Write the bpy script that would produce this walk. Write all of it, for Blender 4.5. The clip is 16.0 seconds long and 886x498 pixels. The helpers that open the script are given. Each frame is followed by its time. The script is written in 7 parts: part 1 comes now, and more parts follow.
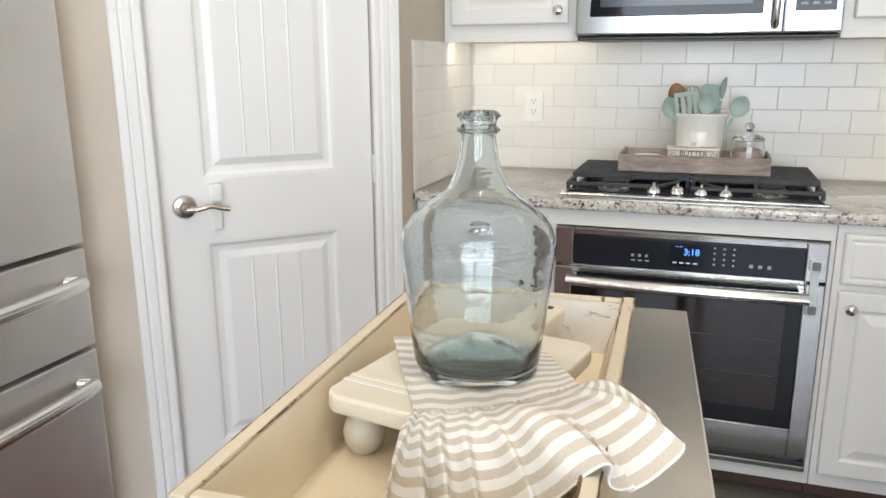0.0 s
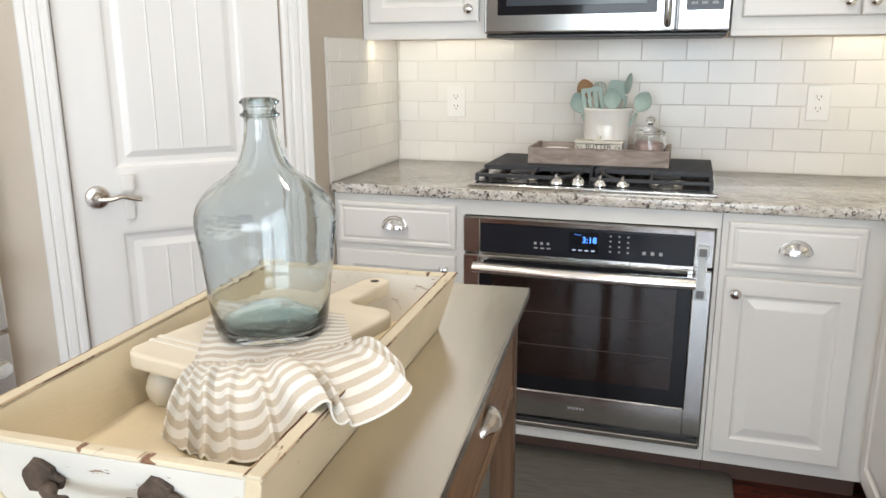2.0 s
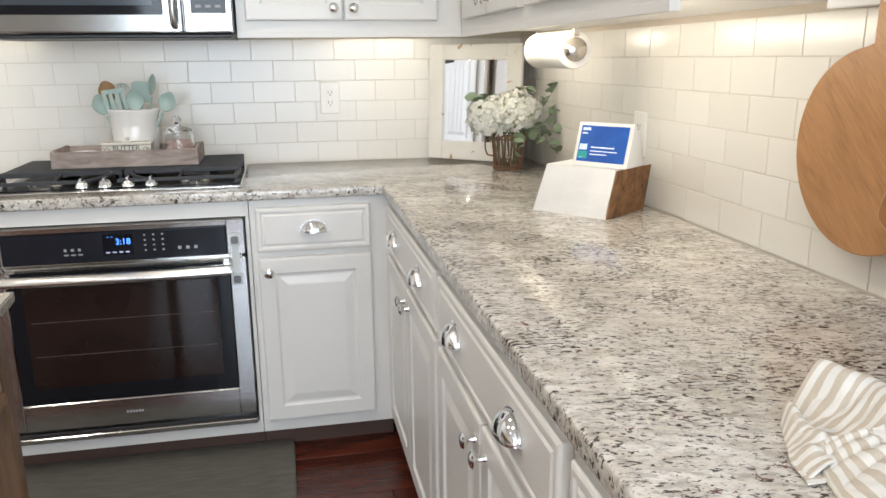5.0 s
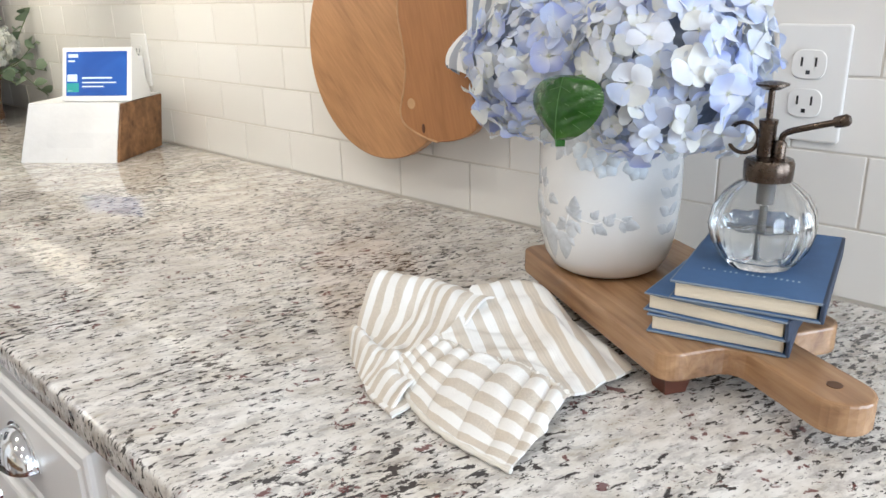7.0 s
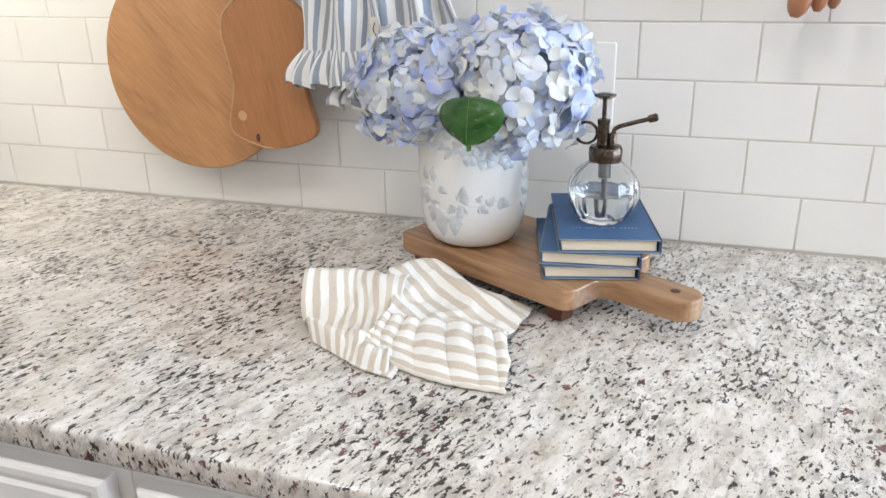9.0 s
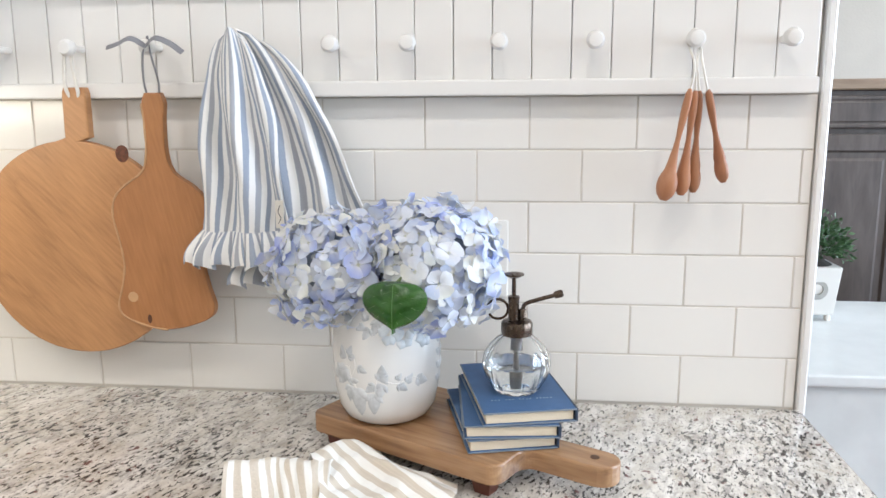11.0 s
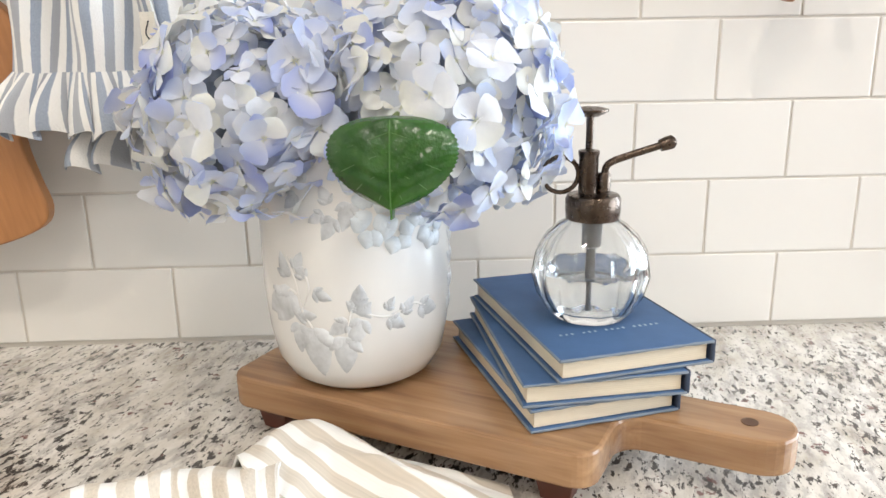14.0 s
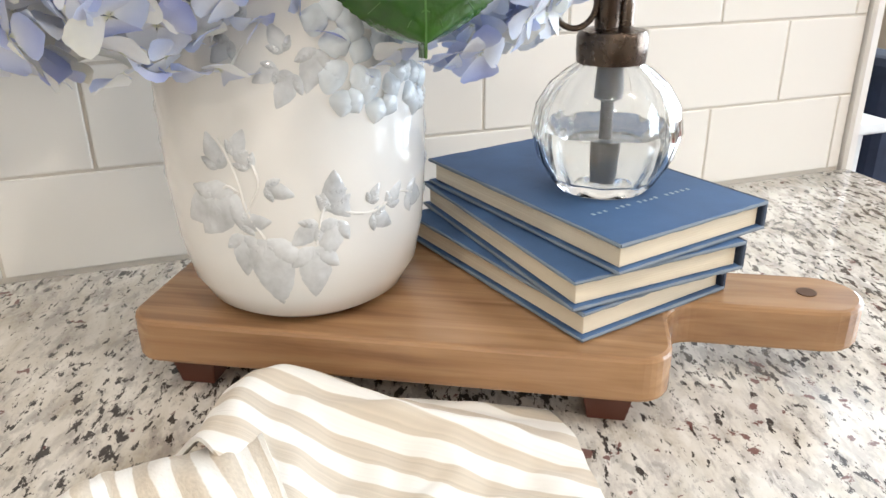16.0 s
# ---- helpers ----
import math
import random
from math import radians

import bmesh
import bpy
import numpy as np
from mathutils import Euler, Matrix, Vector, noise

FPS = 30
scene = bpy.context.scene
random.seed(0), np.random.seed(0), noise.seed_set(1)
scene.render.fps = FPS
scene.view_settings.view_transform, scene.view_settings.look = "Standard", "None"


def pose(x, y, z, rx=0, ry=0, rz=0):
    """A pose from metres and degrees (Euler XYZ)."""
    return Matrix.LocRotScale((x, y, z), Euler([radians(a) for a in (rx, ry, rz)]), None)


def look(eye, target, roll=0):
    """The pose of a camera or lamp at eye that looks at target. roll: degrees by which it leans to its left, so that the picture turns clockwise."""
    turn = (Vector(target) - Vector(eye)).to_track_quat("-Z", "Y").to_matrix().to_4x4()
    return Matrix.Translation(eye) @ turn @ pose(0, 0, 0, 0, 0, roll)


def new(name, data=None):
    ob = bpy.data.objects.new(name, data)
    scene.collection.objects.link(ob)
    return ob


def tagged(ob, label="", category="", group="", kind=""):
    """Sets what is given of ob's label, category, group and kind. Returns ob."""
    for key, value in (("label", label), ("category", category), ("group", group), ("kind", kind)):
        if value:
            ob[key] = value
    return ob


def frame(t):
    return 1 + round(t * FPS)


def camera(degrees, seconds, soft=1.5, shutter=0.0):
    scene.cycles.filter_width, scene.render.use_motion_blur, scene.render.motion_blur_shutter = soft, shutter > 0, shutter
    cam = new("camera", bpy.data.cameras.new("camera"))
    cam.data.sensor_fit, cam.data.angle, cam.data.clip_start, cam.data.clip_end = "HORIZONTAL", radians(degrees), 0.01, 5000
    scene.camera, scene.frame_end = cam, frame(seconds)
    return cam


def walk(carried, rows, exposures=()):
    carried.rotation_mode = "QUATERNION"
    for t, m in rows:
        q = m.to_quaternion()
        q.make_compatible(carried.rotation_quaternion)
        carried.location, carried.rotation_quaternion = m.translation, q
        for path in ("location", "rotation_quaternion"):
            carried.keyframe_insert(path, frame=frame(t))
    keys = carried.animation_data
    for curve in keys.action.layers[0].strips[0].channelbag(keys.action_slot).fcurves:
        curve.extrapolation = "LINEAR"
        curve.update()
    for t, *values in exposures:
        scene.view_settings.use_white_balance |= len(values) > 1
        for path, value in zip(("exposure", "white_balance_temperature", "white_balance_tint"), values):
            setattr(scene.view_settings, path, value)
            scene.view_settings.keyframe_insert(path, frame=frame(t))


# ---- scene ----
cam = camera(60.0, 16.0)
PATH = [
    (0, (0.101, -0.16, 1.322), (-0.522, 1.679, 0.841), -0.3),
    (0.5, (0.13, -0.167, 1.329), (-0.483, 1.675, 0.848), -0.3),
    (1, (0.178, -0.181, 1.329), (-0.43, 1.663, 0.848), -0.3),
    (1.5, (0.252, -0.188, 1.32), (-0.346, 1.658, 0.836), -0.3),
    (2, (0.35, -0.185, 1.314), (-0.234, 1.666, 0.83), -0.2),
    (2.5, (0.434, -0.202, 1.309), (-0.126, 1.656, 0.825), -0.2),
    (3, (0.485, -0.233, 1.305), (-0.019, 1.641, 0.821), -0.3),
    (3.5, (0.493, -0.267, 1.307), (0.112, 1.636, 0.823), -0.4),
    (4, (0.505, -0.29, 1.317), (0.326, 1.642, 0.832), -0.5),
    (4.5, (0.536, -0.305, 1.313), (0.624, 1.633, 0.827), -0.6),
    (5, (0.594, -0.309, 1.307), (0.98, 1.593, 0.822), -0.6),
    (5.2, (0.618, -0.308, 1.298), (1.124, 1.565, 0.812), -0.5),
    (7.3, (0.718, -0.125, 1.236), (2.162, 1.087, 0.568), -1.5),
    (7.5, (0.729, -0.108, 1.239), (2.225, 1.03, 0.555), -1.5),
    (8, (0.657, -0.08, 1.267), (2.27, 0.868, 0.562), -1.2),
    (8.5, (0.528, -0.042, 1.303), (2.231, 0.719, 0.581), -1.2),
    (9, (0.43, -0.014, 1.314), (2.201, 0.575, 0.598), -1.1),
    (9.5, (0.389, 0.012, 1.345), (2.216, 0.46, 0.666), -0.8),
    (10, (0.356, 0.04, 1.383), (2.235, 0.392, 0.796), -0.6),
    (10.2, (0.335, 0.043, 1.396), (2.239, 0.365, 0.874), -0.5),
    (12.3, (0.651, 0.137, 1.263), (2.623, 0.292, 0.967), -0.5),
    (12.5, (0.691, 0.142, 1.255), (2.661, 0.288, 0.945), -0.6),
    (13, (0.737, 0.169, 1.247), (2.7, 0.281, 0.88), -0.8),
    (13.5, (0.752, 0.205, 1.233), (2.701, 0.252, 0.785), -1.0),
    (14, (0.793, 0.203, 1.213), (2.719, 0.143, 0.675), -1.0),
    (14.5, (0.866, 0.185, 1.21), (2.759, -0.004, 0.592), -1.1),
    (15, (0.9, 0.217, 1.208), (2.75, -0.107, 0.52), -1.2),
    (15.5, (0.926, 0.276, 1.193), (2.725, -0.184, 0.448), -1.2),
    (16, (0.941, 0.307, 1.16), (2.682, -0.278, 0.369), -0.8),
]

# ---- world and lights ----
EXPOSURE = [(0.0, -0.45, 6330, 10), (4.0, -0.40, 6560, 10), (5.2, -0.38, 6150, 10), (7.5, -0.22, 5880, 10), (10.0, -0.16, 5800, 10), (12.5, 0.05, 6080, 10), (16.0, 0.12, 6250, 10)]
walk(cam, [(t, look(eye, target, roll)) for t, eye, target, roll in PATH], EXPOSURE)
XR, YB = 1.55, 2.75          # right wall, back wall
CT = 0.914                   # counter top
XL, YF, CEIL = -2.15, -4.3, 2.74
XS = -0.767                  # short side wall beside the pantry
YE = -0.337                  # end of the right wall
XD = 5.2                     # far wall of the dining side

world = bpy.data.worlds.new("sky")
scene.world = world
world.use_nodes = True
wn = world.node_tree.nodes
sky = wn.new("ShaderNodeTexSky")
sky.sky_type, sky.sun_disc = "NISHITA", False
sky.sun_elevation, sky.sun_rotation = radians(48), radians(200)
world.node_tree.links.new(sky.outputs[0], wn["Background"].inputs[0])
wn["Background"].inputs[1].default_value = 0.12


def lamp(name, kind, m, energy, color, size=0.1, size_y=None):
    l = bpy.data.lights.new(name, kind)
    l.energy, l.color = energy, color
    if kind == "AREA":
        l.shape = "RECTANGLE" if size_y else "DISK"
        l.size = size
        if size_y:
            l.size_y = size_y
    if kind == "SUN":
        l.angle = size
    ob = new(name, l)
    ob.matrix_world = m
    return ob


lamp("sun", "SUN", look((0, -8, 9), (0, 0, 0)), 1.2, (1, 0.96, 0.9), radians(12))
DAY = (0.80, 0.905, 1.0)
lamp("window_daylight_a", "AREA", look((0.35, YF + 0.12, 1.5), (0.35, 0, 1.35)), 165, DAY, 2.4, 1.95)
lamp("window_daylight_b", "AREA", look((3.0, YF + 0.12, 1.5), (3.0, 0, 1.35)), 160, DAY, 2.0, 1.95)
CAN_SPOTS = [(-0.9, 0.9), (0.25, 1.35), (0.25, 0.1), (-0.9, -0.6), (0.25, -1.4), (2.6, -1.6), (-0.9, -2.2)]
for cx, cy in CAN_SPOTS:
    lamp("can_light", "AREA", look((cx, cy, CEIL - 0.012), (cx, cy + 0.0001, 0)), 11.0, (1.0, 0.895, 0.76), 0.15)
UNDER = (1.0, 0.88, 0.68)
lamp("under_cabinet_lamp", "AREA", look((-0.53, 2.44, 1.362), (-0.53, 2.75, 1.20)), 0.75, UNDER, 0.42, 0.03)
lamp("under_cabinet_lamp", "AREA", look((0.99, 2.44, 1.362), (0.99, 2.75, 1.20)), 0.95, UNDER, 0.36, 0.03)
lamp("under_cabinet_lamp", "AREA", look((1.242, 1.64, 1.362), (1.55, 1.64, 1.20)), 3.5, UNDER, 1.44, 0.03)
lamp("range_lamp", "AREA", look((0.07, 2.60, 1.372), (0.07, 2.601, 0)), 0.15, (1, 0.86, 0.66), 0.3, 0.04)

# ---- materials ----


class Nodes:
    """Short hand for one node material."""

    def __init__(self, name):
        self.mat = bpy.data.materials.new(name)
        self.mat.use_nodes = True
        self.t = self.mat.node_tree
        self.b = self.t.nodes["Principled BSDF"]

    def n(self, kind, **kw):
        node = self.t.nodes.new("ShaderNode" + kind)
        for k, v in kw.items():
            if k in ("operation", "blend_type", "data_type", "feature", "noise_dimensions", "wave_type", "bands_direction", "wave_profile", "uv_map"):
                setattr(node, k, v)
            else:
                node.inputs[k.replace("_", " ")].default_value = v
        return node

    def link(self, a, b):
        self.t.links.new(a, b)

    def coords(self, space="Object", scale=(1, 1, 1), rot=(0, 0, 0)):
        c = self.n("TexCoord")
        m = self.n("Mapping")
        m.inputs["Scale"].default_value = scale
        m.inputs["Rotation"].default_value = [radians(a) for a in rot]
        self.link(c.outputs[space], m.inputs["Vector"])
        return m.outputs[0]

    def noise(self, vec, scale, detail=4, rough=0.55, distort=0.0):
        n = self.n("TexNoise", Scale=scale, Detail=detail, Roughness=rough, Distortion=distort)
        self.link(vec, n.inputs["Vector"])
        return n.outputs[0]

    def ramp(self, fac, stops):
        r = self.n("ValToRGB")
        e = r.color_ramp.elements
        while len(e) < len(stops):
            e.new(0.5)
        for el, (p, c) in zip(e, stops):
            el.position = p
            el.color = (*c, 1) if len(c) == 3 else c
        self.link(fac, r.inputs[0])
        return r.outputs[0]

    def mix(self, fac, a, b, mode="MIX"):
        m = self.n("Mix", data_type="RGBA", blend_type=mode)
        for v, s in ((fac, 0), (a, 6), (b, 7)):
            if isinstance(v, (int, float)):
                m.inputs[s].default_value = v
            elif isinstance(v, tuple):
                m.inputs[s].default_value = (*v, 1)
            else:
                self.link(v, m.inputs[s])
        return m.outputs[2]

    def math(self, op, a, b=0.0):
        m = self.n("Math", operation=op)
        for i, v in enumerate((a, b)):
            if isinstance(v, (int, float)):
                m.inputs[i].default_value = v
            else:
                self.link(v, m.inputs[i])
        return m.outputs[0]

    def bump(self, h, strength=0.2, dist=0.002):
        b = self.n("Bump", Strength=strength, Distance=dist)
        self.link(h, b.inputs["Height"])
        self.link(b.outputs[0], self.b.inputs["Normal"])

    def done(self, color=None, rough=0.5, metal=0.0, **kw):
        for key, v in (("Base Color", color), ("Roughness", rough), ("Metallic", metal)):
            if v is None:
                continue
            if isinstance(v, tuple):
                self.b.inputs[key].default_value = (*v, 1)
            elif isinstance(v, (int, float)):
                self.b.inputs[key].default_value = v
            else:
                self.link(v, self.b.inputs[key])
        for k, v in kw.items():
            self.b.inputs[k.replace("_", " ")].default_value = v
        return self.mat


def tint(c, f):
    return tuple(min(1.0, x * f) for x in c)


def simple(name, c, rough=0.5, metal=0.0, var=0.06, scale=8, bump=0.0, bscale=200, **kw):
    """Plain surface with slight mottling, uneven gloss and optional fine relief."""
    m = Nodes(name)
    v = m.coords()
    n = m.noise(v, scale)
    col = m.ramp(n, [(0.3, tint(c, 1 - var)), (0.7, tint(c, 1 + var))])
    r = m.math("ADD", m.math("MULTIPLY", m.noise(v, scale * 6), 0.12), rough - 0.06)
    if bump:
        m.bump(m.noise(v, bscale, 6), bump, 0.002)
    return m.done(col, r, metal, **kw)


PAINT = simple("cabinet_paint", (0.78, 0.765, 0.735), 0.34, var=0.02, scale=3, bump=0.04, bscale=90)
DOORPAINT = simple("door_paint", (0.80, 0.795, 0.78), 0.30, var=0.02, scale=3, bump=0.05, bscale=60)
WALLPAINT = simple("beige_wall_paint", (0.58, 0.515, 0.43), 0.75, var=0.04, scale=4, bump=0.5, bscale=70)
CEILPAINT = simple("ceiling_paint", (0.78, 0.77, 0.74), 0.85, var=0.03, bump=0.5, bscale=60)
GROUT = simple("grout", (0.64, 0.60, 0.54), 0.9, var=0.08, bump=0.3)
CHROME = simple("polished_chrome", (0.86, 0.86, 0.86), 0.10, 1.0, var=0.02)
NICKEL = simple("satin_nickel", (0.62, 0.57, 0.51), 0.24, 1.0, var=0.05)
IRON = simple("cast_iron", (0.035, 0.037, 0.042), 0.5, 0.0, var=0.2, scale=30, bump=0.3, bscale=300)
BLACKGLASS = simple("black_oven_glass", (0.010, 0.011, 0.014), 0.06, 0.0, var=0.1, Specular_IOR_Level=0.3)
BLACK = simple("black_plastic", (0.03, 0.03, 0.032), 0.4, var=0.1)
WHITEPLASTIC = simple("white_plastic", (0.80, 0.79, 0.76), 0.32, var=0.02)
CERAMIC = simple("white_ceramic", (0.80, 0.78, 0.74), 0.14, var=0.02)
RUBBER = simple("dark_rubber", (0.04, 0.04, 0.04), 0.7)


def tile_material():
    m = Nodes("glazed_white_tile")
    info = m.n("ObjectInfo")
    v = m.coords()
    col = m.ramp(info.outputs["Random"], [(0.0, (0.76, 0.735, 0.69)), (1.0, (0.80, 0.78, 0.74))])
    m.bump(m.noise(v, 9, 2), 0.12, 0.006)
    return m.done(col, 0.2)


TILE = tile_material()


def granite():
    """Cream stone with grey cloudy patches, slanting dark flecks and garnet specks."""
    m = Nodes("white_speckled_granite")
    v = m.coords(rot=(0, 0, 28))
    turned = m.n("Mapping", Scale=(0.70, 1.45, 1.0))
    m.link(m.coords(rot=(0, 0, 16)), turned.inputs["Vector"])
    st = turned.outputs[0]
    ground = m.ramp(m.noise(st, 26, 6, 0.66, 0.3), [(0.30, (0.42, 0.37, 0.30)), (0.43, (0.58, 0.54, 0.475)), (0.62, (0.73, 0.70, 0.65))])
    greymask = m.ramp(m.noise(st, 48, 7, 0.70, 0.3), [(0.50, (0, 0, 0)), (0.60, (1, 1, 1))])
    c = m.mix(m.math("MULTIPLY", greymask, 0.55), ground, (0.36, 0.325, 0.30))
    clump = m.noise(v, 9, 4, 0.62)
    swell = m.math("MULTIPLY", m.math("SUBTRACT", clump, 0.5), 0.30)
    halo = m.ramp(m.math("ADD", m.noise(st, 86, 5, 0.62, 0.2), swell), [(0.52, (0, 0, 0)), (0.60, (1, 1, 1))])
    c = m.mix(m.math("MULTIPLY", halo, 0.40), c, (0.20, 0.18, 0.17))
    dsum = m.math("ADD", m.noise(st, 118, 5, 0.66, 0.25), swell)
    dmask = m.ramp(dsum, [(0.558, (0, 0, 0)), (0.590, (1, 1, 1))])
    c = m.mix(m.math("MULTIPLY", dmask, 0.96), c, m.mix(m.noise(v, 200, 2), (0.012, 0.011, 0.011), (0.06, 0.048, 0.044)))
    fine = m.ramp(m.noise(st, 230, 4, 0.62, 0.2), [(0.62, (0, 0, 0)), (0.68, (1, 1, 1))])
    c = m.mix(m.math("MULTIPLY", fine, 0.62), c, (0.09, 0.078, 0.074))
    rsum = m.math("ADD", m.noise(v, 74, 4, 0.6, 0.3), m.math("MULTIPLY", m.math("SUBTRACT", m.noise(v, 6, 2), 0.5), 0.25))
    red = m.ramp(rsum, [(0.645, (0, 0, 0)), (0.675, (1, 1, 1))])
    c = m.mix(m.math("MULTIPLY", red, 0.85), c, (0.11, 0.026, 0.024))
    return m.done(c, 0.075)
GRANITE = granite()


def steel(name, c=(0.52, 0.51, 0.495), rough=0.15, axis=(1, 90, 90)):
    m = Nodes(name)
    v = m.coords(scale=axis)
    n = m.noise(v, 9, 4)
    r = m.math("ADD", m.math("MULTIPLY", n, 0.06), rough - 0.03)
    big = m.noise(m.coords(), 3, 3)
    return m.done(m.ramp(big, [(0.3, tint(c, 0.92)), (0.7, tint(c, 1.06))]), r, 1.0)


STEEL = steel("brushed_steel")
APPSTEEL = steel("microwave_steel", (0.40, 0.395, 0.385), 0.17)
STEELV = steel("fridge_steel", (0.84, 0.83, 0.81), 0.44, (90, 90, 1))
HANDLESTEEL = steel("bright_handle_steel", (0.78, 0.77, 0.75), 0.24)
STEELTOP = steel("steel_cart_top", (0.74, 0.69, 0.60), 0.24, (90, 1.5, 90))


def wood(name, c1, c2, axis="x", rough=0.45, scale=6, stretch=10, knots=0.35, rings=True, bump=0.08):
    m = Nodes(name)
    s = {"x": (1, stretch, stretch), "y": (stretch, 1, stretch), "z": (stretch, stretch, 1)}[axis]
    s2 = {"x": (1, 4, 4), "y": (4, 1, 4), "z": (4, 4, 1)}[axis]
    v, v2 = m.coords(scale=s), m.coords(scale=s2)
    info = m.n("ObjectInfo")
    fine = m.noise(v, scale, 6, 0.6, 0.6)
    broad = m.noise(v2, scale * 0.5, 3, 0.5, 1.5)
    f = m.math("ADD", m.math("MULTIPLY", fine, 0.55), m.math("MULTIPLY", broad, 0.45))
    col = m.ramp(f, [(0.34, c1), (0.64, c2)])
    hsv = m.n("HueSaturation")
    m.link(col, hsv.inputs["Color"])
    m.link(m.math("ADD", m.math("MULTIPLY", info.outputs["Random"], 0.3), 0.85), hsv.inputs["Value"])
    m.bump(fine, bump, 0.002)
    return m.done(hsv.outputs[0], rough)


FLOORWOOD = wood("dark_cherry_floor", (0.042, 0.010, 0.006), (0.125, 0.028, 0.014), "x", 0.26, 5, 9)
CARTWOOD = wood("brown_cart_wood", (0.115, 0.056, 0.025), (0.30, 0.165, 0.080), "y", 0.45, 6, 10)
LEGWOOD = wood("brown_leg_wood", (0.070, 0.034, 0.016), (0.185, 0.100, 0.050), "z", 0.45, 6, 10)
BOARDWOOD = wood("honey_board_wood", (0.27, 0.115, 0.04), (0.42, 0.205, 0.085), "z", 0.42, 3, 7)
RISERWOOD = wood("stained_riser_wood", (0.19, 0.098, 0.047), (0.43, 0.255, 0.13), "x", 0.26, 6, 15, bump=0.04)
SPOONWOOD = wood("cherry_spoon_wood", (0.30, 0.12, 0.055), (0.46, 0.22, 0.11), "z", 0.45, 5, 8)
OLDWOOD = wood("raw_old_wood", (0.10, 0.045, 0.018), (0.30, 0.15, 0.06), "x", 0.7, 14, 3, bump=0.5)
GREYWOOD = wood("weathered_tray_wood", (0.22, 0.165, 0.14), (0.50, 0.42, 0.37), "x", 0.7, 12, 5, bump=0.3)
CREAMWOOD = wood("cream_riser_paint", (0.62, 0.555, 0.44), (0.70, 0.64, 0.52), "y", 0.42, 4, 5)

# ---- mesh helpers ----


def part(name, bm, material, parent=None, label="", smooth=False):
    """Links a bmesh as one mesh object under a thing or under a part."""
    me = bpy.data.meshes.new(name)
    if smooth:
        for f in bm.faces:
            f.smooth = True
    bm.to_mesh(me)
    bm.free()
    me.materials.append(material)
    ob = new(name, me)
    if smooth:
        me.set_sharp_from_angle(angle=radians(42))
    if parent:
        ob.parent = parent
    if label:
        tagged(ob, label)
    return ob


def thing(name, label, category, m=None, group="", kind=""):
    e = new(name)
    e.empty_display_size = 0.05
    if m is not None:
        e.matrix_world = m
    return tagged(e, label, category, group, kind)


def cuboid(bm, x0, x1, y0, y1, z0, z1):
    r = bmesh.ops.create_cube(bm, size=1, matrix=Matrix.LocRotScale(((x0 + x1) / 2, (y0 + y1) / 2, (z0 + z1) / 2), None, (x1 - x0, y1 - y0, z1 - z0)))
    return r["verts"]


def rounded(bm, w, seg=2):
    bmesh.ops.bevel(bm, geom=bm.edges[:], offset=w, segments=seg, affect="EDGES", profile=0.6)
    return bm


def block(x0, x1, y0, y1, z0, z1, w=0.002, seg=1):
    bm = bmesh.new()
    cuboid(bm, x0, x1, y0, y1, z0, z1)
    return rounded(bm, w, seg) if w else bm


def joined(*bms):
    """Several bmeshes in one."""
    out = bms[0]
    for b in bms[1:]:
        me = bpy.data.meshes.new("scratch")
        b.to_mesh(me)
        b.free()
        out.from_mesh(me)
        bpy.data.meshes.remove(me)
    return out


def lathe(profile, n=32, squash=1.0):
    bm = bmesh.new()
    rings = []
    for r, z in profile:
        if r < 1e-5:
            rings.append([bm.verts.new((0, 0, z))])
        else:
            rings.append([bm.verts.new((r * math.cos(2 * math.pi * i / n), squash * r * math.sin(2 * math.pi * i / n), z)) for i in range(n)])
    for a, b in zip(rings, rings[1:]):
        for i in range(n):
            j = (i + 1) % n
            if len(a) == 1 and len(b) > 1:
                bm.faces.new((a[0], b[j], b[i]))
            elif len(b) == 1 and len(a) > 1:
                bm.faces.new((a[i], a[j], b[0]))
            elif len(a) > 1:
                bm.faces.new((a[i], a[j], b[j], b[i]))
    bmesh.ops.recalc_face_normals(bm, faces=bm.faces[:])
    return bm


def spline(points, n=8):
    """Catmull-Rom through points."""
    p = [Vector(q) for q in points]
    p = [p[0] * 2 - p[1]] + p + [p[-1] * 2 - p[-2]]
    out = []
    for i in range(1, len(p) - 2):
        for k in range(n):
            t = k / n
            a, b, c, d = p[i - 1], p[i], p[i + 1], p[i + 2]
            out.append(0.5 * (2 * b + (c - a) * t + (2 * a - 5 * b + 4 * c - d) * t * t + (3 * b - a - 3 * c + d) * t ** 3))
    out.append(p[-2])
    return out


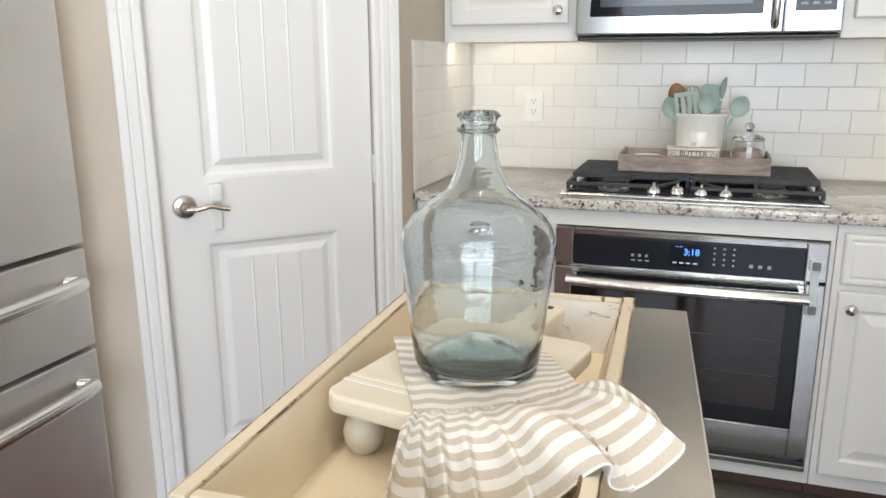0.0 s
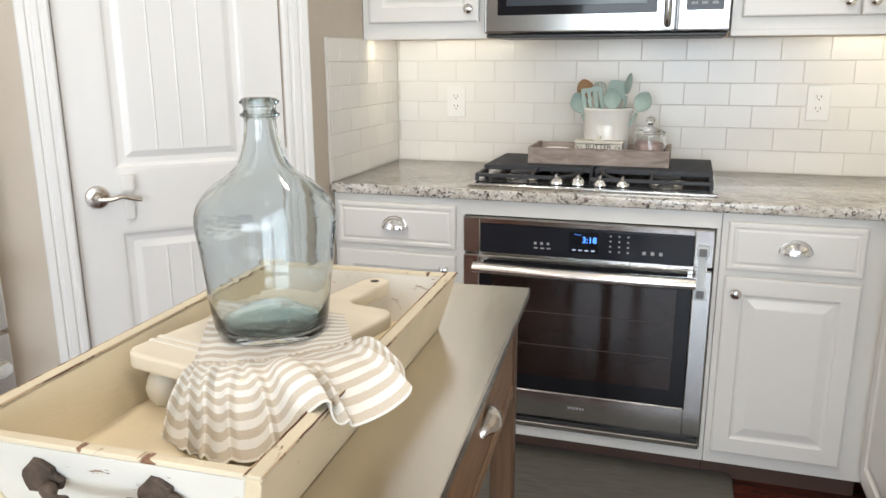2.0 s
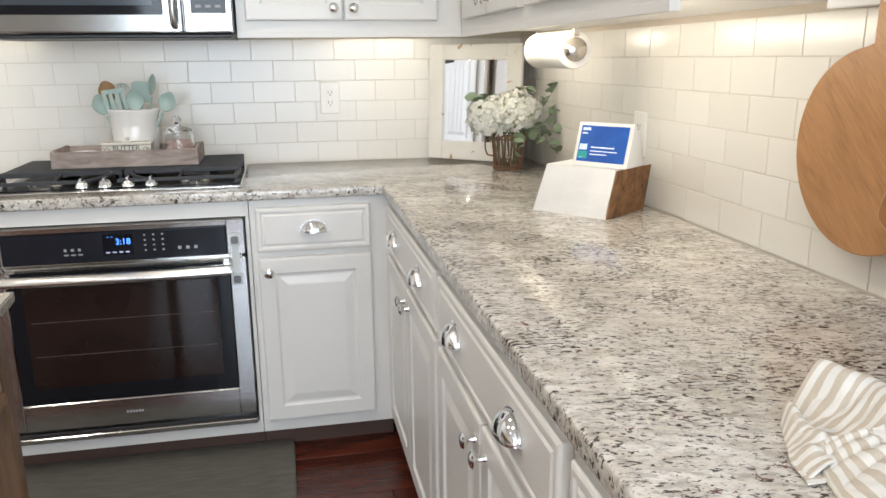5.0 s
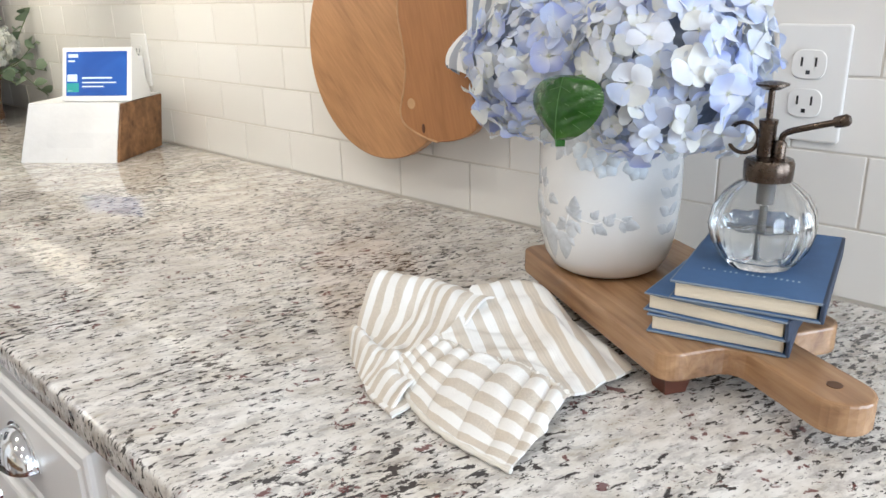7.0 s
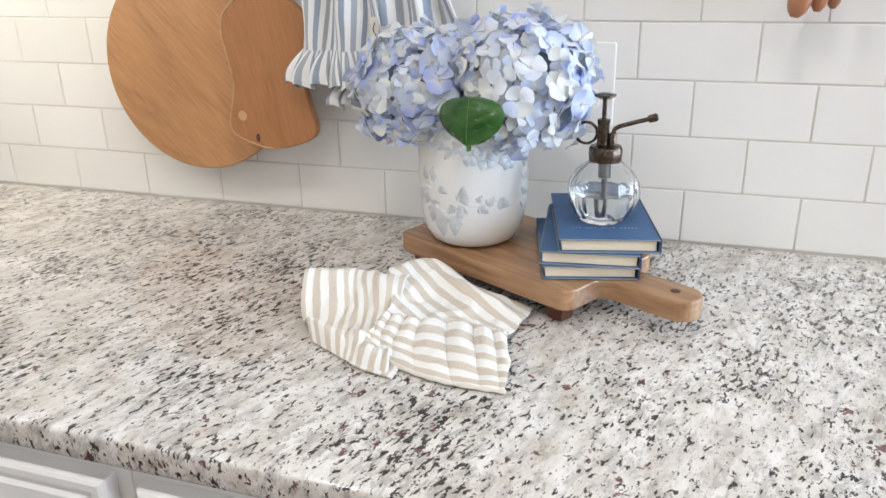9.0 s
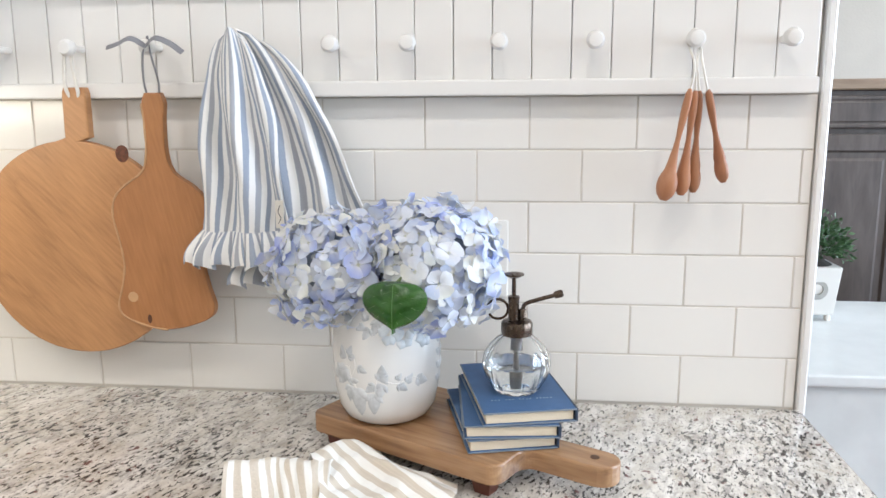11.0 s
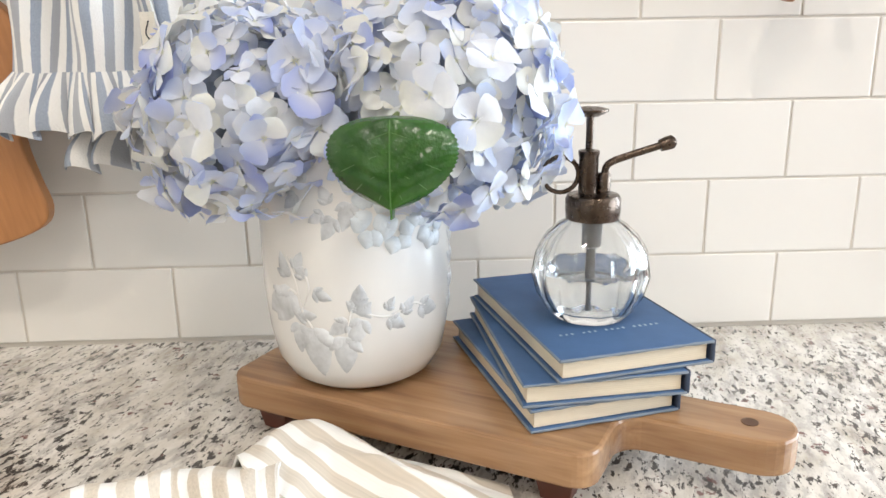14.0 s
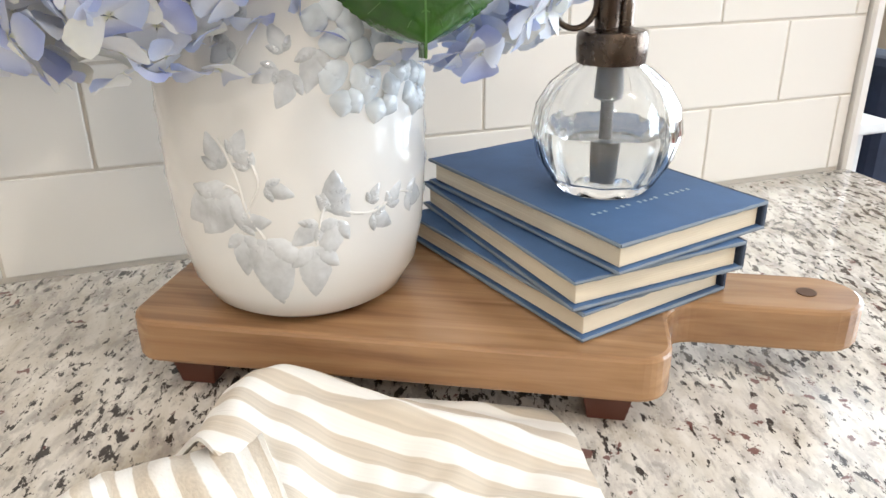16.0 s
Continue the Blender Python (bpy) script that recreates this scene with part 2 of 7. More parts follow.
def tube(points, r, n=10, flat=1.0):
    """A round bar along points; r a number or one radius per point."""
    bm = bmesh.new()
    pts = [Vector(p) for p in points]
    rad = r if isinstance(r, (list, tuple)) else [r] * len(pts)
    up, rings = None, []
    for i, p in enumerate(pts):
        d = (pts[min(i + 1, len(pts) - 1)] - pts[max(i - 1, 0)]).normalized()
        if up is None:
            up = d.orthogonal().normalized()
        up = (up - d * up.dot(d)).normalized()
        side = d.cross(up)
        rings.append([bm.verts.new(p + rad[i] * (math.cos(2 * math.pi * k / n) * up + flat * math.sin(2 * math.pi * k / n) * side)) for k in range(n)])
    for a, b in zip(rings, rings[1:]):
        for k in range(n):
            bm.faces.new((a[k], a[(k + 1) % n], b[(k + 1) % n], b[k]))
    bm.faces.new(rings[0][::-1])
    bm.faces.new(rings[-1])
    bmesh.ops.recalc_face_normals(bm, faces=bm.faces[:])
    return bm


def prism(poly, z0, z1, w=0.0, seg=2):
    """A flat outline pulled up from z0 to z1."""
    bm = bmesh.new()
    lo = [bm.verts.new((x, y, z0)) for x, y in poly]
    f = bm.faces.new(lo)
    r = bmesh.ops.extrude_face_region(bm, geom=[f])
    bmesh.ops.translate(bm, verts=[v for v in r["geom"] if isinstance(v, bmesh.types.BMVert)], vec=(0, 0, z1 - z0))
    bmesh.ops.recalc_face_normals(bm, faces=bm.faces[:])
    if w:
        top = [e for e in bm.edges if abs(e.verts[0].co.z - e.verts[1].co.z) < 1e-6]
        bmesh.ops.bevel(bm, geom=top, offset=w, segments=seg, affect="EDGES", profile=0.5)
    return bm


def moved(bm, m):
    bmesh.ops.transform(bm, matrix=m, verts=bm.verts[:])
    return bm


def surface(f, nu, nv, thick=0.0, uv=False, su=1.0, sv=1.0, weave=None):
    """A sheet from a function of u and v in 0..1."""
    bm = bmesh.new()
    g = [[bm.verts.new(f(i / nu, j / nv)) for j in range(nv + 1)] for i in range(nu + 1)]
    layer = bm.loops.layers.uv.new("UVMap") if uv else None
    for i in range(nu):
        for j in range(nv):
            q = ((i, j), (i + 1, j), (i + 1, j + 1), (i, j + 1))
            face = bm.faces.new([g[a][b] for a, b in q])
            if uv:
                for lp, (a, b) in zip(face.loops, q):
                    lp[layer].uv = weave(g[a][b].co) if weave else (a / nu * su, b / nv * sv)
    if thick:
        bm.normal_update()
        low = [[bm.verts.new(p.co - thick * p.normal) for p in row] for row in g]
        rim = [(i, 0) for i in range(nu)] + [(nu, j) for j in range(nv)] + [(i, nv) for i in range(nu, 0, -1)] + [(0, j) for j in range(nv, 0, -1)]
        under = [((i, j), (i, j + 1), (i + 1, j + 1), (i + 1, j)) for i in range(nu) for j in range(nv)]
        walls = [(g[a][b], g[c][d], low[c][d], low[a][b], (a, b), (c, d), (c, d), (a, b)) for (a, b), (c, d) in zip(rim, rim[1:] + rim[:1])]
        sheets = [tuple(low[a][b] for a, b in q) + q for q in under] + [(w[0], w[3], w[2], w[1], w[4], w[7], w[6], w[5]) for w in walls]
        for item in sheets:
            face = bm.faces.new(item[:4])
            if uv:
                for lp, (a, b) in zip(face.loops, item[4:]):
                    lp[layer].uv = weave(g[a][b].co) if weave else (a / nu * su, b / nv * sv)
    return bm


RAISED = [(0, -0.005), (0.002, -0.0015), (0.006, 0), (0.050, 0), (0.053, -0.004), (0.058, -0.0065), (0.064, -0.0065), (0.088, -0.0005), (0.092, 0)]
DRAWER = [(0, -0.006), (0.002, -0.002), (0.006, 0), (0.014, 0), (0.018, -0.003), (0.022, -0.003), (0.027, 0)]


def framed(w, h, t, loops):
    """A panelled front: local x across, z up, face towards -y at y = 0, stepped by loops of (inset, depth)."""
    bm = bmesh.new()

    def ring(i, y):
        return [bm.verts.new(c) for c in ((i, y, i), (w - i, y, i), (w - i, y, h - i), (i, y, h - i))]
    rings = [ring(0, t)] + [ring(i, -d) for i, d in loops]
    for a, b in zip(rings, rings[1:]):
        for k in range(4):
            bm.faces.new((a[k], a[(k + 1) % 4], b[(k + 1) % 4], b[k]))
    bm.faces.new(rings[-1])
    bm.faces.new(rings[0][::-1])
    bmesh.ops.recalc_face_normals(bm, faces=bm.faces[:])
    return bm


FACE_BACK = lambda x, y, z: pose(x, y, z)                    # front towards -y
FACE_RIGHT = lambda x, y, z: pose(x, y, z, 0, 0, -90)        # front towards -x, local x runs to -y

# ---- setting ----


def setting(name, bm, material, label, category, parent=None, smooth=False):
    ob = part(name, bm, material, None, "", smooth)
    return tagged(ob, label, category, "", "structure")


floor = setting("floor", block(XL - 0.1, XD + 0.1, YF - 0.1, YB + 0.1, -0.10, -0.012, 0), simple("subfloor", (0.02, 0.008, 0.005), 0.6), "dark cherry wood plank floor with a satin sheen", "floor")
ceiling = setting("ceiling", block(XL - 0.1, XD + 0.1, YF - 0.1, YB + 0.1, CEIL, CEIL + 0.1, 0), CEILPAINT, "white textured ceiling with recessed lamps", "ceiling")
wall_back = setting("wall_back", block(XL - 0.1, XD + 0.1, YB, YB + 0.12, -0.01, CEIL, 0), WALLPAINT, "beige kitchen wall with white subway tile splashback", "wall")
wall_right = setting("wall_right", block(XR, XR + 0.12, YE + 0.002, YB, -0.01, CEIL, 0), WALLPAINT, "painted wall with white subway tiles above granite counter", "wall")
wall_left = setting("wall_left", block(XL - 0.12, XL, YF, YB, -0.01, CEIL, 0), WALLPAINT, "plain beige wall behind the refrigerator", "wall")
wall_side = setting("wall_side", block(XS - 0.10, XS, 2.003, YB, -0.01, CEIL, 0), WALLPAINT, "short beige wall beside the counter, tiled low", "wall")
wall_far = setting("wall_far", block(XD, XD + 0.1, YF, YB, -0.01, CEIL, 0), WALLPAINT, "plain beige far wall of the next room", "wall")
wall_end_trim = setting("wall_end_trim", block(XR - 0.014, XR + 0.134, YE - 0.014, YE, CT - 0.9, CEIL, 0.003), PAINT, "white painted trim closing the wall's end", "trim")


def wall_with_windows():
    bm = bmesh.new()
    xs = [XL - 0.1, -0.9, 1.6, 1.95, 4.05, XD + 0.1]
    for a, b, z0, z1 in ((xs[0], xs[1], -0.01, CEIL), (xs[2], xs[3], -0.01, CEIL), (xs[4], xs[5], -0.01, CEIL),
                         (xs[1], xs[2], -0.01, 0.5), (xs[3], xs[4], -0.01, 0.5), (xs[1], xs[2], 2.5, CEIL), (xs[3], xs[4], 2.5, CEIL)):
        cuboid(bm, a, b, YF - 0.12, YF, z0, z1)
    return setting("wall_window", bm, WALLPAINT, "beige wall with two tall windows", "wall")


wall_with_windows()
ground = setting("ground", block(-60, 60, -60, YF - 0.13, -0.4, -0.3, 0), simple("lawn", (0.06, 0.09, 0.03), 0.9, var=0.4, scale=2), "green lawn outside the windows", "ground")


def window(name, x0, x1):
    w = thing(name, "tall white double-hung window with daylight behind", "window", pose(0, YF, 0), "", "structure")
    bm = bmesh.new()
    for a, b, c, d in ((x0, x0 + 0.05, 0.5, 2.5), (x1 - 0.05, x1, 0.5, 2.5), ((x0 + x1) / 2 - 0.03, (x0 + x1) / 2 + 0.03, 0.55, 2.45), (x0 + 0.05, x1 - 0.05, 0.5, 0.55), (x0 + 0.05, x1 - 0.05, 2.45, 2.5), (x0 + 0.05, (x0 + x1) / 2 - 0.03, 1.48, 1.53), ((x0 + x1) / 2 + 0.03, x1 - 0.05, 1.48, 1.53)):
        cuboid(bm, a, b, -0.09, -0.04, c, d)
    part("window_frame", bm, PAINT, w)
    part("window_sill", block(x0 - 0.05, x1 + 0.05, -0.02, 0.06, 0.475, 0.498, 0.004), PAINT, w)


window("window_1", -0.9, 1.6)
window("window_2", 1.95, 4.05)


def can_light(cx, cy):
    c = thing("recessed_ceiling_light", "round white recessed ceiling lamp, lit warm", "lamp", pose(cx, cy, CEIL), "recessed ceiling lamps")
    part("trim_ring", lathe([(0.068, -0.008), (0.074, -0.002), (0.095, -0.0005), (0.095, -0.007), (0.074, -0.011), (0.068, -0.008)], 24), WHITEPLASTIC, c, smooth=True)


for cx, cy in CAN_SPOTS:
    can_light(cx, cy)

# pantry walls on the diagonal: s runs from the side wall's corner down and left
DX, DY = XS, 2.003
SQ = math.sqrt(0.5)
DIAG = lambda s, out=0.0, z=0.0: pose(DX - s * SQ + out * SQ, DY - s * SQ - out * SQ, z, 0, 0, 45)
DIAG_END = 0.935
S0, S1 = 0.085, 0.70         # door opening


def diagonal_wall():
    bm = bmesh.new()
    for a, b, z0, z1 in ((-S0, 0.0, -0.01, CEIL), (-DIAG_END, -S1, -0.01, CEIL), (-S1, -S0, 2.05, CEIL)):
        cuboid(bm, a, b, 0, 0.11, z0, z1)
    return setting("wall_pantry", moved(bm, DIAG(0)), WALLPAINT, "beige textured diagonal wall around the pantry door", "wall")


diagonal_wall()
DE = (DX - DIAG_END * SQ, DY - DIAG_END * SQ)
setting("wall_fridge_return", block(XL, DE[0], DE[1] - 0.0, DE[1] + 0.1, -0.01, CEIL, 0), WALLPAINT, "beige wall behind the refrigerator's side", "wall")


def casing():
    """Fluted door casing round the pantry door."""
    prof = [(0, 0), (0, 0.012), (0.006, 0.017), (0.016, 0.017), (0.020, 0.013), (0.026, 0.013), (0.030, 0.018), (0.046, 0.018), (0.050, 0.013), (0.056, 0.013), (0.060, 0.019), (0.078, 0.019), (0.082, 0.015), (0.082, 0)]

    def stile(x, flip):
        pts = [((x - q if flip else x + q), -d) for q, d in prof]
        return prism(pts, 0, 2.13)
    a = stile(-S0 + 0.0, False)
    b = stile(-S1, True)
    c = block(-S1 - 0.082, -S0 + 0.082, -0.02, 0, 2.05, 2.13, 0.003)
    setting("trim_pantry_casing", moved(joined(a, b, c), DIAG(0, 0.002)), DOORPAINT, "white fluted casing round the pantry door", "trim")


casing()


def pantry_door():
    w, h = S1 - S0 - 0.006, 2.03
    d = thing("door_pantry", "closed white panelled pantry door with satin nickel lever", "door", DIAG(S1 - 0.003, -0.012, 0.006), "", "structure")
    st, z1, z2, z3 = 0.112, 0.215, 0.824, 1.0
    for a, b, c, e in ((0, st, 0, h), (w - st, w, 0, h), (st, w - st, 0, z1), (st, w - st, z2, z3), (st, w - st, h - 0.12, h)):
        part("stile" if e - c > 1 else "rail", block(a, b, 0, 0.035, c, e, 0), DOORPAINT, d)
    for z0, ze in ((z1, z2), (z3, h - 0.12)):
        pw, ph = w - 2 * st, ze - z0
        loops = [(0, 0), (0.008, -0.001), (0.012, -0.006), (0.018, -0.009), (0.030, -0.010), (0.034, -0.010), (0.052, -0.003), (0.055, -0.0025)]
        p = part("door_panel", moved(framed(pw, ph, 0.03, loops), pose(st, 0.001, z0)), DOORPAINT, d)
        for k in range(1, 4):
            gx = st + 0.055 + (pw - 0.11) * k / 4
            part("bead", tube([(gx, -0.0 + 0.0035, z0 + 0.057), (gx, 0.0035, ze - 0.057)], 0.0032, 8), DOORPAINT, p, smooth=True)
    hx, hz = 0.062, 0.928
    hd = part("door_handle", moved(lathe([(0, 0), (0.033, 0), (0.033, 0.004), (0.029, 0.010), (0.016, 0.013), (0.011, 0.022), (0.011, 0.045), (0, 0.046)], 28), pose(hx, 0, hz, 90)), NICKEL, d, "satin nickel lever handle", True)
    part("lever", tube(spline([(hx, -0.042, hz), (hx + 0.03, -0.046, hz - 0.002), (hx + 0.06, -0.046, hz + 0.004), (hx + 0.09, -0.044, hz - 0.004), (hx + 0.112, -0.043, hz - 0.008)]), 0.0075, 10, 0.7), NICKEL, hd, "", True)
    ck = part("child_lock", joined(moved(rounded(block(-0.014, 0.014, -0.012, 0, -0.075, 0.055, 0), 0.005), pose(hx + 0.082, 0, hz + 0.004)), moved(rounded(block(-0.018, 0.018, -0.03, -0.01, 0.0, 0.05, 0), 0.008), pose(hx + 0.080, 0, hz + 0.012))), WHITEPLASTIC, d, "white plastic child lock")
    for z in (0.22, 0.955, 1.75):
        for k in range(3):
            part("hinge_knuckle", moved(lathe([(0, 0), (0.007, 0), (0.007, 0.027), (0, 0.027)], 12), pose(w + 0.006, -0.006, z + k * 0.029)), DOORPAINT, d, smooth=True)
    return d


pantry_door()
setting("baseboard_pantry", moved(joined(block(-DIAG_END, -S1 - 0.083, -0.015, 0, 0, 0.085, 0.004), block(-DIAG_END, -S1 - 0.083, -0.018, 0, 0.0, 0.06, 0.003)), DIAG(0, 0.001)), DOORPAINT, "white baseboard beside the pantry door", "trim")

# ---- base cabinets ----
YC, XC = 2.132, 0.915        # cabinet face frames
CAB_TOP = CT - 0.034


def cup_pull(parent, m):
    """Chrome bin pull, local face at y = 0."""
    def f(u, v):
        a = math.pi * u
        b = 0.5 * math.pi * v
        return (0.043 * math.cos(a), -0.003 - 0.026 * math.sin(b) * math.sin(a) ** 0.7, 0.037 * math.sin(a) * math.cos(b) - 0.010)
    p = part("cup_pull", moved(surface(f, 20, 8, 0.002), m), CHROME, parent, "polished chrome cup pull", True)
    rim = [(0.047 * math.cos(math.pi * k / 16), 0.042 * math.sin(math.pi * k / 16)) for k in range(17)]
    part("back_plate", moved(prism(rim, 0.0, 0.003, 0.0008, 1), m @ pose(0, 0, -0.0105, 90)), CHROME, p)


def knob(parent, m):
    part("knob", moved(lathe([(0, 0.0), (0.008, 0), (0.0065, 0.006), (0.006, 0.014), (0.0145, 0.019), (0.016, 0.024), (0.012, 0.028), (0, 0.030)], 20), m @ pose(0, 0, 0, 90)), CHROME, parent, "polished chrome knob", True)


def base_unit(name, m, w, label, drawers=1, doors=1, knob_side="l", split_pulls=1, fill=(0.0, 0.0), top=CAB_TOP):
    """A base cabinet: local x across, front at y = 0 towards -y, z from the floor."""
    c = thing(name, label, "cabinet", m, "white base cabinets")
    part("body", block(0, w, 0.0, 0.60, 0.086, top, 0.001), PAINT, c)
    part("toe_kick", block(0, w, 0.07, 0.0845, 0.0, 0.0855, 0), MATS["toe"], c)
    a, b = 0.018 + fill[0], w - 0.018 - fill[1]
    if drawers:
        dr = part("drawer", moved(framed(b - a, 0.143, 0.02, DRAWER), pose(a, -0.021, 0.712)), PAINT, c)
        for k in range(split_pulls):
            cup_pull(dr, pose(a + (b - a) * (0.5 if split_pulls == 1 else 0.245 + 0.51 * k), -0.0212, 0.783))
    gap = 0.006
    dw = (b - a - gap * (doors - 1)) / max(doors, 1)
    for k in range(doors):
        x = a + k * (dw + gap)
        d = part("cabinet_door", moved(framed(dw, 0.56 if drawers else 0.72, 0.02, RAISED), pose(x, -0.021, 0.132)), PAINT, c)
        side = knob_side if doors == 1 else "rl"[k]
        knob(d, pose(x + (0.032 if side == "l" else dw - 0.032), -0.021, 0.648))
    return c


# toe kick board, its brown darkened for the shadow under the cabinets
MATS = {"toe": simple("shaded_toe_kick", (0.10, 0.055, 0.04), 0.6)}
base_unit("base_cabinet", FACE_BACK(XS + 0.004, YC, 0), 0.447, "white painted base cabinet with drawer and chrome hardware", knob_side="r")
oven_cabinet = thing("oven_cabinet", "white cabinet surround holding the built-in oven", "cabinet", FACE_BACK(-0.318, YC, 0), "white base cabinets")
part("lower_rail", block(0, 0.785, 0.0, 0.60, 0.086, 0.128, 0.001), PAINT, oven_cabinet)
part("upper_rail", block(0, 0.785, 0.0, 0.02, 0.829, CAB_TOP, 0.001), PAINT, oven_cabinet)
part("side_panel", block(0, 0.012, 0.0, 0.60, 0.1285, 0.8285, 0.001), PAINT, oven_cabinet)
part("side_panel", block(0.773, 0.785, 0.0, 0.60, 0.1285, 0.8285, 0.001), PAINT, oven_cabinet)
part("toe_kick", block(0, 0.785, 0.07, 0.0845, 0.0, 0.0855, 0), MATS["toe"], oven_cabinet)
base_unit("base_cabinet", FACE_BACK(0.469, YC, 0), XC - 0.469, "white painted corner base cabinet with drawer and raised-panel door", knob_side="l", fill=(0, 0.05))
base_unit("base_cabinet", FACE_RIGHT(XC, YC, 0), 0.872, "white base cabinet with wide drawer and two doors", 1, 2, split_pulls=2, fill=(0.035, 0))
base_unit("base_cabinet", FACE_RIGHT(XC, 1.2595, 0), 0.793, "white base cabinet with wide drawer and two doors", 1, 2, split_pulls=2)
base_unit("base_cabinet", FACE_RIGHT(XC, 0.466, 0), 0.785, "white base cabinet with wide drawer and two doors", 1, 2, split_pulls=2)


def counter():
    poly = [(XS + 0.009, YB - 0.009), (XR - 0.009, YB - 0.009), (XR - 0.009, YE - 0.008), (0.888, YE - 0.008), (0.888, 2.106), (XS + 0.001, 2.106), (XS + 0.001, 2.13), (XS + 0.009, 2.13)]
    bm = prism(poly[::-1], CT - 0.034, CT, 0.007, 3)
    return tagged(part("granite_countertop", bm, GRANITE, None, "", True), "polished white granite worktop with dark and red speckles", "countertop")


counter()

# ---- upper cabinets ----
UZ = 1.376


def upper_unit(name, m, w, h, label, doors, knobs="in", end=False, depth=0.318, fill=(0, 0)):
    c = thing(name, label, "cabinet", m, "white upper cabinets")
    part("body", block(0, w, 0.0, depth, 0.018, h, 0.001), PAINT, c)
    part("face_frame", block(0, w, -0.001, 0.02, 0.0, 0.019, 0.001), PAINT, c)
    a, b, gap = 0.03 + fill[0], w - 0.03 - fill[1], 0.006
    dw = (b - a - gap * (doors - 1)) / doors
    for k in range(doors):
        x = a + k * (dw + gap)
        d = part("cabinet_door", moved(framed(dw, h - 0.08, 0.02, RAISED), pose(x, -0.0215, 0.055)), PAINT, c)
        side = "r" if (knobs == "r" or (doors == 2 and k == 0)) else "l"
        knob(d, pose(x + (0.03 if side == "l" else dw - 0.03), -0.0215, 0.055 + 0.04))
    return c


UY, UX = 2.42, 1.222
upper_unit("upper_cabinet", FACE_BACK(XS + 0.003, UY, UZ), 0.455, 0.92, "white painted upper cabinet with raised-panel door", 1, "r")
upper_unit("upper_cabinet", FACE_BACK(0.458, UY, UZ), UX - 0.458, 0.92, "white painted upper cabinet with two raised-panel doors", 2, fill=(0, 0.06))
upper_unit("upper_cabinet", FACE_BACK(-0.308, UY, UZ + 0.43), 0.764, 0.49, "short white upper cabinet above the microwave", 2)
upper_unit("upper_cabinet", FACE_RIGHT(UX, UY, UZ), 0.76, 0.92, "white painted upper cabinet with two doors beside corner", 2, fill=(0.06, 0))
upper_unit("upper_cabinet", FACE_RIGHT(UX, UY - 0.761, UZ), 0.757, 0.92, "white painted upper cabinet with two raised-panel doors", 2)

# ---- kitchen appliances ----


def outline_round(w, h, r, n=5):
    """A rectangle with round corners, centred."""
    pts = []
    for cx, cy, a0 in ((w / 2 - r, h / 2 - r, 0), (-w / 2 + r, h / 2 - r, 90), (-w / 2 + r, -h / 2 + r, 180), (w / 2 - r, -h / 2 + r, 270)):
        for k in range(n + 1):
            a = radians(a0 + 90 * k / n)
            pts.append((cx + r * math.cos(a), cy + r * math.sin(a)))
    return pts


def glow(name, c, strength):
    m = Nodes(name)
    m.b.inputs["Emission Color"].default_value = (*c, 1)
    m.b.inputs["Emission Strength"].default_value = strength
    return m.done(tint(c, 0.3), 0.3)


def lettering(name, body, size, m, material, parent, label=""):
    cu = bpy.data.curves.new(name, "FONT")
    cu.body, cu.size, cu.align_x, cu.align_y, cu.extrude = body, size, "CENTER", "CENTER", 0.0002
    cu.materials.append(material)
    ob = new(name, cu)
    ob.parent = parent
    ob.matrix_basis = m
    if label:
        tagged(ob, label)
    return ob


PRINT = simple("grey_print", (0.35, 0.36, 0.38), 0.5)
BLUEGLOW = glow("blue_clock_digits", (0.08, 0.28, 1.0), 4.0)
DARKWINDOW = simple("tinted_oven_window", (0.020, 0.012, 0.010), 0.07, var=0.3, scale=5)


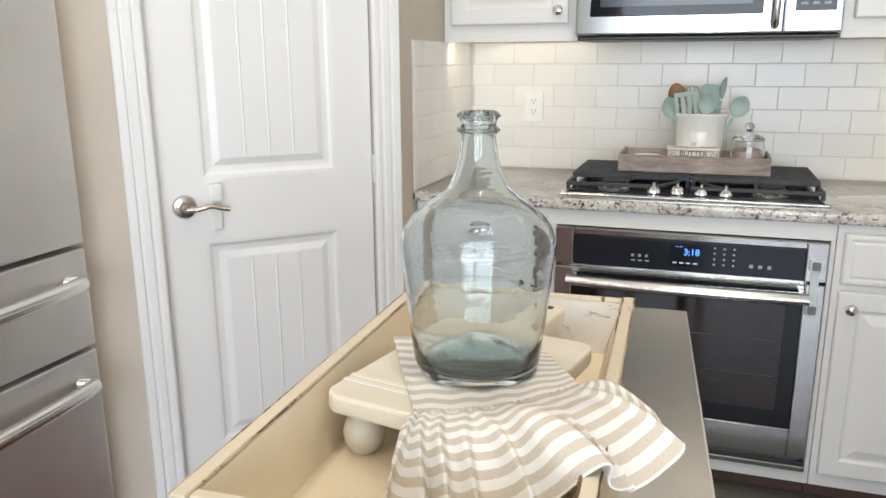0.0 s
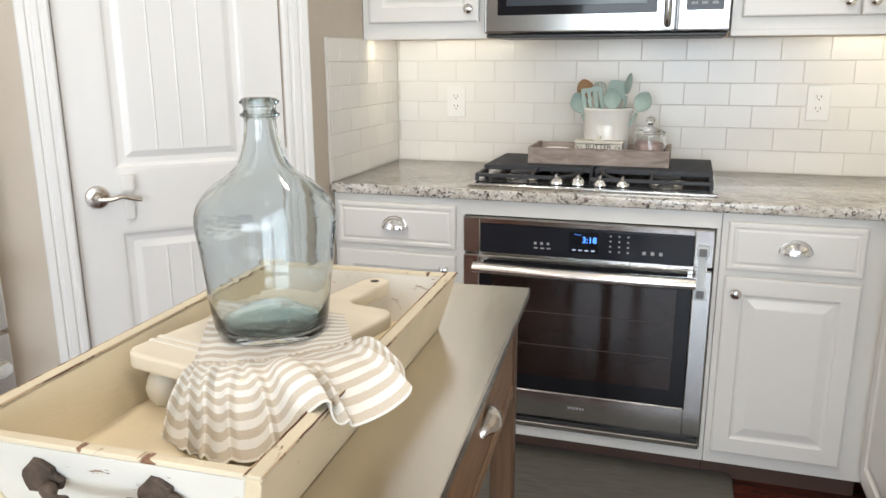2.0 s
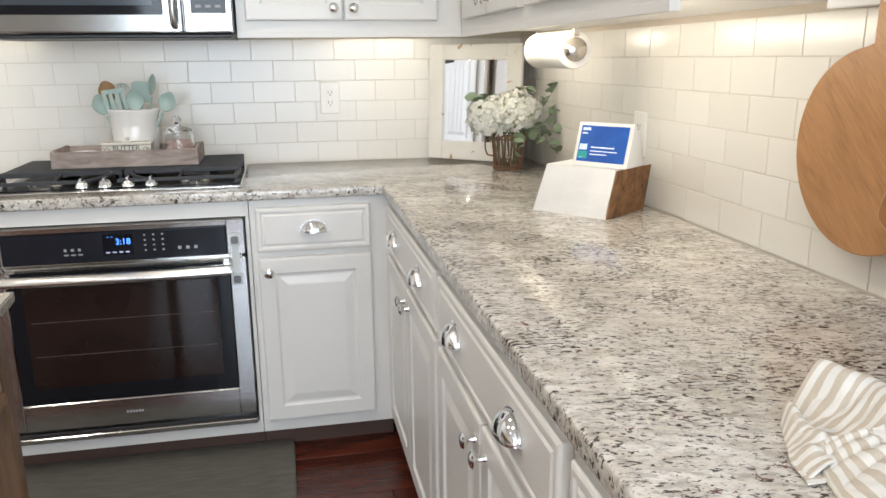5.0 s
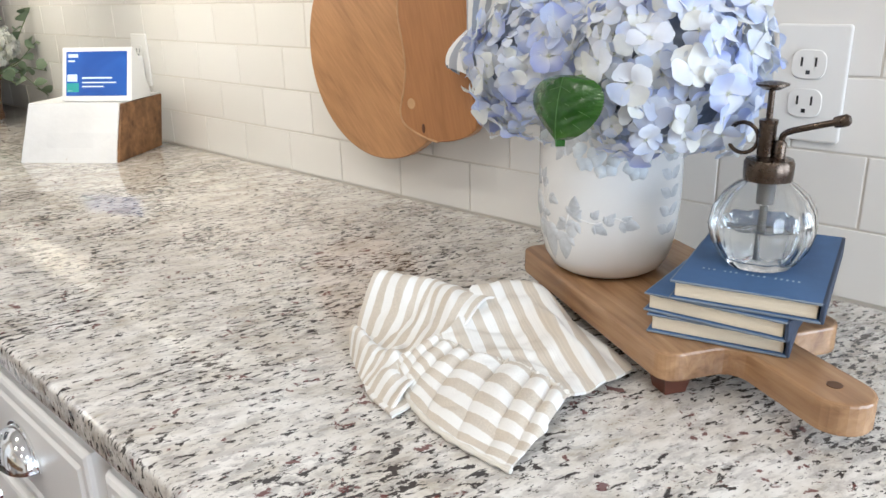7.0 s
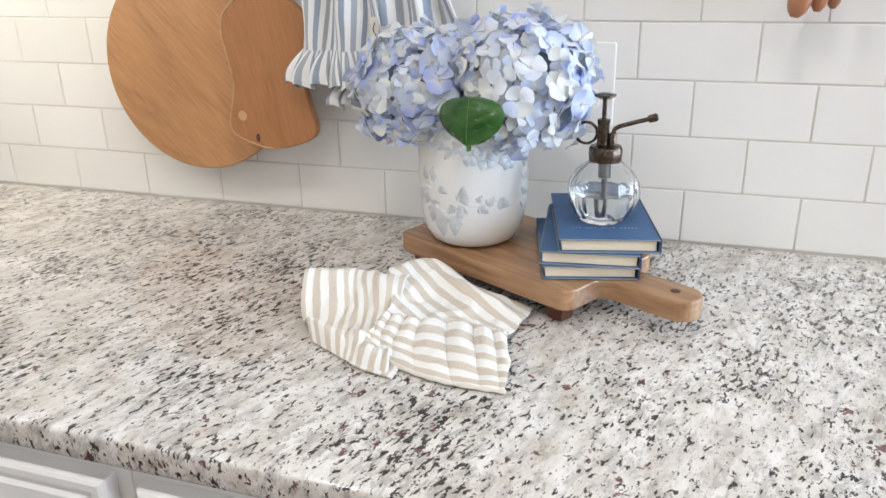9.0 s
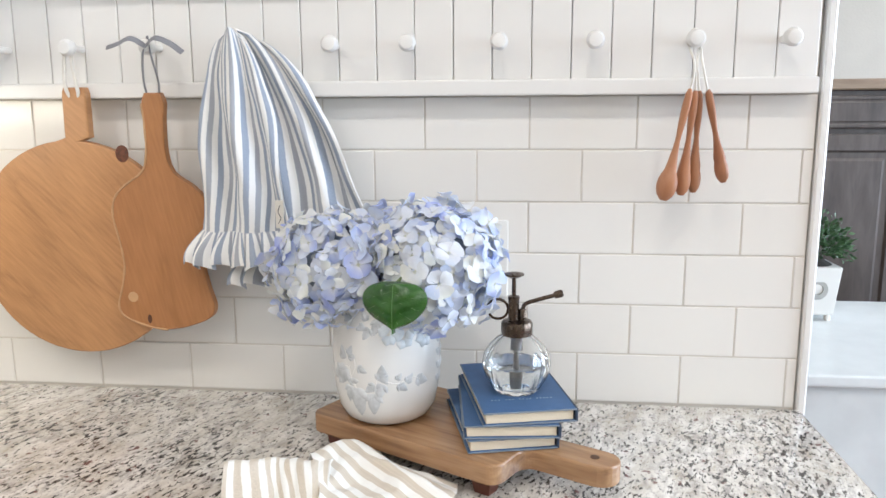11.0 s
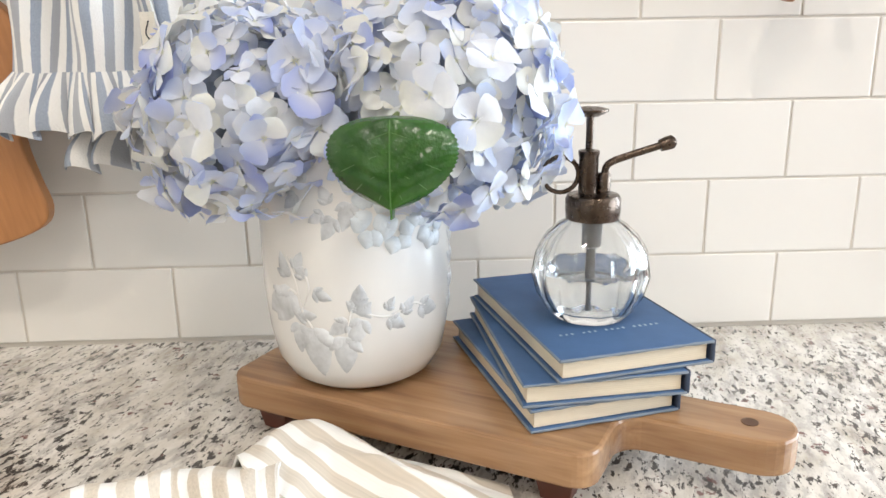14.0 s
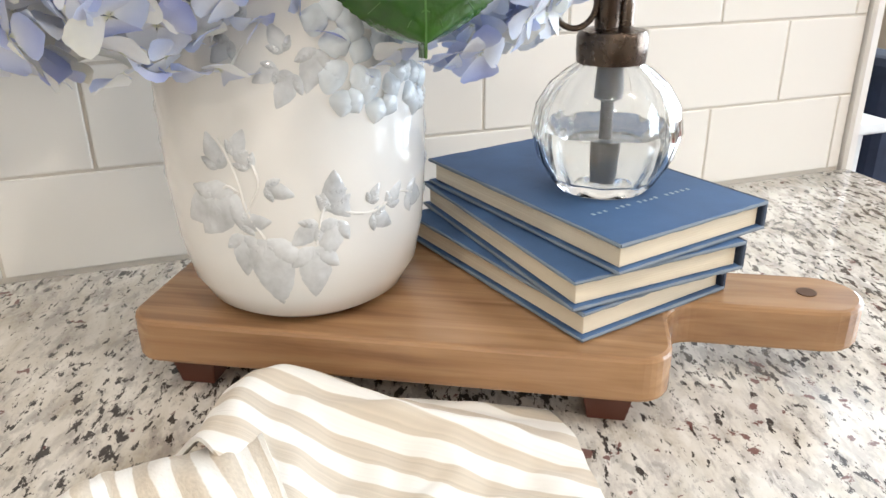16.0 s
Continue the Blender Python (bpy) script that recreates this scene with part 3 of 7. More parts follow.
def wall_oven():
    w = 0.757
    o = thing("wall_oven", "built-in stainless steel wall oven with black glass door", "oven", FACE_BACK(-0.306, 2.110, 0))
    part("body", block(0.012, w - 0.012, 0.0265, 0.58, 0.131, 0.826, 0.002), STEEL, o)
    part("trim_frame", block(0.0552, w - 0.0552, 0, 0.026, 0.806, 0.826, 0.003), STEEL, o)
    part("trim_side", block(0, 0.055, 0, 0.026, 0.713, 0.826, 0.003), STEEL, o)
    part("trim_side", block(w - 0.055, w, 0, 0.026, 0.713, 0.826, 0.003), STEEL, o)
    cp = part("control_panel", block(0.0556, w - 0.0556, 0.002, 0.026, 0.713, 0.8055, 0.003), simple("dark_control_glass", (0.018, 0.02, 0.026), 0.1, Specular_IOR_Level=0.25), o, "dark glass control panel")
    part("display", block(0.338, 0.426, 0.0005, 0.004, 0.732, 0.798, 0.001), simple("black_display", (0.004, 0.005, 0.01), 0.15), cp)
    lettering("clock_digits", "3:18", 0.026, pose(0.398, 0.0003, 0.773, 90), BLUEGLOW, cp, "blue lit clock digits")
    lettering("display_icons", "-- --", 0.012, pose(0.362, 0.0003, 0.790, 90), BLUEGLOW, cp)
    bm = bmesh.new()
    for k in range(4):
        cuboid(bm, 0.347 + k * 0.019, 0.358 + k * 0.019, 0.0001, 0.0004, 0.739, 0.743)
    part("display_icons", bm, glow("white_display_print", (0.7, 0.8, 1.0), 0.8), cp)
    bm = bmesh.new()
    for i in range(3):
        for j in range(4):
            cuboid(bm, 0.458 + i * 0.026, 0.464 + i * 0.026, 0.0012, 0.0019, 0.740 + j * 0.016, 0.745 + j * 0.016)
    for i in range(3):
        cuboid(bm, 0.228 + i * 0.020, 0.240 + i * 0.020, 0.0012, 0.0019, 0.737, 0.741)
        cuboid(bm, 0.228 + i * 0.020, 0.236 + i * 0.020, 0.0012, 0.0019, 0.750, 0.758)
    for i in range(3):
        cuboid(bm, 0.556 + i * 0.024, 0.566 + i * 0.024, 0.0012, 0.0019, 0.740, 0.750)
    tagged(part("key_print", bm, PRINT, cp), "tiny grey key markings", "", "", "stuff")
    d = part("oven_door", block(0.0522, w - 0.0522, 0, 0.026, 0.172, 0.262, 0.003), STEEL, o, "stainless steel oven door")
    part("door_stile", block(0, 0.052, 0, 0.026, 0.172, 0.704, 0.003), STEEL, d)
    part("door_stile", block(w - 0.052, w, 0, 0.026, 0.172, 0.704, 0.003), STEEL, d)
    part("door_head", block(0.0522, w - 0.0522, 0.004, 0.026, 0.688, 0.704, 0.002), STEEL, d)
    part("door_glass", block(0.0525, w - 0.0525, 0.003, 0.024, 0.2625, 0.6875, 0.002), BLACKGLASS, d, "black oven door glass")
    part("door_window", block(0.095, w - 0.095, 0.0018, 0.004, 0.315, 0.640, 0.001), DARKWINDOW, d)
    bm = bmesh.new()
    for z in (0.42, 0.53):
        cuboid(bm, 0.11, w - 0.11, 0.0013, 0.0017, z, z + 0.002)
    part("rack_bar", bm, simple("dim_rack_bar", (0.09, 0.07, 0.06), 0.5), d)
    pts = [(0.045 + (w - 0.09) * k / 12, -0.046 - 0.012 * math.sin(math.pi * k / 12), 0.676) for k in range(13)]
    hd = part("handle", tube(pts, 0.0185, 14, 0.75), HANDLESTEEL, d, "curved stainless handle", True)
    for x in (0.06, w - 0.06):
        part("handle_mount", block(x - 0.012, x + 0.012, -0.044, 0.004, 0.662, 0.690, 0.004), STEEL, hd)
    part("vent_slot", block(0.004, w - 0.004, 0.004, 0.026, 0.150, 0.162, 0.001), BLACK, o)
    part("bottom_trim", block(0, w, -0.002, 0.026, 0.131, 0.149, 0.003), STEEL, o)
    bm = bmesh.new()
    for k in range(6):
        cuboid(bm, 0.352 + k * 0.009, 0.358 + k * 0.009, -0.0008, 0.0002, 0.212, 0.220)
    part("maker_mark", bm, PRINT, d)
    lk = part("child_lock", joined(moved(prism(outline_round(0.034, 0.036, 0.006), 0, 0.012, 0.002), pose(0.727, -0.0005, 0.762, 90)), moved(prism(outline_round(0.034, 0.036, 0.006), 0, 0.012, 0.002), pose(0.727, -0.0005, 0.635, 90)), block(0.716, 0.738, -0.005, -0.003, 0.652, 0.744, 0.0005)), simple("translucent_strap", (0.62, 0.65, 0.66), 0.35), o, "clear plastic oven child lock strap")
    for z in (0.762, 0.635):
        part("lock_button", moved(prism(outline_round(0.022, 0.024, 0.004), 0, 0.003, 0.001), pose(0.727, -0.0125, z, 90)), simple("grey_button", (0.17, 0.17, 0.18), 0.35), lk)


wall_oven()


def microwave():
    w = 0.758
    o = thing("microwave", "over-range stainless steel microwave with dark glass window", "microwave", FACE_BACK(-0.306, 2.352, UZ))
    part("body", block(0.0, w, 0.022, 0.395, 0.012, 0.425, 0.003), simple("charcoal_metal", (0.05, 0.05, 0.055), 0.4), o)
    part("underside", block(0.006, w - 0.006, 0.006, 0.39, 0.0, 0.0115, 0.003), BLACK, o)
    dw = 0.600

    def bowed(x0, x1, z0, z1):
        return rounded(block(x0, x1, -0.004, 0.021, z0, z1, 0), 0.008, 3)
    d = part("microwave_door", bowed(0.0, dw, 0.013, 0.425), APPSTEEL, o, "stainless microwave door")
    part("door_window", joined(block(0.045, dw - 0.055, -0.0065, -0.0042, 0.070, 0.40, 0.002)), BLACKGLASS, d)
    part("window_mesh", block(0.075, dw - 0.085, -0.0078, -0.0066, 0.098, 0.37, 0.0005), simple("dark_screen", (0.05, 0.06, 0.075), 0.12), d)
    h = part("handle", tube(spline([(dw - 0.022, -0.006, 0.035), (dw - 0.022, -0.034, 0.055), (dw - 0.022, -0.042, 0.21), (dw - 0.022, -0.034, 0.38), (dw - 0.022, -0.006, 0.40)]), 0.011, 12), APPSTEEL, d, "vertical stainless handle", True)
    c = part("control_column", bowed(dw + 0.003, w, 0.013, 0.425), APPSTEEL, o)
    part("control_glass", block(dw + 0.03, w - 0.02, -0.0062, -0.0042, 0.075, 0.40, 0.001), BLACKGLASS, c)
    bm = bmesh.new()
    for i in range(3):
        for j in range(6):
            cuboid(bm, dw + 0.044 + i * 0.030, dw + 0.062 + i * 0.030, -0.0067, -0.0063, 0.092 + j * 0.035, 0.100 + j * 0.035)
    tagged(part("key_print", bm, PRINT, c), "tiny grey key markings", "", "", "stuff")


microwave()


def cooktop():
    w, d = 0.757, 0.50
    c = thing("gas_cooktop", "stainless gas cooktop with black cast iron grates", "cooktop", FACE_BACK(-0.306, 2.163, CT))
    part("tray", rounded(block(0, w, 0, d, 0.0, 0.010, 0), 0.004, 2), STEEL, c, "stainless burner tray")
    part("dark_pan", block(0.02, w - 0.02, 0.035, d - 0.015, 0.0102, 0.0125, 0.001), simple("dark_enamel", (0.02, 0.02, 0.023), 0.2), c)
    for bx, by, r in ((0.15, 0.15, 0.045), (0.15, 0.37, 0.036), (w - 0.15, 0.15, 0.045), (w - 0.15, 0.37, 0.036), (w / 2, 0.36, 0.05)):
        b = part("burner", moved(lathe([(0, 0), (r + 0.014, 0), (r + 0.012, 0.008), (r, 0.012), (r, 0.016), (0, 0.016)], 24), pose(bx, by, 0.0127)), STEEL, c, "", True)
        part("burner_cap", moved(lathe([(0, 0.0), (r - 0.004, 0.0), (r - 0.002, 0.004), (r - 0.008, 0.008), (0, 0.009)], 24), pose(bx, by, 0.029)), IRON, b, "", True)
    for k, (x0, x1) in enumerate(((0.012, w / 2 - 0.003), (w / 2 + 0.003, w - 0.012))):
        bm = bmesh.new()
        zt, zb = 0.050, 0.034
        rear0, rear1 = 0.165, d - 0.014
        n = 13
        for j in range(n):
            y = rear0 + (rear1 - rear0) * j / (n - 1)
            cuboid(bm, x0, x1, y - 0.0055, y + 0.0055, zb, zt)
        for x in (x0, (x0 + x1) / 2, x1 - 0.012):
            cuboid(bm, x, x + 0.012, rear0 - 0.006, rear1 + 0.006, zb - 0.004, zt - 0.002)
        outer = x0 if k == 0 else x1 - 0.012
        inner = x1 - 0.012 if k == 0 else x0
        for x in (x0, x1 - 0.012):
            for y in (rear0, rear1 - 0.012):
                cuboid(bm, x, x + 0.012, y, y + 0.012, 0.0115, zb)
        for q in (0.052,):
            cuboid(bm, outer, outer + 0.012, q, rear0 - 0.006, 0.026, zt - 0.012)
            cuboid(bm, min(outer, inner if k else inner - 0.11), max(outer + 0.012, inner - 0.10 if k == 0 else inner + 0.11), q - 0.012, q, 0.026, 0.037)
            cuboid(bm, outer, outer + 0.012, q - 0.012, q, 0.0115, 0.026)
        g = part("grate", rounded(bm, 0.0018, 1), IRON, c, "black cast iron grate")
        mid = (x0 + x1) / 2
        end = inner - 0.10 if k == 0 else inner + 0.11
        part("grate_arm", tube(spline([(end, 0.046, 0.031), (end + (0.04 if k == 0 else -0.04), 0.07, 0.033), (inner - 0.02 if k == 0 else inner + 0.03, 0.13, 0.038), (inner - 0.02 if k == 0 else inner + 0.03, 0.166, 0.042)]), 0.006, 8), IRON, g, "", True)
        part("grate_arm", tube([(mid, 0.046, 0.031), (mid, 0.168, 0.042)], 0.005, 8), IRON, g, "", True)
    for k in range(4):
        kx = 0.276 + k * 0.068
        kb = part("knob", moved(lathe([(0, 0), (0.021, 0), (0.021, 0.006), (0.017, 0.016), (0.010, 0.022), (0, 0.023)], 20), pose(kx, 0.052, 0.0126)), CHROME, c, "chrome burner knob", True)
        part("grip", block(kx - 0.004, kx + 0.004, 0.036, 0.068, 0.030, 0.043, 0.003, 2), CHROME, kb)


cooktop()
GT = CT + 0.0505             # top of the grates


def wooden_tray():
    t = thing("wooden_tray", "weathered wood tray resting on the cooktop grates", "tray", pose(-0.158, 2.385, GT))
    w, d, h = 0.462, 0.215, 0.054
    part("bottom", block(0.012, w - 0.012, 0.012, d - 0.012, 0.002, 0.012, 0.001), GREYWOOD, t)
    part("long_side", block(0, w, 0, 0.0115, 0, h, 0.002), GREYWOOD, t)
    part("long_side", block(0, w, d - 0.0115, d, 0, h, 0.002), GREYWOOD, t)
    part("short_side", block(0, 0.0115, 0.012, d - 0.012, 0, h + 0.004, 0.002), GREYWOOD, t)
    part("short_side", block(w - 0.0115, w, 0.012, d - 0.012, 0, h + 0.004, 0.002), GREYWOOD, t)


wooden_tray()
TZ = GT + 0.0125
SAGE = simple("sage_silicone", (0.37, 0.47, 0.425), 0.55, var=0.06)
UTWOOD = wood("utensil_wood", (0.36, 0.19, 0.09), (0.50, 0.29, 0.15), "z", 0.5, 8, 6)


def crock():
    c = thing("utensil_crock", "white ceramic crock with raised shield, holding utensils", "crock", pose(0.088, 2.53, TZ))
    prof = [(0, 0.0), (0.068, 0.0), (0.072, 0.004), (0.076, 0.06), (0.080, 0.150), (0.084, 0.156), (0.086, 0.166), (0.082, 0.170), (0.078, 0.164), (0.073, 0.10), (0.068, 0.012), (0, 0.010)]
    part("pot", lathe(prof, 40), CERAMIC, c, "", True)

    def shield(u, v):
        a = radians(-90) + (u - 0.5) * 0.75
        z = 0.03 + 0.085 * v
        r = 0.0748 + 0.0062 * (z / 0.15) + 0.004 * math.sin(math.pi * u) ** 0.5 * math.sin(math.pi * min(1, v * 1.15)) ** 0.5
        return (r * math.cos(a), r * math.sin(a), z)
    part("raised_mark", surface(shield, 12, 12), CERAMIC, c, "", True)


crock()


def utensil(name, label, kind, x, y, lean, turn, mat, top):
    """A kitchen tool standing in the crock; the head is at the upper end."""
    u = thing(name, label, "utensil", pose(x, y, TZ + 0.0105) @ pose(0, 0, 0, lean[0], lean[1], 0) @ pose(0, 0, 0, 0, 0, turn), "utensils in the crock")
    part("handle", tube([(0, 0, 0), (0, 0, top - 0.05)], 0.0055, 8), UTWOOD if mat is UTWOOD else mat, u, "", True)
    if kind == "spoon":
        def f(a, b):
            t, s = math.pi * a, 2 * b - 1
            wd = 0.026 * math.sin(t) ** 0.7 + 0.004
            return (s * wd, 0.012 * (1 - s * s) * math.sin(t), top - 0.045 + 0.072 * a)
        part("bowl", surface(f, 14, 8, 0.003), mat, u, "", True)
    elif kind == "spatula":
        bm = bmesh.new()
        for k in range(4):
            cuboid(bm, -0.036 + k * 0.0195, -0.024 + k * 0.0195, -0.002, 0.002, top - 0.03, top + 0.03)
        cuboid(bm, -0.036, 0.0345, -0.002, 0.002, top + 0.0305, top + 0.045)
        cuboid(bm, -0.030, 0.030, -0.002, 0.002, top - 0.052, top - 0.0305)
        part("head", bm, mat, u)
    elif kind == "scraper":
        part("head", moved(prism(outline_round(0.060, 0.07, 0.014), -0.004, 0.004, 0.002), pose(0, 0, top, 90)), mat, u)
    elif kind == "whisk":
        for k in range(5):
            a = math.pi * k / 5
            part("wire", tube(spline([(0, 0, top - 0.05), (0.026 * math.cos(a), 0.026 * math.sin(a), top - 0.005), (0.02 * math.cos(a), 0.02 * math.sin(a), top + 0.03), (0, 0, top + 0.04), (-0.02 * math.cos(a), -0.02 * math.sin(a), top + 0.03), (-0.026 * math.cos(a), -0.026 * math.sin(a), top - 0.005), (0, 0, top - 0.05)], 4), 0.0013, 5), mat, u)


utensil("wooden_spoon", "wooden spoon leaning in the white crock", "spoon", 0.070, 2.54, (-2, -16), 10, UTWOOD, 0.236)
utensil("slotted_turner", "sage green slotted turner in the white crock", "spatula", 0.066, 2.52, (7, -8), 5, SAGE, 0.186)
utensil("whisk", "sage green whisk standing in the white crock", "whisk", 0.075, 2.545, (0, -5), 0, SAGE, 0.205)
utensil("sage_spoon", "sage green spoon standing in the crock", "spoon", 0.098, 2.51, (7, 2), 0, SAGE, 0.200)
utensil("scraper", "sage green wide scraper standing in the crock", "scraper", 0.098, 2.545, (-3, 4), 0, SAGE, 0.215)
utensil("slim_spatula", "slim sage green spatula upright in the crock", "spoon", 0.118, 2.54, (-4, 8), 75, SAGE, 0.250)
utensil("ladle", "sage green ladle leaning out of the crock", "spoon", 0.112, 2.52, (4, 27), -10, SAGE, 0.212)
utensil("small_spoon", "sage green spoon leaning out sideways", "spoon", 0.052, 2.525, (5, -19), 20, SAGE, 0.195)


def butter_box():
    b = thing("butter_dish", "cream butter dish with black lettering and knob lid", "dish", pose(0.073, 2.450, TZ))
    cream = simple("cream_enamel", (0.66, 0.62, 0.53), 0.35)
    base = part("base", block(-0.078, 0.078, -0.034, 0.034, 0, 0.056, 0.004, 2), cream, b)
    lid = part("lid", joined(moved(prism(outline_round(0.166, 0.076, 0.010), 0.0565, 0.066, 0.003), pose(0, 0, 0))), cream, b)
    part("lid_knob", moved(lathe([(0, 0), (0.006, 0), (0.005, 0.004), (0.009, 0.010), (0.006, 0.015), (0, 0.016)], 16), pose(0, 0, 0.0662)), cream, lid, "", True)
    ink = simple("black_ink", (0.02, 0.02, 0.02), 0.6)
    lettering("letters", "BUTTER", 0.024, pose(0.0, -0.0345, 0.046, 90), ink, base, "black painted letters")
    for s in (-1, 1):
        part("scroll_mark", tube(spline([(s * 0.052, -0.0345, 0.040), (s * 0.060, -0.0345, 0.050), (s * 0.068, -0.0345, 0.042), (s * 0.072, -0.0345, 0.050)], 4), 0.0009, 5), ink, base)
        part("scroll_mark", tube(spline([(s * 0.015, -0.030, 0.0663), (s * 0.035, -0.012, 0.0663), (s * 0.052, -0.022, 0.0663), (s * 0.068, -0.008, 0.0663)], 4), 0.0009, 5), ink, lid)


butter_box()


def glass_material(name, c, rough=0.0, ior=1.45, wave=14, relief=0.06, stretch=(1, 1, 1)):
    m = Nodes(name)
    v = m.coords(scale=stretch)
    m.bump(m.noise(v, wave, 3), relief, 0.004)
    return m.done(c, rough, 0.0, **{"Transmission_Weight": 1.0, "IOR": ior})


CLEAR = glass_material("clear_glass", (0.97, 0.98, 0.98))
PINKSALT = simple("pink_contents", (0.62, 0.44, 0.38), 0.8, var=0.15, scale=60, bump=0.5, bscale=250)


def jar():
    j = thing("glass_jar", "lidded clear glass jar with pale pink contents", "jar", pose(0.236, 2.458, TZ) @ Matrix.Scale(1.13, 4))
    part("bowl", lathe([(0, 0), (0.040, 0), (0.045, 0.006), (0.046, 0.06), (0.042, 0.072), (0.042, 0.080), (0.0395, 0.080), (0.0395, 0.071), (0.043, 0.06), (0.042, 0.008), (0, 0.005)], 32), CLEAR, j, "", True)
    part("contents", lathe([(0, 0.0058), (0.0405, 0.0085), (0.0415, 0.052), (0.03, 0.057), (0, 0.060)], 24), PINKSALT, j, "", True)
    part("lid", lathe([(0, 0.0805), (0.044, 0.0805), (0.044, 0.085), (0.030, 0.095), (0.010, 0.101), (0.006, 0.106), (0.013, 0.116), (0.011, 0.126), (0, 0.130)], 32), CLEAR, j, "", True)


jar()


def candle_dish():
    d = thing("small_dish", "small white round dish on the wooden tray", "dish", pose(-0.072, 2.462, TZ))
    part("dish", lathe([(0, 0), (0.030, 0), (0.044, 0.028), (0.045, 0.034), (0.042, 0.034), (0.03, 0.008), (0, 0.006)], 28), CERAMIC, d, "", True)


candle_dish()


def outlet(m, label, gang=1):
    w = 0.074 if gang == 1 else 0.118
    o = thing("wall_outlet", label, "outlet", m, "white wall outlets")
    pl = part("cover_plate", moved(prism(outline_round(w, 0.118, 0.004), 0, 0.0055, 0.002), pose(0, 0, 0, 90)), WHITEPLASTIC, o)
    dark = BLACK
    xs = (0,) if gang == 1 else (-0.023, 0.023)
    for x in xs:
        for z in (-0.0195, 0.0195):
            s = part("socket", moved(prism(outline_round(0.034, 0.029, 0.010), 0.0056, 0.0075, 0.0007), pose(x, 0, z, 90)), WHITEPLASTIC, o)
            bm = bmesh.new()
            cuboid(bm, x - 0.008, x - 0.006, -0.0079, -0.0076, z - 0.002, z + 0.007)
            cuboid(bm, x + 0.006, x + 0.008, -0.0079, -0.0076, z - 0.002, z + 0.007)
            cuboid(bm, x - 0.002, x + 0.002, -0.0079, -0.0076, z - 0.010, z - 0.006)
            part("slot", bm, dark, s)


outlet(FACE_BACK(-0.516, YB - 0.0081, 1.148), "white double outlet on the tiled wall")
outlet(FACE_BACK(0.773, YB - 0.0081, 1.159), "white double outlet on the tiled wall")
outlet(FACE_RIGHT(XR - 0.0081, 0.133, 1.138), "white outlet plate behind the blue hydrangeas")
outlet(FACE_RIGHT(XR - 0.0081, 1.64, 1.10), "white outlet behind the smart display")
pl = thing("plug_adapter", "white plug adapter pushed into the outlet", "plug", FACE_RIGHT(XR - 0.0162, 1.64, 1.085))
part("plug_body", rounded(block(-0.022, 0.022, -0.028, 0, -0.026, 0.026, 0), 0.004), WHITEPLASTIC, pl)
part("cord", tube(spline([(0, -0.026, -0.02), (0.0, -0.03, -0.06), (0.02, -0.012, -0.12), (0.05, -0.03, -0.168)]), 0.002, 6), WHITEPLASTIC, pl, "", True)


def fridge():
    f = thing("refrigerator", "stainless steel french-door refrigerator with curved bar handles", "refrigerator", pose(-1.352, 1.325, 0, 0, 0, 90))
    w = 0.91                    # local x runs to +y; local -y looks into the room
    part("body", block(-w, 0, 0.055, 0.75, 0.02, 1.75, 0.004), simple("fridge_case_grey", (0.15, 0.145, 0.14), 0.45), f)
    for z0, z1, nm in ((0.06, 0.600, "drawer"), (0.612, 0.868, "drawer")):
        d = part(nm, rounded(block(-w, 0, 0, 0.052, z0, z1, 0), 0.006, 2), STEELV, f, "brushed stainless drawer front")
        zz = z1 - 0.075
        part("handle", tube(spline([(-w + 0.07, 0.0, zz), (-w + 0.08, -0.045, zz), (-w / 2, -0.062, zz), (-0.08, -0.045, zz), (-0.07, 0.0, zz)]), 0.019, 14, 0.75), HANDLESTEEL, d, "", True)
    for x0, x1 in ((-w, -w / 2 - 0.003), (-w / 2 + 0.003, 0)):
        d = part("fridge_door", rounded(block(x0, x1, 0, 0.052, 0.880, 1.75, 0), 0.006, 2), STEELV, f, "brushed stainless door")
        hx = x1 - 0.05 if x0 == -w else x0 + 0.05
        part("handle", tube(spline([(hx, 0, 0.95), (hx, -0.05, 0.98), (hx, -0.062, 1.3), (hx, -0.05, 1.66), (hx, 0, 1.69)]), 0.013, 12), NICKEL, d, "", True)


fridge()


def floor_mat():
    m = Nodes("grey_mat_foam")
    v = m.coords(scale=(1, 6, 1))
    n = m.noise(v, 12, 5)
    m.bump(m.noise(m.coords(), 260, 4), 0.3, 0.002)
    mat = m.done(m.ramp(n, [(0.3, (0.105, 0.10, 0.086)), (0.7, (0.145, 0.138, 0.12))]), 0.75)
    o = tagged(part("anti_fatigue_mat", moved(prism(outline_round(0.98, 0.56, 0.035), 0.0003, 0.018, 0.006, 3), pose(0.075, 1.925, 0)), mat), "grey anti-fatigue floor mat before the oven", "mat")


floor_mat()

# ---- corner of the counter ----


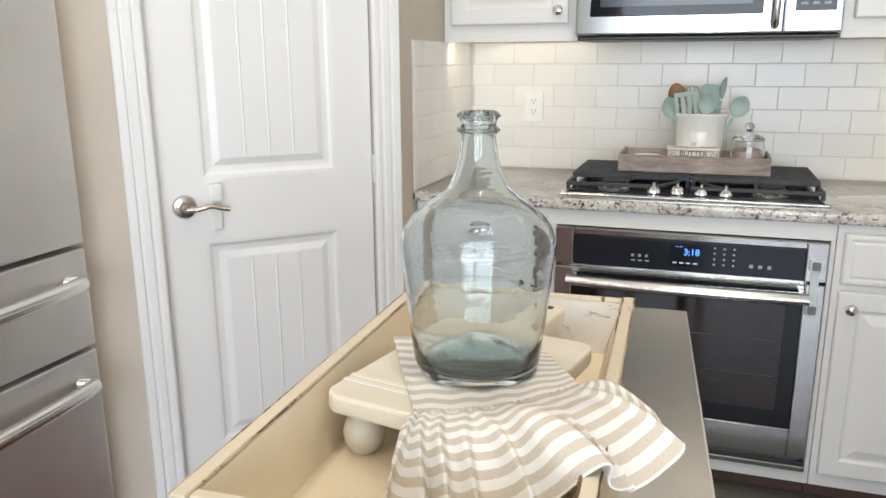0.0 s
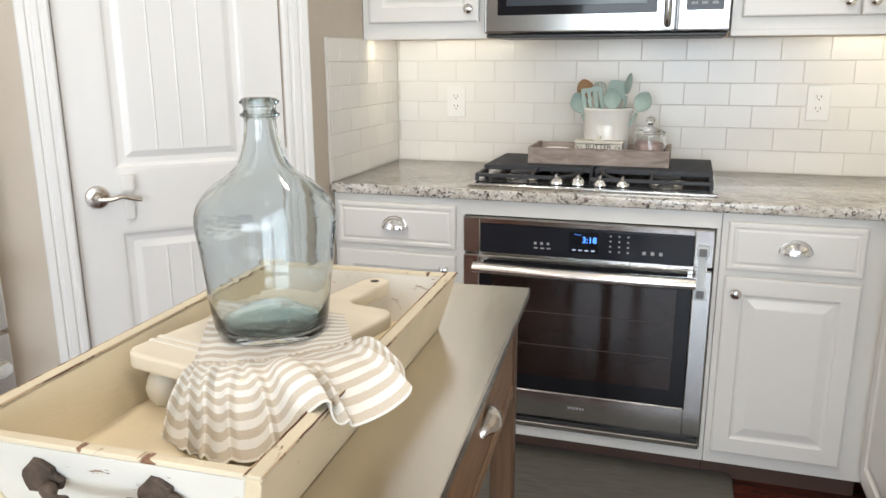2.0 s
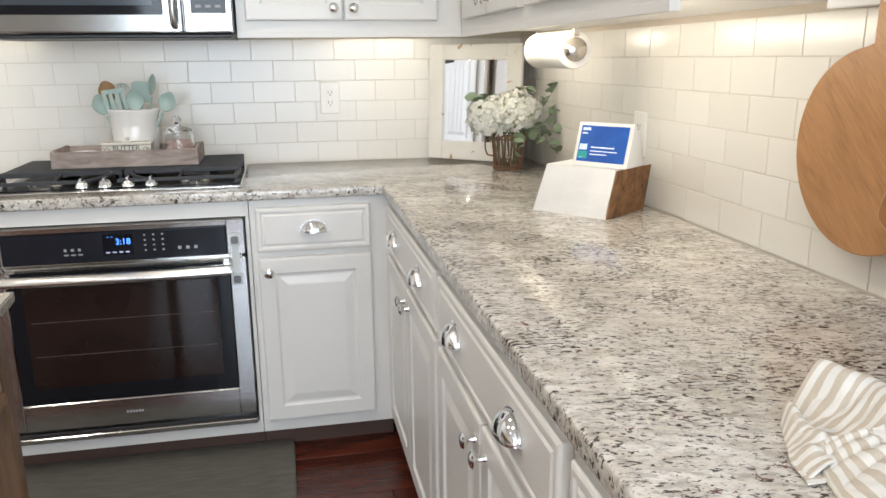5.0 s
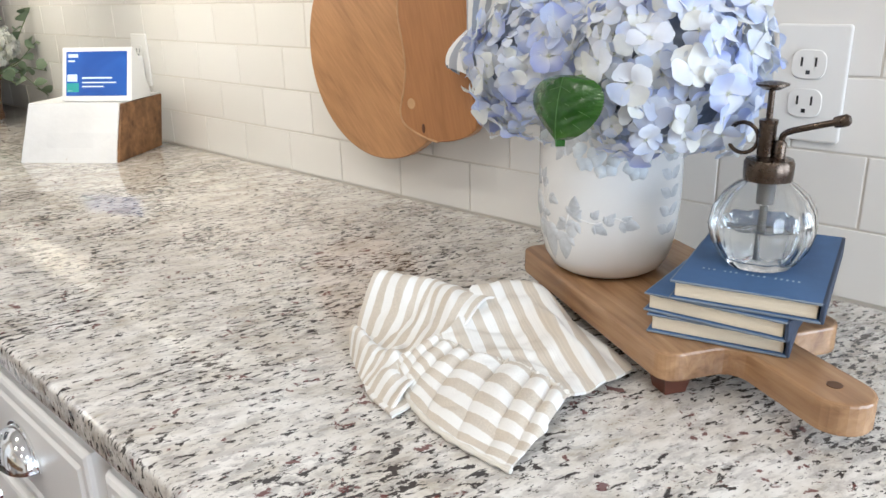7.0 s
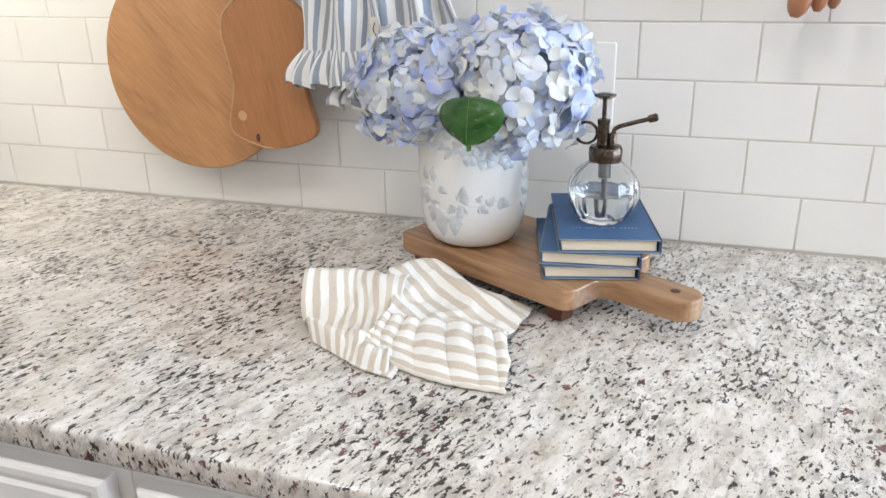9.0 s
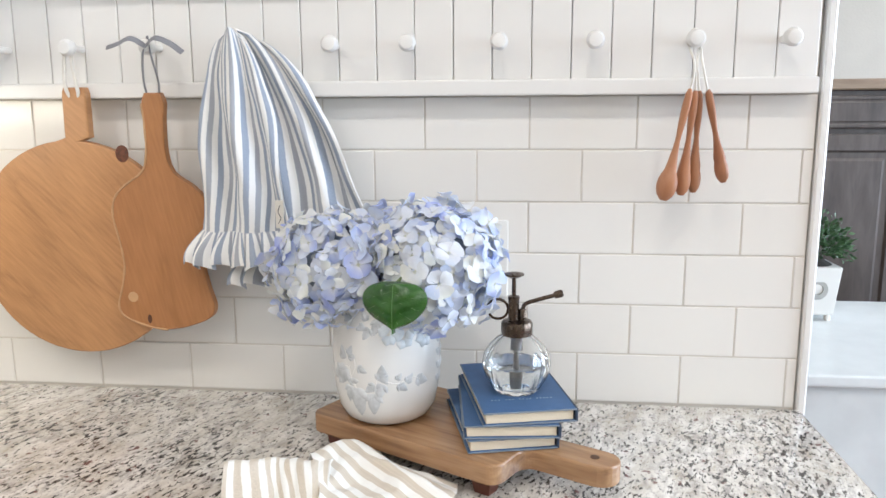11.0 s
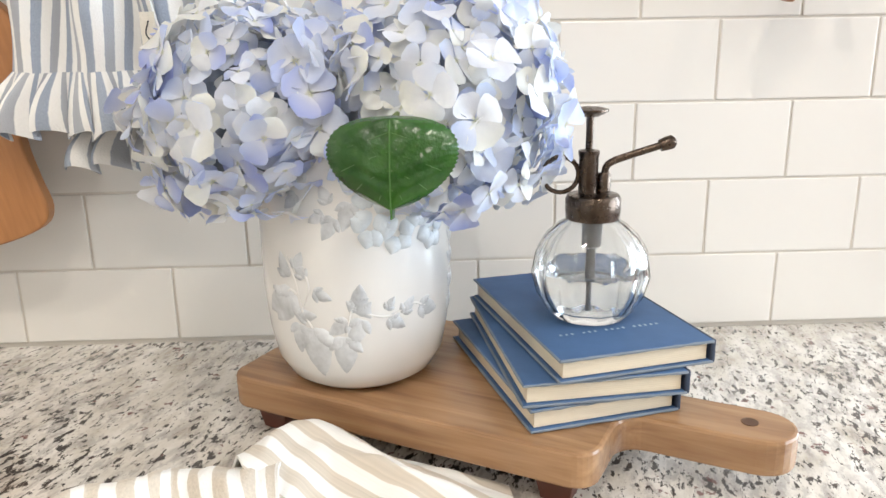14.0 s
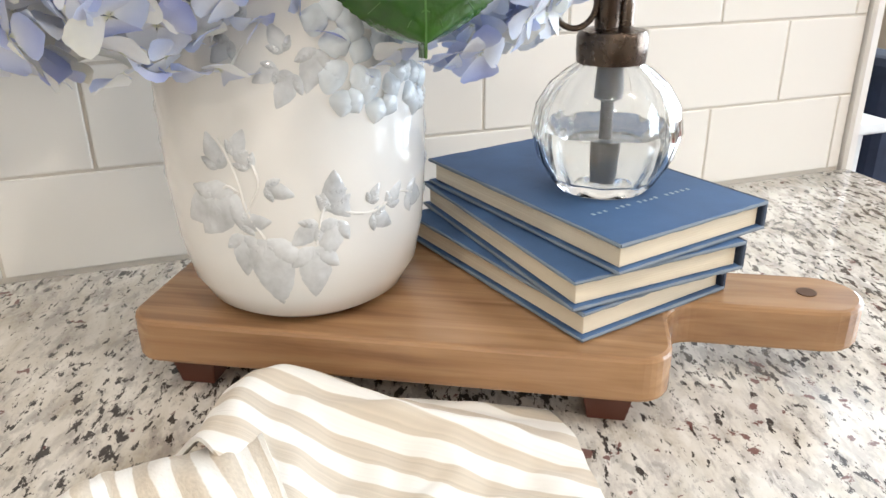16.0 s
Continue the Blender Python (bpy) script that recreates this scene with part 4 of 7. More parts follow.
def distressed(name, paint, under, amount=0.62, scale=9, rough=0.6, stretch=(1, 1, 1)):
    """Old paint worn down to wood in patches and scratches."""
    m = Nodes(name)
    v, v2 = m.coords(), m.coords(scale=stretch)
    p = m.ramp(m.noise(v, 5, 4), [(0.3, tint(paint, 0.9)), (0.7, tint(paint, 1.06))])
    n = m.math("ADD", m.math("MULTIPLY", m.noise(v2, scale, 6, 0.7, 0.5), 0.7), m.math("MULTIPLY", m.noise(v, 2.5, 2), 0.3))
    mask = m.ramp(n, [(amount, (0, 0, 0)), (amount + 0.025, (1, 1, 1))])
    w = m.ramp(m.noise(v2, scale * 3, 4), [(0.3, tint(under, 0.6)), (0.7, tint(under, 1.4))])
    m.bump(m.math("SUBTRACT", m.noise(v2, scale * 5, 4), m.math("MULTIPLY", mask, 0.6)), 0.25, 0.002)
    return m.done(m.mix(mask, p, w), rough)


MIRRORFRAME = distressed("chipped_white_frame", (0.76, 0.74, 0.69), (0.40, 0.24, 0.12), 0.585, 16)
CHIPPED = distressed("chipped_white_block", (0.76, 0.75, 0.73), (0.34, 0.19, 0.09), 0.62, 16)


def mirror():
    m = thing("framed_mirror", "mirror in an old chipped white wooden frame", "mirror", pose(1.150, 2.712, CT + 0.003, -3.5, 0, -40.6))
    w, h, b = 0.392, 0.440, 0.060
    part("stile", block(0, b, 0, 0.022, 0, h, 0.003), MIRRORFRAME, m)
    part("stile", block(w - b, w, 0, 0.022, 0, h, 0.003), MIRRORFRAME, m)
    part("rail", block(b + 0.0005, w - b - 0.0005, 0.001, 0.021, 0, b + 0.012, 0.003), MIRRORFRAME, m)
    part("rail", block(b + 0.0005, w - b - 0.0005, 0.001, 0.021, h - b, h, 0.003), MIRRORFRAME, m)
    part("mirror_glass", block(b - 0.004, w - b + 0.004, 0.010, 0.014, b, h - b + 0.004, 0), simple("silvered_mirror", (0.9, 0.9, 0.9), 0.02, 1.0, var=0.01), m)
    part("back_board", block(b - 0.004, w - b + 0.004, 0.0145, 0.018, b, h - b + 0.004, 0), OLDWOOD, m)
    for z in (0.08, 0.33):
        part("old_hinge", moved(lathe([(0, 0), (0.005, 0), (0.005, 0.05), (0, 0.05)], 8), pose(-0.003, 0.004, z)), MIRRORFRAME, m)


mirror()


def leaf_mesh(l, w, fold=0.25, n=6):
    def f(u, v):
        t = u
        wd = w * (math.sin(math.pi * min(1, t * 0.98 + 0.02)) ** 0.75)
        s = 2 * v - 1
        return (s * wd, l * t, fold * abs(s) * wd - 0.15 * l * t * t)
    return surface(f, n, 4)


def leaf_material(name, c1, c2, rough=0.45):
    m = Nodes(name)
    g = m.n("NewGeometry")
    col = m.ramp(g.outputs["Random Per Island"], [(0.0, c1), (1.0, c2)])
    return m.done(col, rough)


EUCALYPT = leaf_material("eucalyptus_leaf", (0.16, 0.22, 0.13), (0.34, 0.41, 0.28), 0.6)
STEMGREEN = simple("green_stem", (0.16, 0.22, 0.08), 0.6)


def petal_material(name, stops, pale):
    """Petals coloured floret by floret, paler towards the floret's middle."""
    m = Nodes(name)
    g = m.n("NewGeometry")
    v = m.coords()
    spread = m.math("ADD", m.math("MULTIPLY", g.outputs["Random Per Island"], 0.75), m.math("MULTIPLY", m.math("SUBTRACT", m.noise(v, 16, 2), 0.38), 0.75))
    col = m.ramp(spread, stops)
    uv = m.n("UVMap", uv_map="UVMap")
    sep = m.n("SeparateXYZ")
    m.link(uv.outputs[0], sep.inputs[0])
    col = m.mix(m.ramp(sep.outputs[0], [(0.12, (0.85, 0.85, 0.85)), (0.45, (0.35, 0.35, 0.35)), (0.85, (0, 0, 0))]), col, pale)
    col = m.mix(m.ramp(sep.outputs[0], [(0.05, (0.8, 0.8, 0.8)), (0.16, (0, 0, 0))]), col, (0.55, 0.56, 0.30))
    col = m.mix(m.math("MULTIPLY", m.noise(v, 240, 3), 0.15), col, tint(stops[0][1], 0.9))
    m.bump(m.noise(v, 380, 3), 0.15, 0.001)
    thin = m.n("BsdfTranslucent")
    m.link(col, thin.inputs["Color"])
    both = m.n("MixShader", Fac=0.32)
    m.link(m.b.outputs[0], both.inputs[1])
    m.link(thin.outputs[0], both.inputs[2])
    out = [n for n in m.t.nodes if n.type == "OUTPUT_MATERIAL"][0]
    m.link(both.outputs[0], out.inputs["Surface"])
    return m.done(col, 0.5)


PETALROWS = ((0.12, 0.08), (0.30, 0.33), (0.52, 0.53), (0.74, 0.57), (0.91, 0.43), (1.0, 0.20))


def floret(bm, m, r, cup=0.35, petals=4):
    """Four rounded, slightly wavy petals joined at one point, facing local z."""
    layer = bm.loops.layers.uv.get("UVMap") or bm.loops.layers.uv.new("UVMap")
    hub = bm.verts.new(m @ Vector((0, 0, 0.06 * r)))
    for k in range(petals):
        a = 2 * math.pi * k / petals + random.uniform(-0.18, 0.18)
        tw, cp, curl = random.uniform(-0.4, 0.4), cup + random.uniform(-0.35, 0.35), random.uniform(0.0, 0.38)
        rr = r * random.uniform(0.82, 1.12)
        q = m @ Matrix.Rotation(a, 4, "Z")
        rows = []
        for t, wd in PETALROWS:
            row = []
            for s in (-1, -0.5, 0, 0.5, 1):
                z = cp * rr * t * (1 - 0.4 * t) + 0.20 * rr * s * s * wd - curl * rr * t ** 3 + tw * s * wd * rr * 0.6 + random.uniform(-0.02, 0.02) * rr
                row.append(bm.verts.new(q @ Vector((rr * t * (1 - 0.07 * s * s), s * wd * rr, z))))
            rows.append(row)
        faces = [((hub, 0.0), (rows[0][j], 0.12), (rows[0][j + 1], 0.12)) for j in range(4)]
        for n in range(len(rows) - 1):
            t0, t1 = PETALROWS[n][0], PETALROWS[n + 1][0]
            for j in range(4):
                faces.append(((rows[n][j], t0), (rows[n + 1][j], t1), (rows[n + 1][j + 1], t1), (rows[n][j + 1], t0)))
        for corners in faces:
            f = bm.faces.new([c for c, _ in corners])
            for lp, (_, t) in zip(f.loops, corners):
                lp[layer].uv = (t, 0.5)


def flower_head(center, radii, n, r, seed, low=-0.55, cup=0.35):
    """A mophead of florets spread evenly over a dome."""
    random.seed(seed)
    bm = bmesh.new()
    c = Vector(center)
    for k in range(n):
        z = 1 - (1 - low) * (k + 0.5) / n
        a = k * 2.399963 + random.uniform(-0.2, 0.2)
        d = Vector((math.sqrt(max(0, 1 - z * z)) * math.cos(a), math.sqrt(max(0, 1 - z * z)) * math.sin(a), z))
        bumpy = 1 + 0.06 * math.sin(5 * a + 3 * z) + random.uniform(-0.20, 0.09)
        p = c + Vector((d.x * radii[0], d.y * radii[1], d.z * radii[2])) * bumpy
        nn = (Vector((d.x / radii[0], d.y / radii[1], d.z / radii[2])).normalized() + Vector([random.uniform(-0.55, 0.55) for _ in range(3)])).normalized()
        m = Matrix.Translation(p) @ nn.to_track_quat("Z", "Y").to_matrix().to_4x4() @ Matrix.Rotation(random.random() * 6.28, 4, "Z")
        floret(bm, m, r * random.choice((0.6, 0.85, 0.95, 1.05, 1.15)), cup)
    return bm


WHITEPETAL = petal_material("white_hydrangea_petal", [(0.0, (0.78, 0.77, 0.68)), (0.5, (0.84, 0.835, 0.79)), (1.0, (0.87, 0.87, 0.85))], (0.86, 0.86, 0.78))
WICKER = wood("brown_twig", (0.10, 0.05, 0.025), (0.24, 0.13, 0.07), "z", 0.7, 20, 4)


def white_bouquet():
    bx, by = 1.372, 2.335
    b = thing("flower_basket", "glass vase wrapped in brown twigs holding white hydrangeas", "flower basket", pose(bx, by, CT + 0.0005))
    gl = part("glass_cup", lathe([(0, 0.003), (0.040, 0.003), (0.044, 0.02), (0.054, 0.13), (0.052, 0.13), (0.042, 0.02), (0.036, 0.008), (0, 0.008)], 28), CLEAR, b, "", True)
    for k in range(15):
        a = 2 * math.pi * k / 15
        c, s = math.cos(a), math.sin(a)
        part("twig", tube([(0.049 * c, 0.049 * s, 0.001), (0.051 * c, 0.051 * s, 0.06), (0.060 * math.cos(a + 0.08), 0.060 * math.sin(a + 0.08), 0.132)], 0.0034, 6), WICKER, b)
    for z, r in ((0.006, 0.052), (0.014, 0.053), (0.112, 0.062), (0.122, 0.063)):
        part("twig_ring", tube([(r * math.cos(2 * math.pi * k / 24), r * math.sin(2 * math.pi * k / 24), z) for k in range(25)], 0.0036, 6), WICKER, b)
    part("twig_handle", tube(spline([(-0.062, 0, 0.118), (-0.085, -0.004, 0.10), (-0.080, -0.004, 0.06), (-0.056, 0, 0.05)]), 0.003, 6), WICKER, b, "", True)
    heads = [((-0.085, -0.02, 0.182), (0.066, 0.062, 0.070), 240), ((0.015, -0.035, 0.205), (0.078, 0.066, 0.072), 270), ((0.075, 0.01, 0.20), (0.05, 0.05, 0.05), 130), ((-0.02, 0.05, 0.21), (0.055, 0.05, 0.05), 130)]
    for i, (c, r, n) in enumerate(heads):
        h = part("flower_head", flower_head(c, r, n, 0.0135, 20 + i, -0.75), WHITEPETAL, b, "white hydrangea head", True)
        part("flower_core", moved(lathe([(0, -0.7), (0.7, -0.4), (0.8, 0), (0.6, 0.5), (0, 0.75)], 12), Matrix.LocRotScale(c, None, r)), WHITEPETAL, h, "", True)
        part("stem", tube([(c[0] * 0.2, c[1] * 0.2, 0.01), (c[0] * 0.7, c[1] * 0.7, 0.11), (c[0], c[1], c[2] - 0.03)], 0.003, 6), STEMGREEN, b)
    random.seed(11)
    sprigs = [((-0.09, 0.0, 0.23), (-0.135, -0.01, 0.262)), ((0.02, -0.02, 0.265), (0.05, -0.03, 0.290)), ((0.13, 0.0, 0.22), (0.165, -0.01, 0.285)), ((0.10, -0.06, 0.13), (0.155, -0.09, 0.06)), ((0.12, -0.02, 0.16), (0.175, -0.03, 0.215)), ((0.10, -0.05, 0.15), (0.165, -0.07, 0.13)), ((-0.06, 0.0, 0.225), (-0.10, -0.01, 0.265)), ((0.0, 0.02, 0.24), (0.035, 0.02, 0.27)), ((0.0, -0.07, 0.13), (0.0, -0.095, 0.06)), ((0.04, -0.07, 0.14), (0.075, -0.095, 0.10))]
    for p, q in sprigs:
        p, q = Vector(p), Vector(q)
        s = part("sprig", tube([Vector((0, 0, 0.10)), p, q], 0.0014, 5), STEMGREEN, b)
        for k in range(5):
            t = k / 4
            c = p.lerp(q, t)
            d = Vector((random.uniform(-1, 1), random.uniform(-1.2, 0.3), random.uniform(-0.4, 0.8))).normalized()
            m = Matrix.Translation(c) @ d.to_track_quat("Y", "Z").to_matrix().to_4x4() @ Matrix.Rotation(random.uniform(-1, 1), 4, "Y")
            part("leaf", moved(leaf_mesh(random.uniform(0.034, 0.046), random.uniform(0.015, 0.021)), m), EUCALYPT, s, "", True)


white_bouquet()


def wood_block():
    b = thing("wood_block", "chunk of old beam with chipped white paint", "wood block", pose(1.225, 1.598, CT, 0, 0, -54))
    # local x along the front face, local y back into the corner
    bm = bmesh.new()
    L, D, H = 0.216, 0.190, 0.118
    lo = [(0, 0), (L, 0), (L, D), (0, D)]
    hi = [(0.010, 0.046), (L - 0.002, 0.046), (L + 0.0, D + 0.030), (0.010, D + 0.030)]
    a = [bm.verts.new((x, y, 0.0)) for x, y in lo]
    c = [bm.verts.new((x, y, H)) for x, y in hi]
    bm.faces.new(a[::-1])
    bm.faces.new(c)
    for k in range(4):
        bm.faces.new((a[k], a[(k + 1) % 4], c[(k + 1) % 4], c[k]))
    bmesh.ops.recalc_face_normals(bm, faces=bm.faces[:])
    bmesh.ops.subdivide_edges(bm, edges=bm.edges[:], cuts=3, use_grid_fill=True)
    for v in bm.verts:
        if v.co.z > 0.001:
            v.co += 0.0025 * noise.noise_vector(v.co * 40)
    part("beam", bm, CHIPPED, b)
    bm = bmesh.new()
    e = [(L + 0.0045, 0.004, 0.001), (L + 0.0045, D - 0.002, 0.001), (L + 0.0055, D + 0.026, H - 0.003), (L + 0.003, 0.050, H - 0.003)]
    inner = [(x - 0.006, y, z) for x, y, z in e]
    va, vb = [bm.verts.new(p) for p in e], [bm.verts.new(p) for p in inner]
    bm.faces.new(va)
    bm.faces.new(vb[::-1])
    for k in range(4):
        bm.faces.new((va[k], va[(k + 1) % 4], vb[(k + 1) % 4], vb[k]))
    bmesh.ops.recalc_face_normals(bm, faces=bm.faces[:])
    part("raw_end", bm, OLDWOOD, b, "raw brown end grain")


wood_block()


def smart_display():
    s = thing("smart_display", "white smart display with lit blue screen", "smart display", pose(1.300, 1.575, CT + 0.1195, 0, 0, -54) @ pose(0.012, 0.016, 0) @ Matrix.Scale(0.93, 4))
    side = [(0.0, 0.0), (0.085, 0.0), (0.092, 0.012), (0.047, 0.112), (0.036, 0.116)]
    w = 0.172
    bm = prism(side, 0, w, 0.004, 2)
    part("case", moved(bm, Matrix(((0, 0, 1, 0), (1, 0, 0, 0), (0, 1, 0, 0), (0, 0, 0, 1)))), WHITEPLASTIC, s, "", True)
    tilt = math.degrees(math.atan2(0.036, 0.116))
    face = pose(0, 0, 0, -tilt)
    m = Nodes("blue_screen")
    v = m.coords()
    col = m.ramp(m.noise(v, 9, 2, 0.4, 0.8), [(0.3, (0.02, 0.10, 0.45)), (0.7, (0.05, 0.22, 0.75))])
    m.link(col, m.b.inputs["Emission Color"])
    m.b.inputs["Emission Strength"].default_value = 0.75
    scr = part("screen", moved(block(0.012, w - 0.012, -0.0018, 0.001, 0.012, 0.112, 0.0008), face), m.done((0.01, 0.03, 0.1), 0.15), s, "lit blue screen")
    ink = glow("screen_white", (0.8, 0.9, 1.0), 0.9)
    for x0, x1, z0, z1 in ((0.018, 0.042, 0.098, 0.106), (0.018, 0.034, 0.088, 0.092), (0.052, 0.125, 0.050, 0.054), (0.052, 0.135, 0.040, 0.043), (0.052, 0.105, 0.031, 0.034), (0.018, 0.03, 0.022, 0.024), (0.016, 0.040, 0.044, 0.060)):
        part("screen_text", moved(block(x0, x1, -0.0026, -0.002, z0, z1, 0), face), ink, scr)
    part("screen_picture", moved(block(0.015, 0.044, -0.0026, -0.002, 0.020, 0.040, 0), face), glow("screen_teal", (0.05, 0.5, 0.45), 0.6), scr)


smart_display()


def paper_towel():
    p = thing("paper_towel_holder", "white paper towel roll on a chrome under-cabinet holder", "paper towel", pose(1.335, 1.60, 1.323, -90))
    pt = simple("paper_towel", (0.80, 0.78, 0.73), 0.9, var=0.02, bump=0.4, bscale=160)
    # local z runs along +y of the room
    part("roll", lathe([(0.020, 0.018), (0.046, 0.018), (0.049, 0.024), (0.049, 0.292), (0.046, 0.298), (0.020, 0.298), (0.020, 0.018)], 40), pt, p, "", True)
    part("end_cap", lathe([(0, -0.004), (0.020, -0.003), (0.029, 0.004), (0.031, 0.014), (0.026, 0.0175), (0, 0.0175)], 28), NICKEL, p, "brushed nickel end cap", True)
    part("arm", block(-0.009, 0.009, -0.0525, -0.0325, 0.006, 0.012, 0.001), NICKEL, p)
    part("arm", block(-0.009, 0.009, -0.0525, 0.02, 0.300, 0.304, 0.001), NICKEL, p)


paper_towel()

# ---- kitchen cart with the dough tray ----


def hexa(lo, hi, w=0.0015):
    """A solid from four low and four high corners."""
    bm = bmesh.new()
    a, c = [bm.verts.new(p) for p in lo], [bm.verts.new(p) for p in hi]
    bm.faces.new(a[::-1])
    bm.faces.new(c)
    n = len(a)
    for k in range(n):
        bm.faces.new((a[k], a[(k + 1) % n], c[(k + 1) % n], c[k]))
    bmesh.ops.recalc_face_normals(bm, faces=bm.faces[:])
    return rounded(bm, w, 2) if w else bm


CARTZ = 0.902


def kitchen_cart():
    c = thing("kitchen_cart", "brown wooden kitchen cart with stainless steel top", "cart", pose(0.095, 1.156, 0, 0, 0, 4.17))
    W, L = 0.46, 1.20
    part("steel_top", rounded(block(-W, 0, -L, 0, CARTZ - 0.020, CARTZ, 0), 0.003, 2), STEELTOP, c, "brushed stainless steel top")
    za, zb = 0.722, CARTZ - 0.021
    for x in (-W + 0.015, -0.057):
        for y in (-L + 0.03, -0.085):
            part("leg", block(x, x + 0.042, y, y + 0.042, 0.0, zb, 0.003), LEGWOOD, c)
    part("end_apron", block(-W + 0.0855, -0.0855, -0.070, -0.050, za, zb, 0.002), CARTWOOD, c)
    part("end_apron", block(-W + 0.0855, -0.0855, -L + 0.032, -L + 0.050, za, zb, 0.002), CARTWOOD, c)
    part("side_apron", block(-W + 0.018, -W + 0.036, -L + 0.0855, -0.0855, za, zb, 0.002), CARTWOOD, c)
    part("side_rail", block(-0.045, -0.016, -L + 0.0725, -0.0855, za, za + 0.022, 0.002), CARTWOOD, c)
    n = 2
    y1 = -0.0865
    step = (L - 0.173) / n
    for k in range(n):
        a, b = y1 - step * (k + 1) + 0.012, y1 - step * k - 0.003
        d = part("drawer", block(-0.042, -0.018, a, b, za + 0.0235, zb - 0.003, 0.003), CARTWOOD, c)
        p = pose(-0.0178, (a + b) / 2 - 0.02, 0.806, 0, 0, 90)

        def f(u, v):
            an, bb = math.pi * u, 0.5 * math.pi * v
            return (0.040 * math.cos(an) * (1 - 0.25 * v * v), -0.024 * math.sin(bb) * (0.35 + 0.65 * math.sin(an)), 0.028 * math.sin(an) * math.cos(bb * 0.92) - 0.006)
        part("cup_pull", moved(surface(f, 16, 6, 0.002), p), NICKEL, d, "satin nickel cup pull", True)
        if k:
            part("divider", block(-0.044, -0.0165, b + 0.004, b + 0.012, za + 0.0225, zb - 0.001, 0.001), CARTWOOD, c)
    for y in (-0.072, -L + 0.047):
        part("end_stretcher", block(-W + 0.0855, -0.0855, y, y + 0.025, 0.395, 0.435, 0.002), CARTWOOD, c)
    for x in (-W + 0.022, -0.048):
        part("side_stretcher", block(x, x + 0.025, -L + 0.0855, -0.0855, 0.395, 0.435, 0.002), CARTWOOD, c)
    for k in range(9):
        y = -L + 0.12 + k * 0.115
        part("slat", block(-W + 0.05, -0.05, y, y + 0.075, 0.436, 0.450, 0.002), CARTWOOD, c)
    return c


kitchen_cart()
LINEN = simple("cream_linen", (0.70, 0.66, 0.58), 0.9, var=0.06, scale=20, bump=0.4, bscale=400)


def shelf_linen():
    def f(u, v):
        s, t = 2 * u - 1, 2 * v - 1
        k = (1 - abs(s) ** 4) * (1 - abs(t) ** 4)
        return (0.12 * s, 0.15 * t, 0.004 + 0.075 * k + 0.010 * math.sin(9 * s + 4 * t) * k + 0.02 * k * s)
    o = tagged(part("folded_linen", moved(surface(f, 22, 22, 0.004), pose(-0.10, 0.93, 0.452, 0, 0, 18)), LINEN, None, "", True), "crumpled cream linen lying on the cart's shelf", "cloth")
    b = thing("grey_bowl", "grey bowl standing on the cart's lower shelf", "bowl", pose(-0.25, 0.62, 0.4505))
    part("bowl", lathe([(0, 0), (0.05, 0), (0.10, 0.05), (0.12, 0.10), (0.116, 0.10), (0.095, 0.052), (0.045, 0.008), (0, 0.008)], 32), simple("grey_stoneware", (0.32, 0.33, 0.34), 0.4), b, "", True)


shelf_linen()
TRAYCREAM = distressed("worn_cream_tray", (0.75, 0.645, 0.46), (0.22, 0.12, 0.06), 0.635, 12, 0.5, (5, 1, 5))
TRAYRIM = distressed("worn_cream_rim", (0.66, 0.585, 0.44), (0.20, 0.10, 0.055), 0.60, 14, 0.5, (3, 1, 3))
TRAYWHITE = distressed("worn_white_tray_end", (0.72, 0.70, 0.65), (0.22, 0.14, 0.09), 0.60, 18, 0.6, (1, 4, 4))
WORNEDGE = distressed("worn_tray_edge", (0.50, 0.38, 0.25), (0.14, 0.065, 0.035), 0.50, 20, 0.7)
RUST = simple("rusty_iron", (0.09, 0.065, 0.05), 0.7, 0.4, var=0.4, scale=60, bump=0.6, bscale=220)


